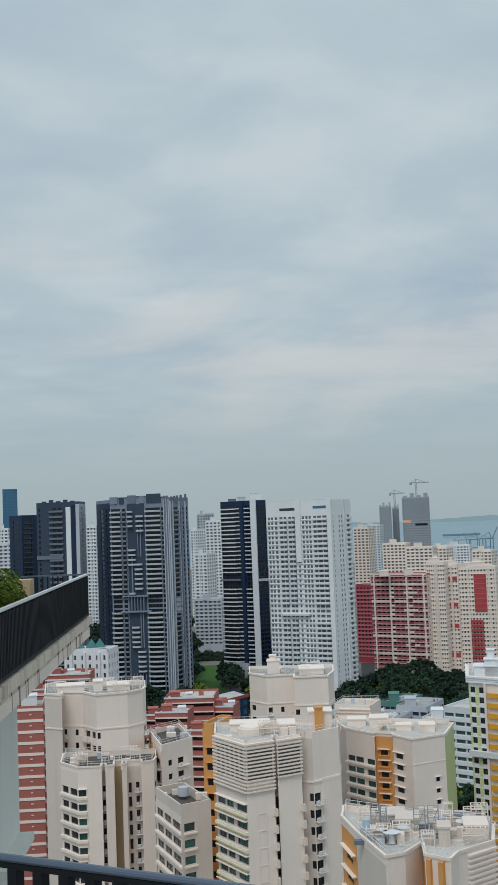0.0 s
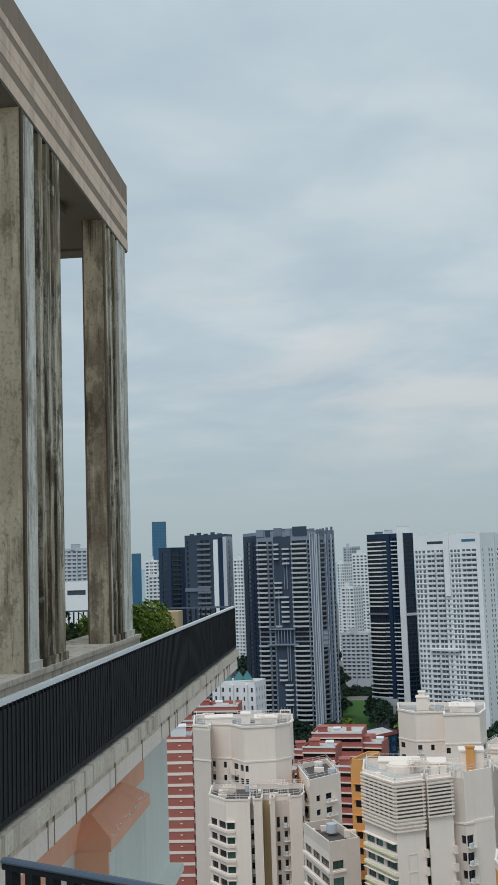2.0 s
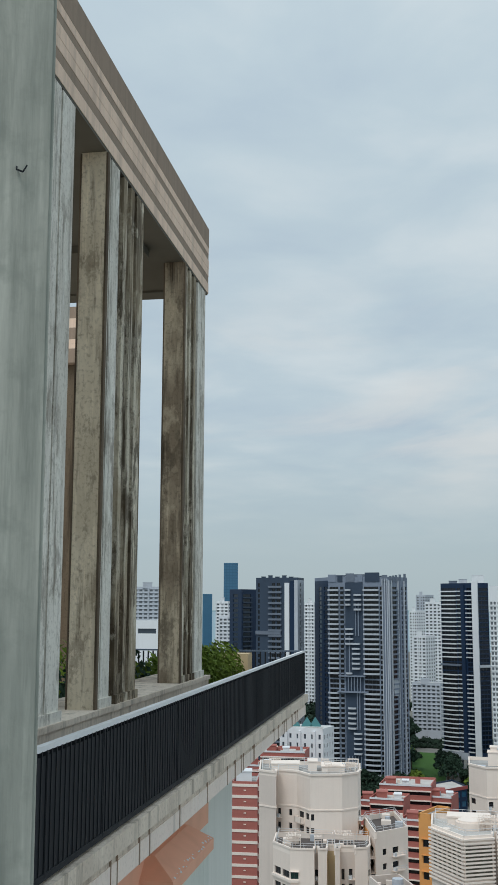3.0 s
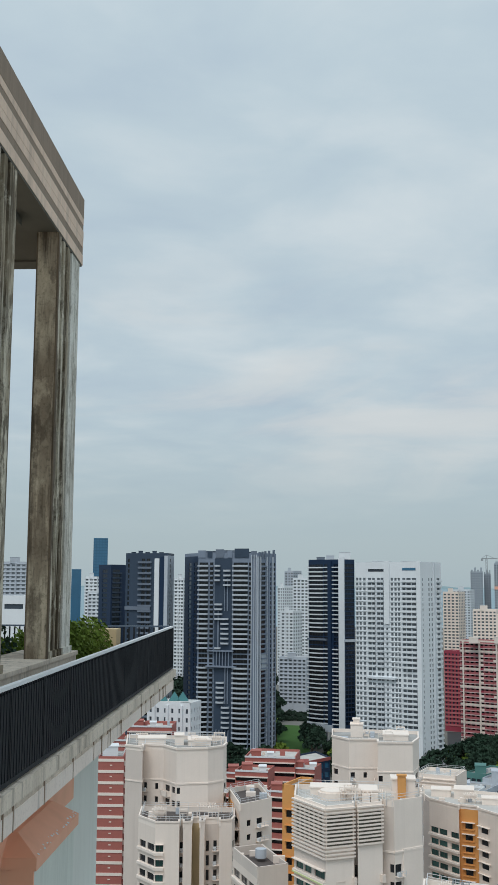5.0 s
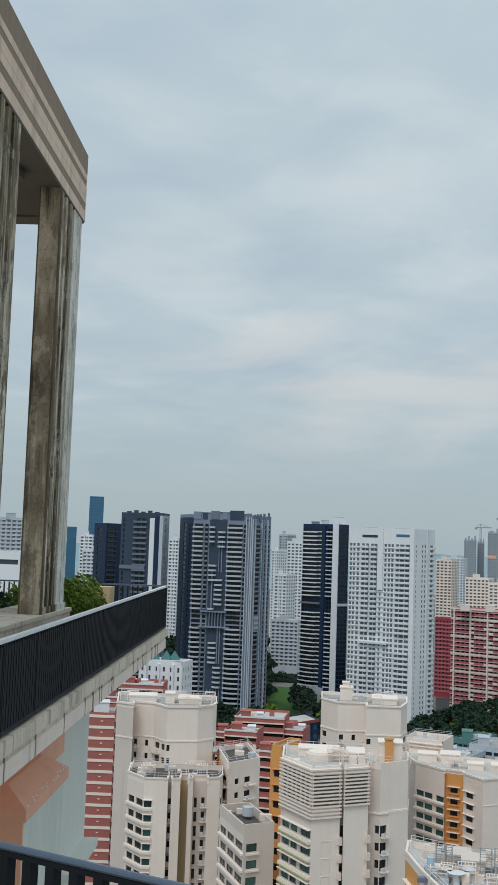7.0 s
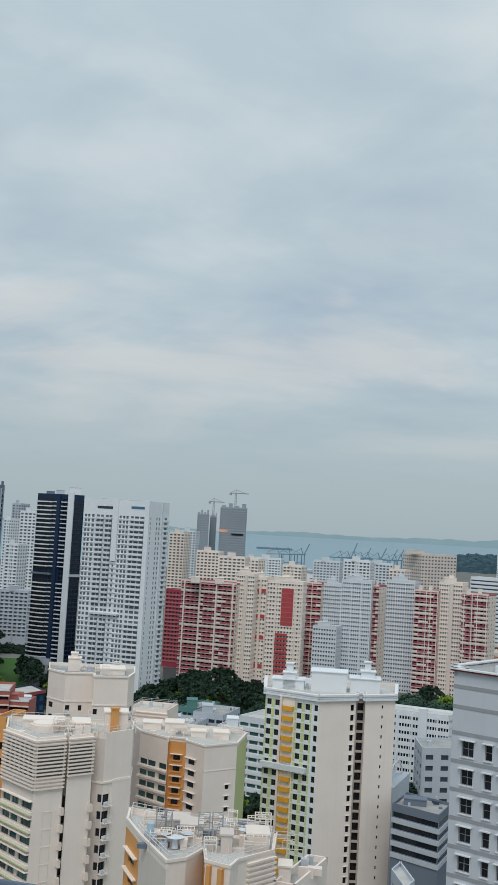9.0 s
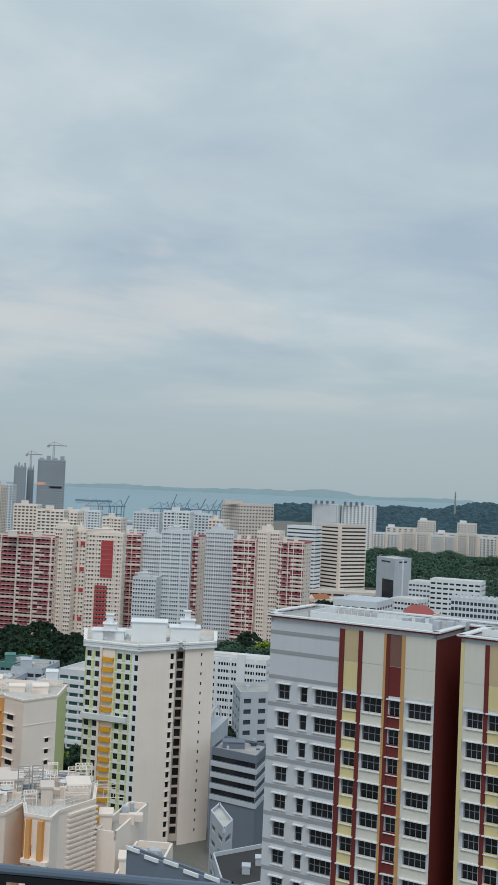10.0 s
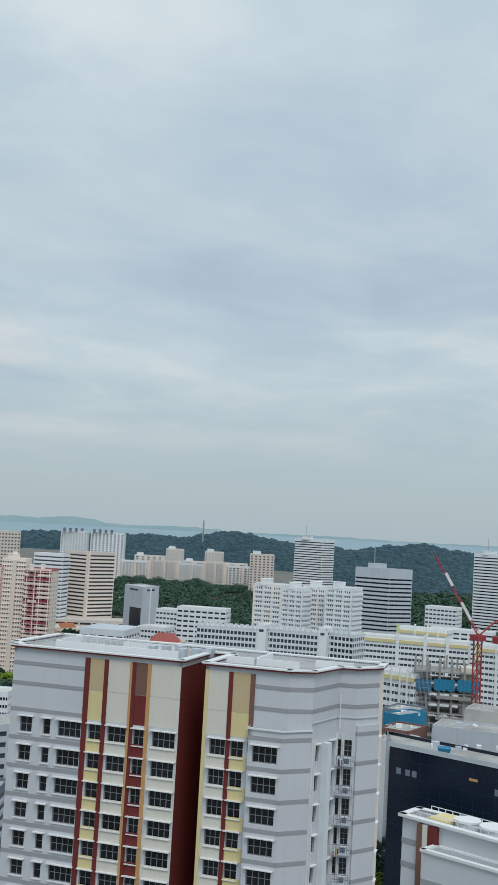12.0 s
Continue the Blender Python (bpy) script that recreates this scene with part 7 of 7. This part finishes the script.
woods("park_woods", "dark park trees by the lawn", 70, 17, -1.3, 0.8, 575, 640, flat(0), 4.0, LEAF, 60)


def far_island():
    """Hazy islands on the horizon, so far that they never shift."""
    # the strip glows by itself, its haze put into the emission colour
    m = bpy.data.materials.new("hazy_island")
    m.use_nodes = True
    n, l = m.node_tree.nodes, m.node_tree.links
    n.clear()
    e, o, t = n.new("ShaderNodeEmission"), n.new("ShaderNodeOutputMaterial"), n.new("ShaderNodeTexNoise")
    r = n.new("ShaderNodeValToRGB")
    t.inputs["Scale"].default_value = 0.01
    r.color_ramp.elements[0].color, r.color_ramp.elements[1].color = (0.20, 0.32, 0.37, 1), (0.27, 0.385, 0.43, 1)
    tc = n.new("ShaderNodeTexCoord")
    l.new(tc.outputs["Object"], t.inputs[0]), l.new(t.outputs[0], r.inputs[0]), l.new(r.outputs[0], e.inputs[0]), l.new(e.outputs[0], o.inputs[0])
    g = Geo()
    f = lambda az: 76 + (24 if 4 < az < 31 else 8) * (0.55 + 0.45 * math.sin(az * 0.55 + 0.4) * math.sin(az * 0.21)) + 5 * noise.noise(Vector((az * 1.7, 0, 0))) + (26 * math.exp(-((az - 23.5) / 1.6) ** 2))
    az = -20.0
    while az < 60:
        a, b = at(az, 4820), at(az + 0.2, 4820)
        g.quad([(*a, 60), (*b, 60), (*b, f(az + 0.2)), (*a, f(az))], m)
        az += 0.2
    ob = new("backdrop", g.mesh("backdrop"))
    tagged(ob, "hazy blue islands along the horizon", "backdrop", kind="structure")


far_island()

mast = thing("hill_mast", "slender lattice mast on the wooded hill", "mast", *at(30.15, 2450), 0, 0)
g_mast = Geo()
for q_x in (-2, 2):
    g_mast.bar((q_x, 0, 55), (q_x * 0.3, 0, 112), 1.2, CRANEGREY)
for q_z in range(58, 104, 6):
    g_mast.bar((-2, 0, q_z), (2, 0, q_z + 6), 0.8, CRANEGREY)
part("lattice", g_mast, mast)


def flat_patch(name, label, category, corners, mat, z=0.05):
    g = Geo()
    g.quad([(*c, z) for c in corners], mat)
    return tagged(new(name, g.mesh(name)), label, category, kind="structure")


flat_patch("lawn", "bright mown lawn between the towers", "lawn", [at(-3.3, 630), at(-1.45, 630), at(-1.4, 775), at(-3.3, 780)], LAWN)
flat_patch("road", "grey asphalt road curving past the white tower", "road", [at(5.6, 500), at(6.4, 500), at(6.6, 760), at(5.6, 760)], ASPHALT)
flat_patch("road", "grey asphalt street among the works buildings", "road", [at(-4, 470), at(14, 440), at(14, 452), at(-4, 482)], ASPHALT)
flat_patch("lawn", "grass verge beside the parking deck", "lawn", [at(16.5, 225), at(21, 215), at(21, 245), at(16.5, 250)], LAWN)
flat_patch("lawn", "grass verge at the foot of the cream towers", "lawn", [at(9.5, 310), at(12, 310), at(12, 380), at(9.5, 380)], LAWN)


def tree_master(name, label, seed, high, spread, leaf):
    """A broad rain tree: tapered trunk, limbs and a crown of many leaf clumps with gaps."""
    rnd = random.Random(seed)
    top = thing(name, label, "tree", 0, 0, -200, 0, "street trees")
    g = Geo()
    g.drum(0, 0, 0, high * 0.45, 0.45, BARK, 0.28, 8)
    for i in range(6):
        a = i * 1.05 + rnd.uniform(-0.3, 0.3)
        g.bar((0, 0, high * 0.38), (math.cos(a) * spread * 0.6, math.sin(a) * spread * 0.6, high * rnd.uniform(0.65, 0.8)), 0.22, BARK)
    part("trunk", g, top)
    g = Geo()
    for i in range(70):
        a, r = rnd.uniform(0, 6.283), spread * math.sqrt(rnd.uniform(0.02, 1))
        zc = high * (0.62 + 0.36 * (1 - (r / spread) ** 2) * rnd.uniform(0.55, 1.0))
        cx_, cy_ = r * math.cos(a), r * math.sin(a)
        for j in range(16):
            d = Vector((rnd.gauss(0, 1), rnd.gauss(0, 1), rnd.gauss(0, 0.7))).normalized()
            c = Vector((cx_, cy_, zc)) + d * rnd.uniform(0.4, 1.25)
            s1 = d.orthogonal().normalized() * rnd.uniform(0.3, 0.65)
            s2 = d.cross(s1).normalized() * rnd.uniform(0.25, 0.55)
            tilt = Vector((rnd.uniform(-.3, .3), rnd.uniform(-.3, .3), rnd.uniform(-.2, .2)))
            g.quad([c - s1 - s2, c + s1 - s2 + tilt, c + s1 + s2, c - s1 + s2 - tilt], leaf)
    part("crown", g, top)
    return top


def plant_trees():
    masters = [tree_master("rain_tree", "broad dark green street tree", s, h, w, m) for s, h, w, m in ((1, 13, 6.0, LEAF), (2, 16, 7.5, LEAF), (3, 10, 4.5, LEAF), (4, 12, 5.5, LEAF_LIGHT))]
    rnd = random.Random(77)
    zones = [(-8.6, -6.0, 520, 575, 10), (-6.0, -3.1, 480, 600, 20), (-3.1, -1.2, 500, 560, 8), (-1.3, 1.0, 560, 640, 8), (-3.6, -3.05, 600, 780, 8), (-3.5, -3.0, 785, 850, 5), (-1.45, -1.0, 640, 720, 8), (4.2, 10.5, 530, 640, 34), (6.5, 9.0, 590, 665, 14), (10.5, 22, 500, 640, 40),
             (9.3, 11.2, 305, 375, 12), (16.3, 21, 222, 248, 14), (16.8, 20.4, 350, 405, 16), (-3.6, -2.4, 240, 300, 8), (-12.2, -11.6, 250, 275, 3), (23, 27, 640, 720, 22), (28, 33, 600, 720, 30), (39, 41.2, 300, 325, 6), (44, 47, 330, 340, 8), (42, 46.5, 640, 760, 24), (-4.6, -3.0, 330, 480, 14), (21, 25, 780, 860, 16)]
    used = set()
    for az0, az1, d0, d1, n in zones:
        for i in range(n):
            az, d = rnd.uniform(az0, az1), rnd.uniform(d0, d1)
            j = rnd.choice((0, 1, 1, 2, 0, 3))
            m = pose(*at(az, d), -0.1, 0, 0, rnd.uniform(0, 360))
            if j not in used:
                masters[j].matrix_basis = m
                used.add(j)
            else:
                copy_thing(masters[j], m)


plant_trees()


def shop_houses():
    """Low tiled terrace houses beyond the nearest block."""
    rnd = random.Random(5)
    for i in range(34):
        az, d = rnd.uniform(22.2, 29.5), rnd.uniform(800, 910)
        top = thing("terrace_house", "low cream terrace house under a terracotta gable roof", "house", *at(az, d), 0, rnd.choice((10, -80, -30)) + rnd.uniform(-6, 6), "terrace houses")
        w, dp, h = rnd.uniform(10, 16), 9, rnd.uniform(9, 12)
        g = Geo()
        g.box(-w / 2, -dp / 2, 0, w / 2, dp / 2, h, CREAM_L)
        part("wall", g, top)
        g = Geo()
        g.quad([(-w / 2 - 0.5, -dp / 2 - 0.5, h), (w / 2 + 0.5, -dp / 2 - 0.5, h), (w / 2, 0, h + 3.5), (-w / 2, 0, h + 3.5)], TERRA)
        g.quad([(w / 2 + 0.5, dp / 2 + 0.5, h), (-w / 2 - 0.5, dp / 2 + 0.5, h), (-w / 2, 0, h + 3.5), (w / 2, 0, h + 3.5)], TERRA)
        g.quad([(w / 2 + 0.5, -dp / 2 - 0.5, h), (w / 2 + 0.5, dp / 2 + 0.5, h), (w / 2, 0, h + 3.5)], CREAM_L)
        g.quad([(-w / 2 - 0.5, dp / 2 + 0.5, h), (-w / 2 - 0.5, -dp / 2 - 0.5, h), (-w / 2, 0, h + 3.5)], CREAM_L)
        part("roof", g, top, "terracotta gable roof")
        for s in (-0.25, 0.25):
            g = Geo()
            g.box(w * s - 1, -dp / 2 - 0.08, 2.5, w * s + 1, -dp / 2, 4.2, GLASS_DARK)
            part("window", g, top)
    k = plain_block("grey_shed_hall", "long pale hall with a flat grey roof", slab_plan(at(24.0, 600), at(26.3, 592), 30), 41, COOLWHITE, 2, 5, 5, 0.7, 1.5, 3, roof=LIGHTGREY)
    k.finish()
    k = plain_block("red_roof_school", "low hall under a bright red roof", slab_plan(at(27.7, 622), at(29.2, 618), 18), 33, CREAM_L, 2, 4, 6, 0.5, roof=REDROOF)
    w = k.width(0)
    g = Geo()
    g.quad([(-0.5, -0.8, 32.5), (w + 0.5, -0.8, 32.5), (w - 4, 9, 37), (4, 9, 37)], REDROOF), g.quad([(w + 0.5, 19, 32.5), (-0.5, 19, 32.5), (4, 9, 37), (w - 4, 9, 37)], REDROOF)
    g.quad([(w + 0.5, -0.8, 32.5), (w + 0.5, 19, 32.5), (w - 4, 9, 37)], REDROOF), g.quad([(-0.5, 19, 32.5), (-0.5, -0.8, 32.5), (4, 9, 37)], REDROOF)
    part("hipped_roof", g, k.top, "bright red hipped roof")
    k.finish()
    for az0, az1, d in ((24.5, 29.5, 500), (27.0, 31.5, 470)):
        k = plain_block("long_grey_roof", "long low block with a grey ribbed roof", slab_plan(at(az0, d), at(az1, d - 4), 14), 44, COOLWHITE, 12, 2.8, 20, 0.6, roof=LIGHTGREY)
        w = k.width(0)
        for i in range(int(w / 3)):
            k.strip(0, (i + 0.2) * 3 / w, (i + 0.7) * 3 / w, 43.2, 45, COOLWHITE, 0.2, "roof_screen")
        k.finish()


shop_houses()

# ---- the neighbouring roof terrace ----
# Its frame: x is minus the distance in from the viewer's line, y along the terrace, z from the viewer's height.
def terrace_block():
    top = thing("roof_terrace_building", "concrete apartment tower with a colonnaded planted roof terrace", "apartment tower", 0, 0, EYE, 2.3)

    def slab(name, l0, l1, s0, s1, z0, z1, m, label=""):
        g = Geo()
        g.box(-l1, s0, z0, -l0, s1, z1, m)
        return part(name, g, top, label)

    slab("wall", 4.02, 60, -25, 22.7, -100, -2.44, PALECON, "pale grey painted end wall")
    slab("salmon_wall", 3.98, 4.02, -25, 20.0, -3.9, -2.44, SALMON, "salmon painted upper wall")
    # bays under a hipped salmon hood, each with a salmon return wall
    for s0, s1 in ((15.15, 18.05), (9.2, 12.1)):
        slab("bay", 3.56, 4.02, s0 + 0.06, s1 - 0.06, -100, -3.92, PALEGREEN, "pale green painted bay")
        slab("bay_return", 3.54, 4.02, s0, s0 + 0.06, -100, -3.92, SALMON, "salmon return wall of the bay")
        g = Geo()
        lo, hi = ((-3.5, s0, -3.76), (-3.5, s1, -3.76), (-4.02, s1, -3.76), (-4.02, s0, -3.76)), ((-3.86, s0 + 0.36, -3.5), (-3.86, s1 - 0.36, -3.5), (-4.02, s1 - 0.36, -3.48), (-4.02, s0 + 0.36, -3.48))
        foot = [(x, y, -3.93) for x, y, z in lo]
        for p, q in ((foot, lo), (lo, hi)):
            for a in range(4):
                b = (a + 1) % 4
                g.quad([p[a], p[b], q[b], q[a]], SALMON)
        g.quad(hi, SALMON), g.quad(foot[::-1], SALMON)
        part("sloped_hood", g, top, "chipped salmon hipped hood")
        rnd = random.Random(int(s0))
        for i in range(26):
            y = rnd.uniform(s0 + 0.1, s1 - 0.1)
            x = -3.5 - abs(rnd.gauss(0, 0.035))
            z = -3.76 + (-3.5 - x) * 0.72
            g = Geo()
            a, b = rnd.uniform(0.01, 0.03), rnd.uniform(0.02, 0.09)
            g.quad([(x + 0.002, y, z + 0.003), (x + 0.002, y + b, z + 0.003), (x - a, y + b * 0.8, z + 0.003 + a * 0.72), (x - a, y + b * 0.1, z + 0.003 + a * 0.72)], WHITE)
            part("paint_chip", g, top)
    slab("sill", 3.72, 4.02, 20.1, 22.65, -6.25, -6.1, PALECON, "pale sill at the foot of the end wall")
    slab("terrace_slab", 2.74, 60, -25, 24.9, -2.42, -2.02, SLABEDGE, "rain-streaked concrete slab edge")
    slab("slab_kerb", 2.68, 2.92, -25, 24.95, -2.14, -1.98, SLABEDGE, "thin projecting kerb, chipped and stained")
    slab("slab_lip", 2.73, 2.76, -25, 24.92, -2.425, -2.23, PALELIP, "paler lower lip of the slab")
    # drip marks stand proud as thin cement runs
    rnd = random.Random(4)
    for i in range(24):
        s = rnd.uniform(6.5, 24.5)
        slab("cement_run", 2.722, 2.74, s, s + rnd.uniform(0.006, 0.02), -2.43, -2.13, BANDDARK)
    # roof edge: stepped bands
    z = 5.2
    for hgt, out_by, m in ((0.17, 0.0, BANDLIGHT), (0.13, -0.004, BANDDARK), (0.13, 0.0, BANDLIGHT), (0.15, 0.003, BANDLIGHT), (0.11, -0.004, BANDDARK), (0.11, 0.0, BANDLIGHT), (0.33, 0.003, BANDDARK)):
        slab("fascia_band", 3.5 - out_by, 7.5, -25, 17.2, z, z + hgt, m)
        z += hgt
    # soffit and beams are coloured dark for the shade under the roof
    slab("soffit", 3.8, 7.45, -25, 16.9, 5.165, 5.197, SHADECON, "soffit coloured dark for the shade under the roof")
    slab("edge_beam", 3.505, 3.86, -25, 17.15, 5.163, 5.198, SHADECON)
    slab("end_beam", 3.8, 7.5, 16.75, 17.15, 5.13, 5.163, SHADECON)
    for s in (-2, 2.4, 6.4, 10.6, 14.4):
        slab("cross_beam", 3.9, 7.4, s, s + 0.35, 5.05, 5.163, SHADECON)
    # blade columns: a dark core with upright fins, some limewashed, some blackened
    flat_first = ((0.03, 0.06, WHITECON), (0.09, 0.30, WHITECON), (0.42, 0.52, CONCRETE), (0.63, 0.72, CONCRETE), (0.80, 1.0, CONCRETE))
    flat_last = ((0.05, 0.13, CONCRETE), (0.22, 0.31, CONCRETE), (0.42, 0.53, CONCRETE), (0.62, 0.80, WHITECON), (0.82, 1.0, WHITECON))
    for s0, s1, fins, face in ((15.4, 16.95, flat_last, DARKTAN), (11.35, 12.95, flat_first, CONTAN), (8.0, 10.15, flat_last, CONTAN), (3.5, 5.3, flat_first, CONTAN), (-1, 1, flat_first, CONTAN)):
        w = s1 - s0
        core = slab("column", 3.66, 3.78, s0, s1, -1.12, 5.16, DARKCON, "stained concrete blade column")
        for a, b, m in fins:
            g = Geo()
            g.box(-3.68, s0 + a * w, -1.06, -3.5, s0 + b * w, 5.15, m)
            part("fin", g, core, "pale limewashed fin" if m is WHITECON else "")
            g = Geo()
            g.box(-3.6, s0 + a * w - 0.02, -1.12, -3.47, s0 + b * w + 0.02, -1.0, m)
            part("fin_foot", g, core)
        slab("arris", 3.482, 3.505, s0 - 0.065, s0 + 0.02, -1.12, 5.15, DARKCON, "blackened column edge")
        slab("arris", 3.795, 3.815, s0 - 0.065, s0 + 0.02, -1.12, 5.15, DARKCON, "blackened column edge")
        slab("column_face", 3.5, 3.80, s0 - 0.06, s0 + 0.03, -1.12, 5.16, face, "tan stained end face of a column")
    slab("kerb", 3.46, 4.3, -25, 17.3, -2.02, -1.12, SLABEDGE, "long concrete kerb under the columns")
    slab("kerb_cap", 3.44, 4.34, -25, 17.34, -1.16, -1.10, SLABEDGE)
    # rear colonnade and lift house glimpsed between the columns
    for k, (z0, z1, m) in enumerate(((5.0, 5.3, BANDDARK), (5.3, 5.5, BANDLIGHT), (5.5, 5.75, BANDDARK), (5.75, 5.95, BANDLIGHT), (5.95, 6.2, BANDDARK))):
        slab("rear_fascia_band", 7.0 + 0.03 * (k % 2), 14, 21, 24, z0, z1, m)
    slab("rear_wall", 7.1, 7.5, 21.2, 23.5, -2.02, 5.0, DARKCON)
    # guard railing: pale top rail on dark flat bars set edge-on
    rail = part("handrail", railing_rail(2.735, 2.795, -20, 24.85, -1.045), top, "pale steel handrail")
    slab("bottom_rail", 2.73, 2.79, -20, 24.85, -1.95, -1.9, BLACKSTEEL)
    g = Geo()
    g.box(-2.80, 0, -1.93, -2.731, 0.02, -1.04, BLACKSTEEL)
    me = g.mesh("baluster")
    for i in range(172):
        part("baluster", me, top, at=pose(0, 6.2 + i * 0.108, 0))
    g = Geo()
    g.box(-2.80, 0, -1.93, -2.728, 0.03, -1.05, BLACKSTEEL)
    me = g.mesh("railing_post")
    for i in range(14):
        part("railing_post", me, top, at=pose(0, 6.3 + i * 1.42, 0))
    slab("dark_mesh_panel", 2.738, 2.746, 5.0, 24.8, -1.9, -1.08, BLACKSTEEL, "dark mesh infill")
    slab("end_handrail", 2.74, 12, 24.79, 24.84, -1.035, -1.0, RAILSTEEL)
    g = Geo()
    g.box(0, 24.8, -1.93, 0.03, 24.83, -1.04, BLACKSTEEL)
    me = g.mesh("end_baluster")
    for i in range(80):
        part("end_baluster", me, top, at=pose(-2.85 - i * 0.115, 0, 0))
    # bent pipe handrail by the steps
    g = Geo()
    for a, b in (((-3.75, 9.8, -1.12), (-3.75, 9.8, -0.75)), ((-3.75, 9.8, -0.75), (-3.85, 10.0, -0.66)), ((-3.85, 10.0, -0.66), (-4.6, 10.4, -0.45))):
        g.bar(a, b, 0.05, BLACKSTEEL)
    part("pipe_handrail", g, top, "bent dark pipe handrail")
    return top


def railing_rail(l0, l1, s0, s1, z):
    g = Geo()
    g.box(-l1, s0, z, -l0, s1, z + 0.04, PALESTEEL)
    return g


terrace_block()


def hedge(label, s0, s1, l0, l1, z0, z1, n, seed, leaf):
    """A clipped loose hedge of many small leaves on thin stems."""
    rnd = random.Random(seed)
    top = thing("terrace_shrub", label, "shrub", 0, 0, EYE, 2.3, "terrace shrubs")
    g = Geo()
    for i in range(12):
        x, y = -rnd.uniform(l0, l1), rnd.uniform(s0, s1)
        g.bar((x, y, z0), (x + rnd.uniform(-0.2, 0.2), y + rnd.uniform(-0.2, 0.2), z1 - 0.15), 0.03, BARK)
    part("stems", g, top)
    g = Geo()
    for i in range(n):
        bl, bs = rnd.uniform(l0, l1), rnd.uniform(s0, s1)
        hi = z1 + 0.18 * math.sin(bs * 3.1) + 0.12 * math.sin(bl * 4.7)
        c = Vector((-bl, bs, rnd.uniform(z0 + 0.1, hi)))
        d = Vector((rnd.gauss(0, 1), rnd.gauss(0, 1), rnd.gauss(0, 1) + 0.5)).normalized()
        a = d.orthogonal().normalized() * rnd.uniform(0.02, 0.045)
        b = d.cross(a).normalized() * rnd.uniform(0.04, 0.085)
        g.quad([c - b, c + a * 0.9, c + b, c - a * 0.9], leaf)
    part("leaves", g, top)


hedge("bushy yellow-green shrub on the roof terrace", 17.6, 23.8, 3.95, 5.3, -2.02, -1.02, 12000, 5, LEAF_LIGHT)
hedge("dark green shrub behind the columns", 13.6, 17.4, 4.4, 5.6, -2.02, -0.95, 2200, 6, LEAF)
hedge("yellow-green shrub behind the columns", 15.5, 18.5, 5.0, 6.2, -2.02, -0.75, 1500, 7, LEAF_LIGHT)
sand_bin = thing("yellow_planter", "pale ochre planter box at the terrace end", "planter", 0, 0, EYE, 2.3)
g_bin = Geo()
g_bin.box(-4.7, 23.9, -2.02, -3.9, 24.5, -1.05, BEIGE)
part("box", g_bin, sand_bin)


def near_column():
    top = thing("concrete_pier", "grey painted concrete pier beside the viewing deck", "pier", -1.578, 3.838, EYE, 23)
    top.matrix_basis = pose(-1.578, 3.838, EYE, 0, -0.3, 23)
    g = Geo()
    g.box(-1.8, 0, -2.2, -0.012, 0.35, 9, SMOOTHCON)
    g.box(-1.8, 0.012, -2.2, 0, 0.338, 9, SMOOTHCON)
    part("shaft", g, top)
    g = Geo()
    for a, b in (((-0.14, 0, 1.72), (-0.14, -0.02, 1.70)), ((-0.14, -0.02, 1.70), (-0.115, -0.025, 1.69)), ((-0.115, -0.025, 1.69), (-0.10, -0.02, 1.72))):
        g.bar(a, b, 0.006, BLACKSTEEL)
    part("wire_hook", g, top, "small bent wire hook")


near_column()


def deck_rail():
    a, b = Vector((-1.11, 3.57, -1.0)), Vector((0.93, 2.56, -1.0))
    d = (b - a).normalized()
    top = thing("deck_railing", "grey-blue flat handrail on close black steel balusters", "railing", a.x, a.y, EYE - 1.0, math.degrees(math.atan2(d.y, d.x)))
    g = Geo()
    n = 10
    ring = [(0.026 + 0.018 * math.cos(6.28319 * j / n), -0.012 + 0.012 * math.sin(6.28319 * j / n)) for j in range(n)]
    for (y0, z0), (y1, z1) in zip(ring, ring[1:] + ring[:1]):
        g.quad([(-0.35, y0, z0), (9, y0, z0), (9, y1, z1), (-0.35, y1, z1)], RAILSTEEL)
    rail = part("handrail", g, top, "grey-blue painted handrail")
    rail.data.shade_smooth()
    # black strip drawn for the shade on the rail's underside
    g = Geo()
    g.box(-0.35, 0.014, -0.04, 9, 0.038, -0.022, BLACKSTEEL)
    part("rail_channel", g, top, "black strip for the shade under the handrail")
    g = Geo()
    g.box(0, 0.012, -1.08, 0.034, 0.052, -0.04, BLACKSTEEL)
    me = g.mesh("baluster")
    for i in range(95):
        part("baluster", me, top, at=pose(-0.33 + i * 0.097, 0, 0))
    deck = thing("viewing_deck", "concrete deck under the railing", "deck", 0, 0, EYE - 2.3, math.degrees(math.atan2(d.y, d.x)), kind="structure")
    g = Geo()
    g.box(-0.7, -8, -0.3, 10, 0.15, 0.2, SMOOTHCON)
    part("slab", g, deck)


deck_rail()
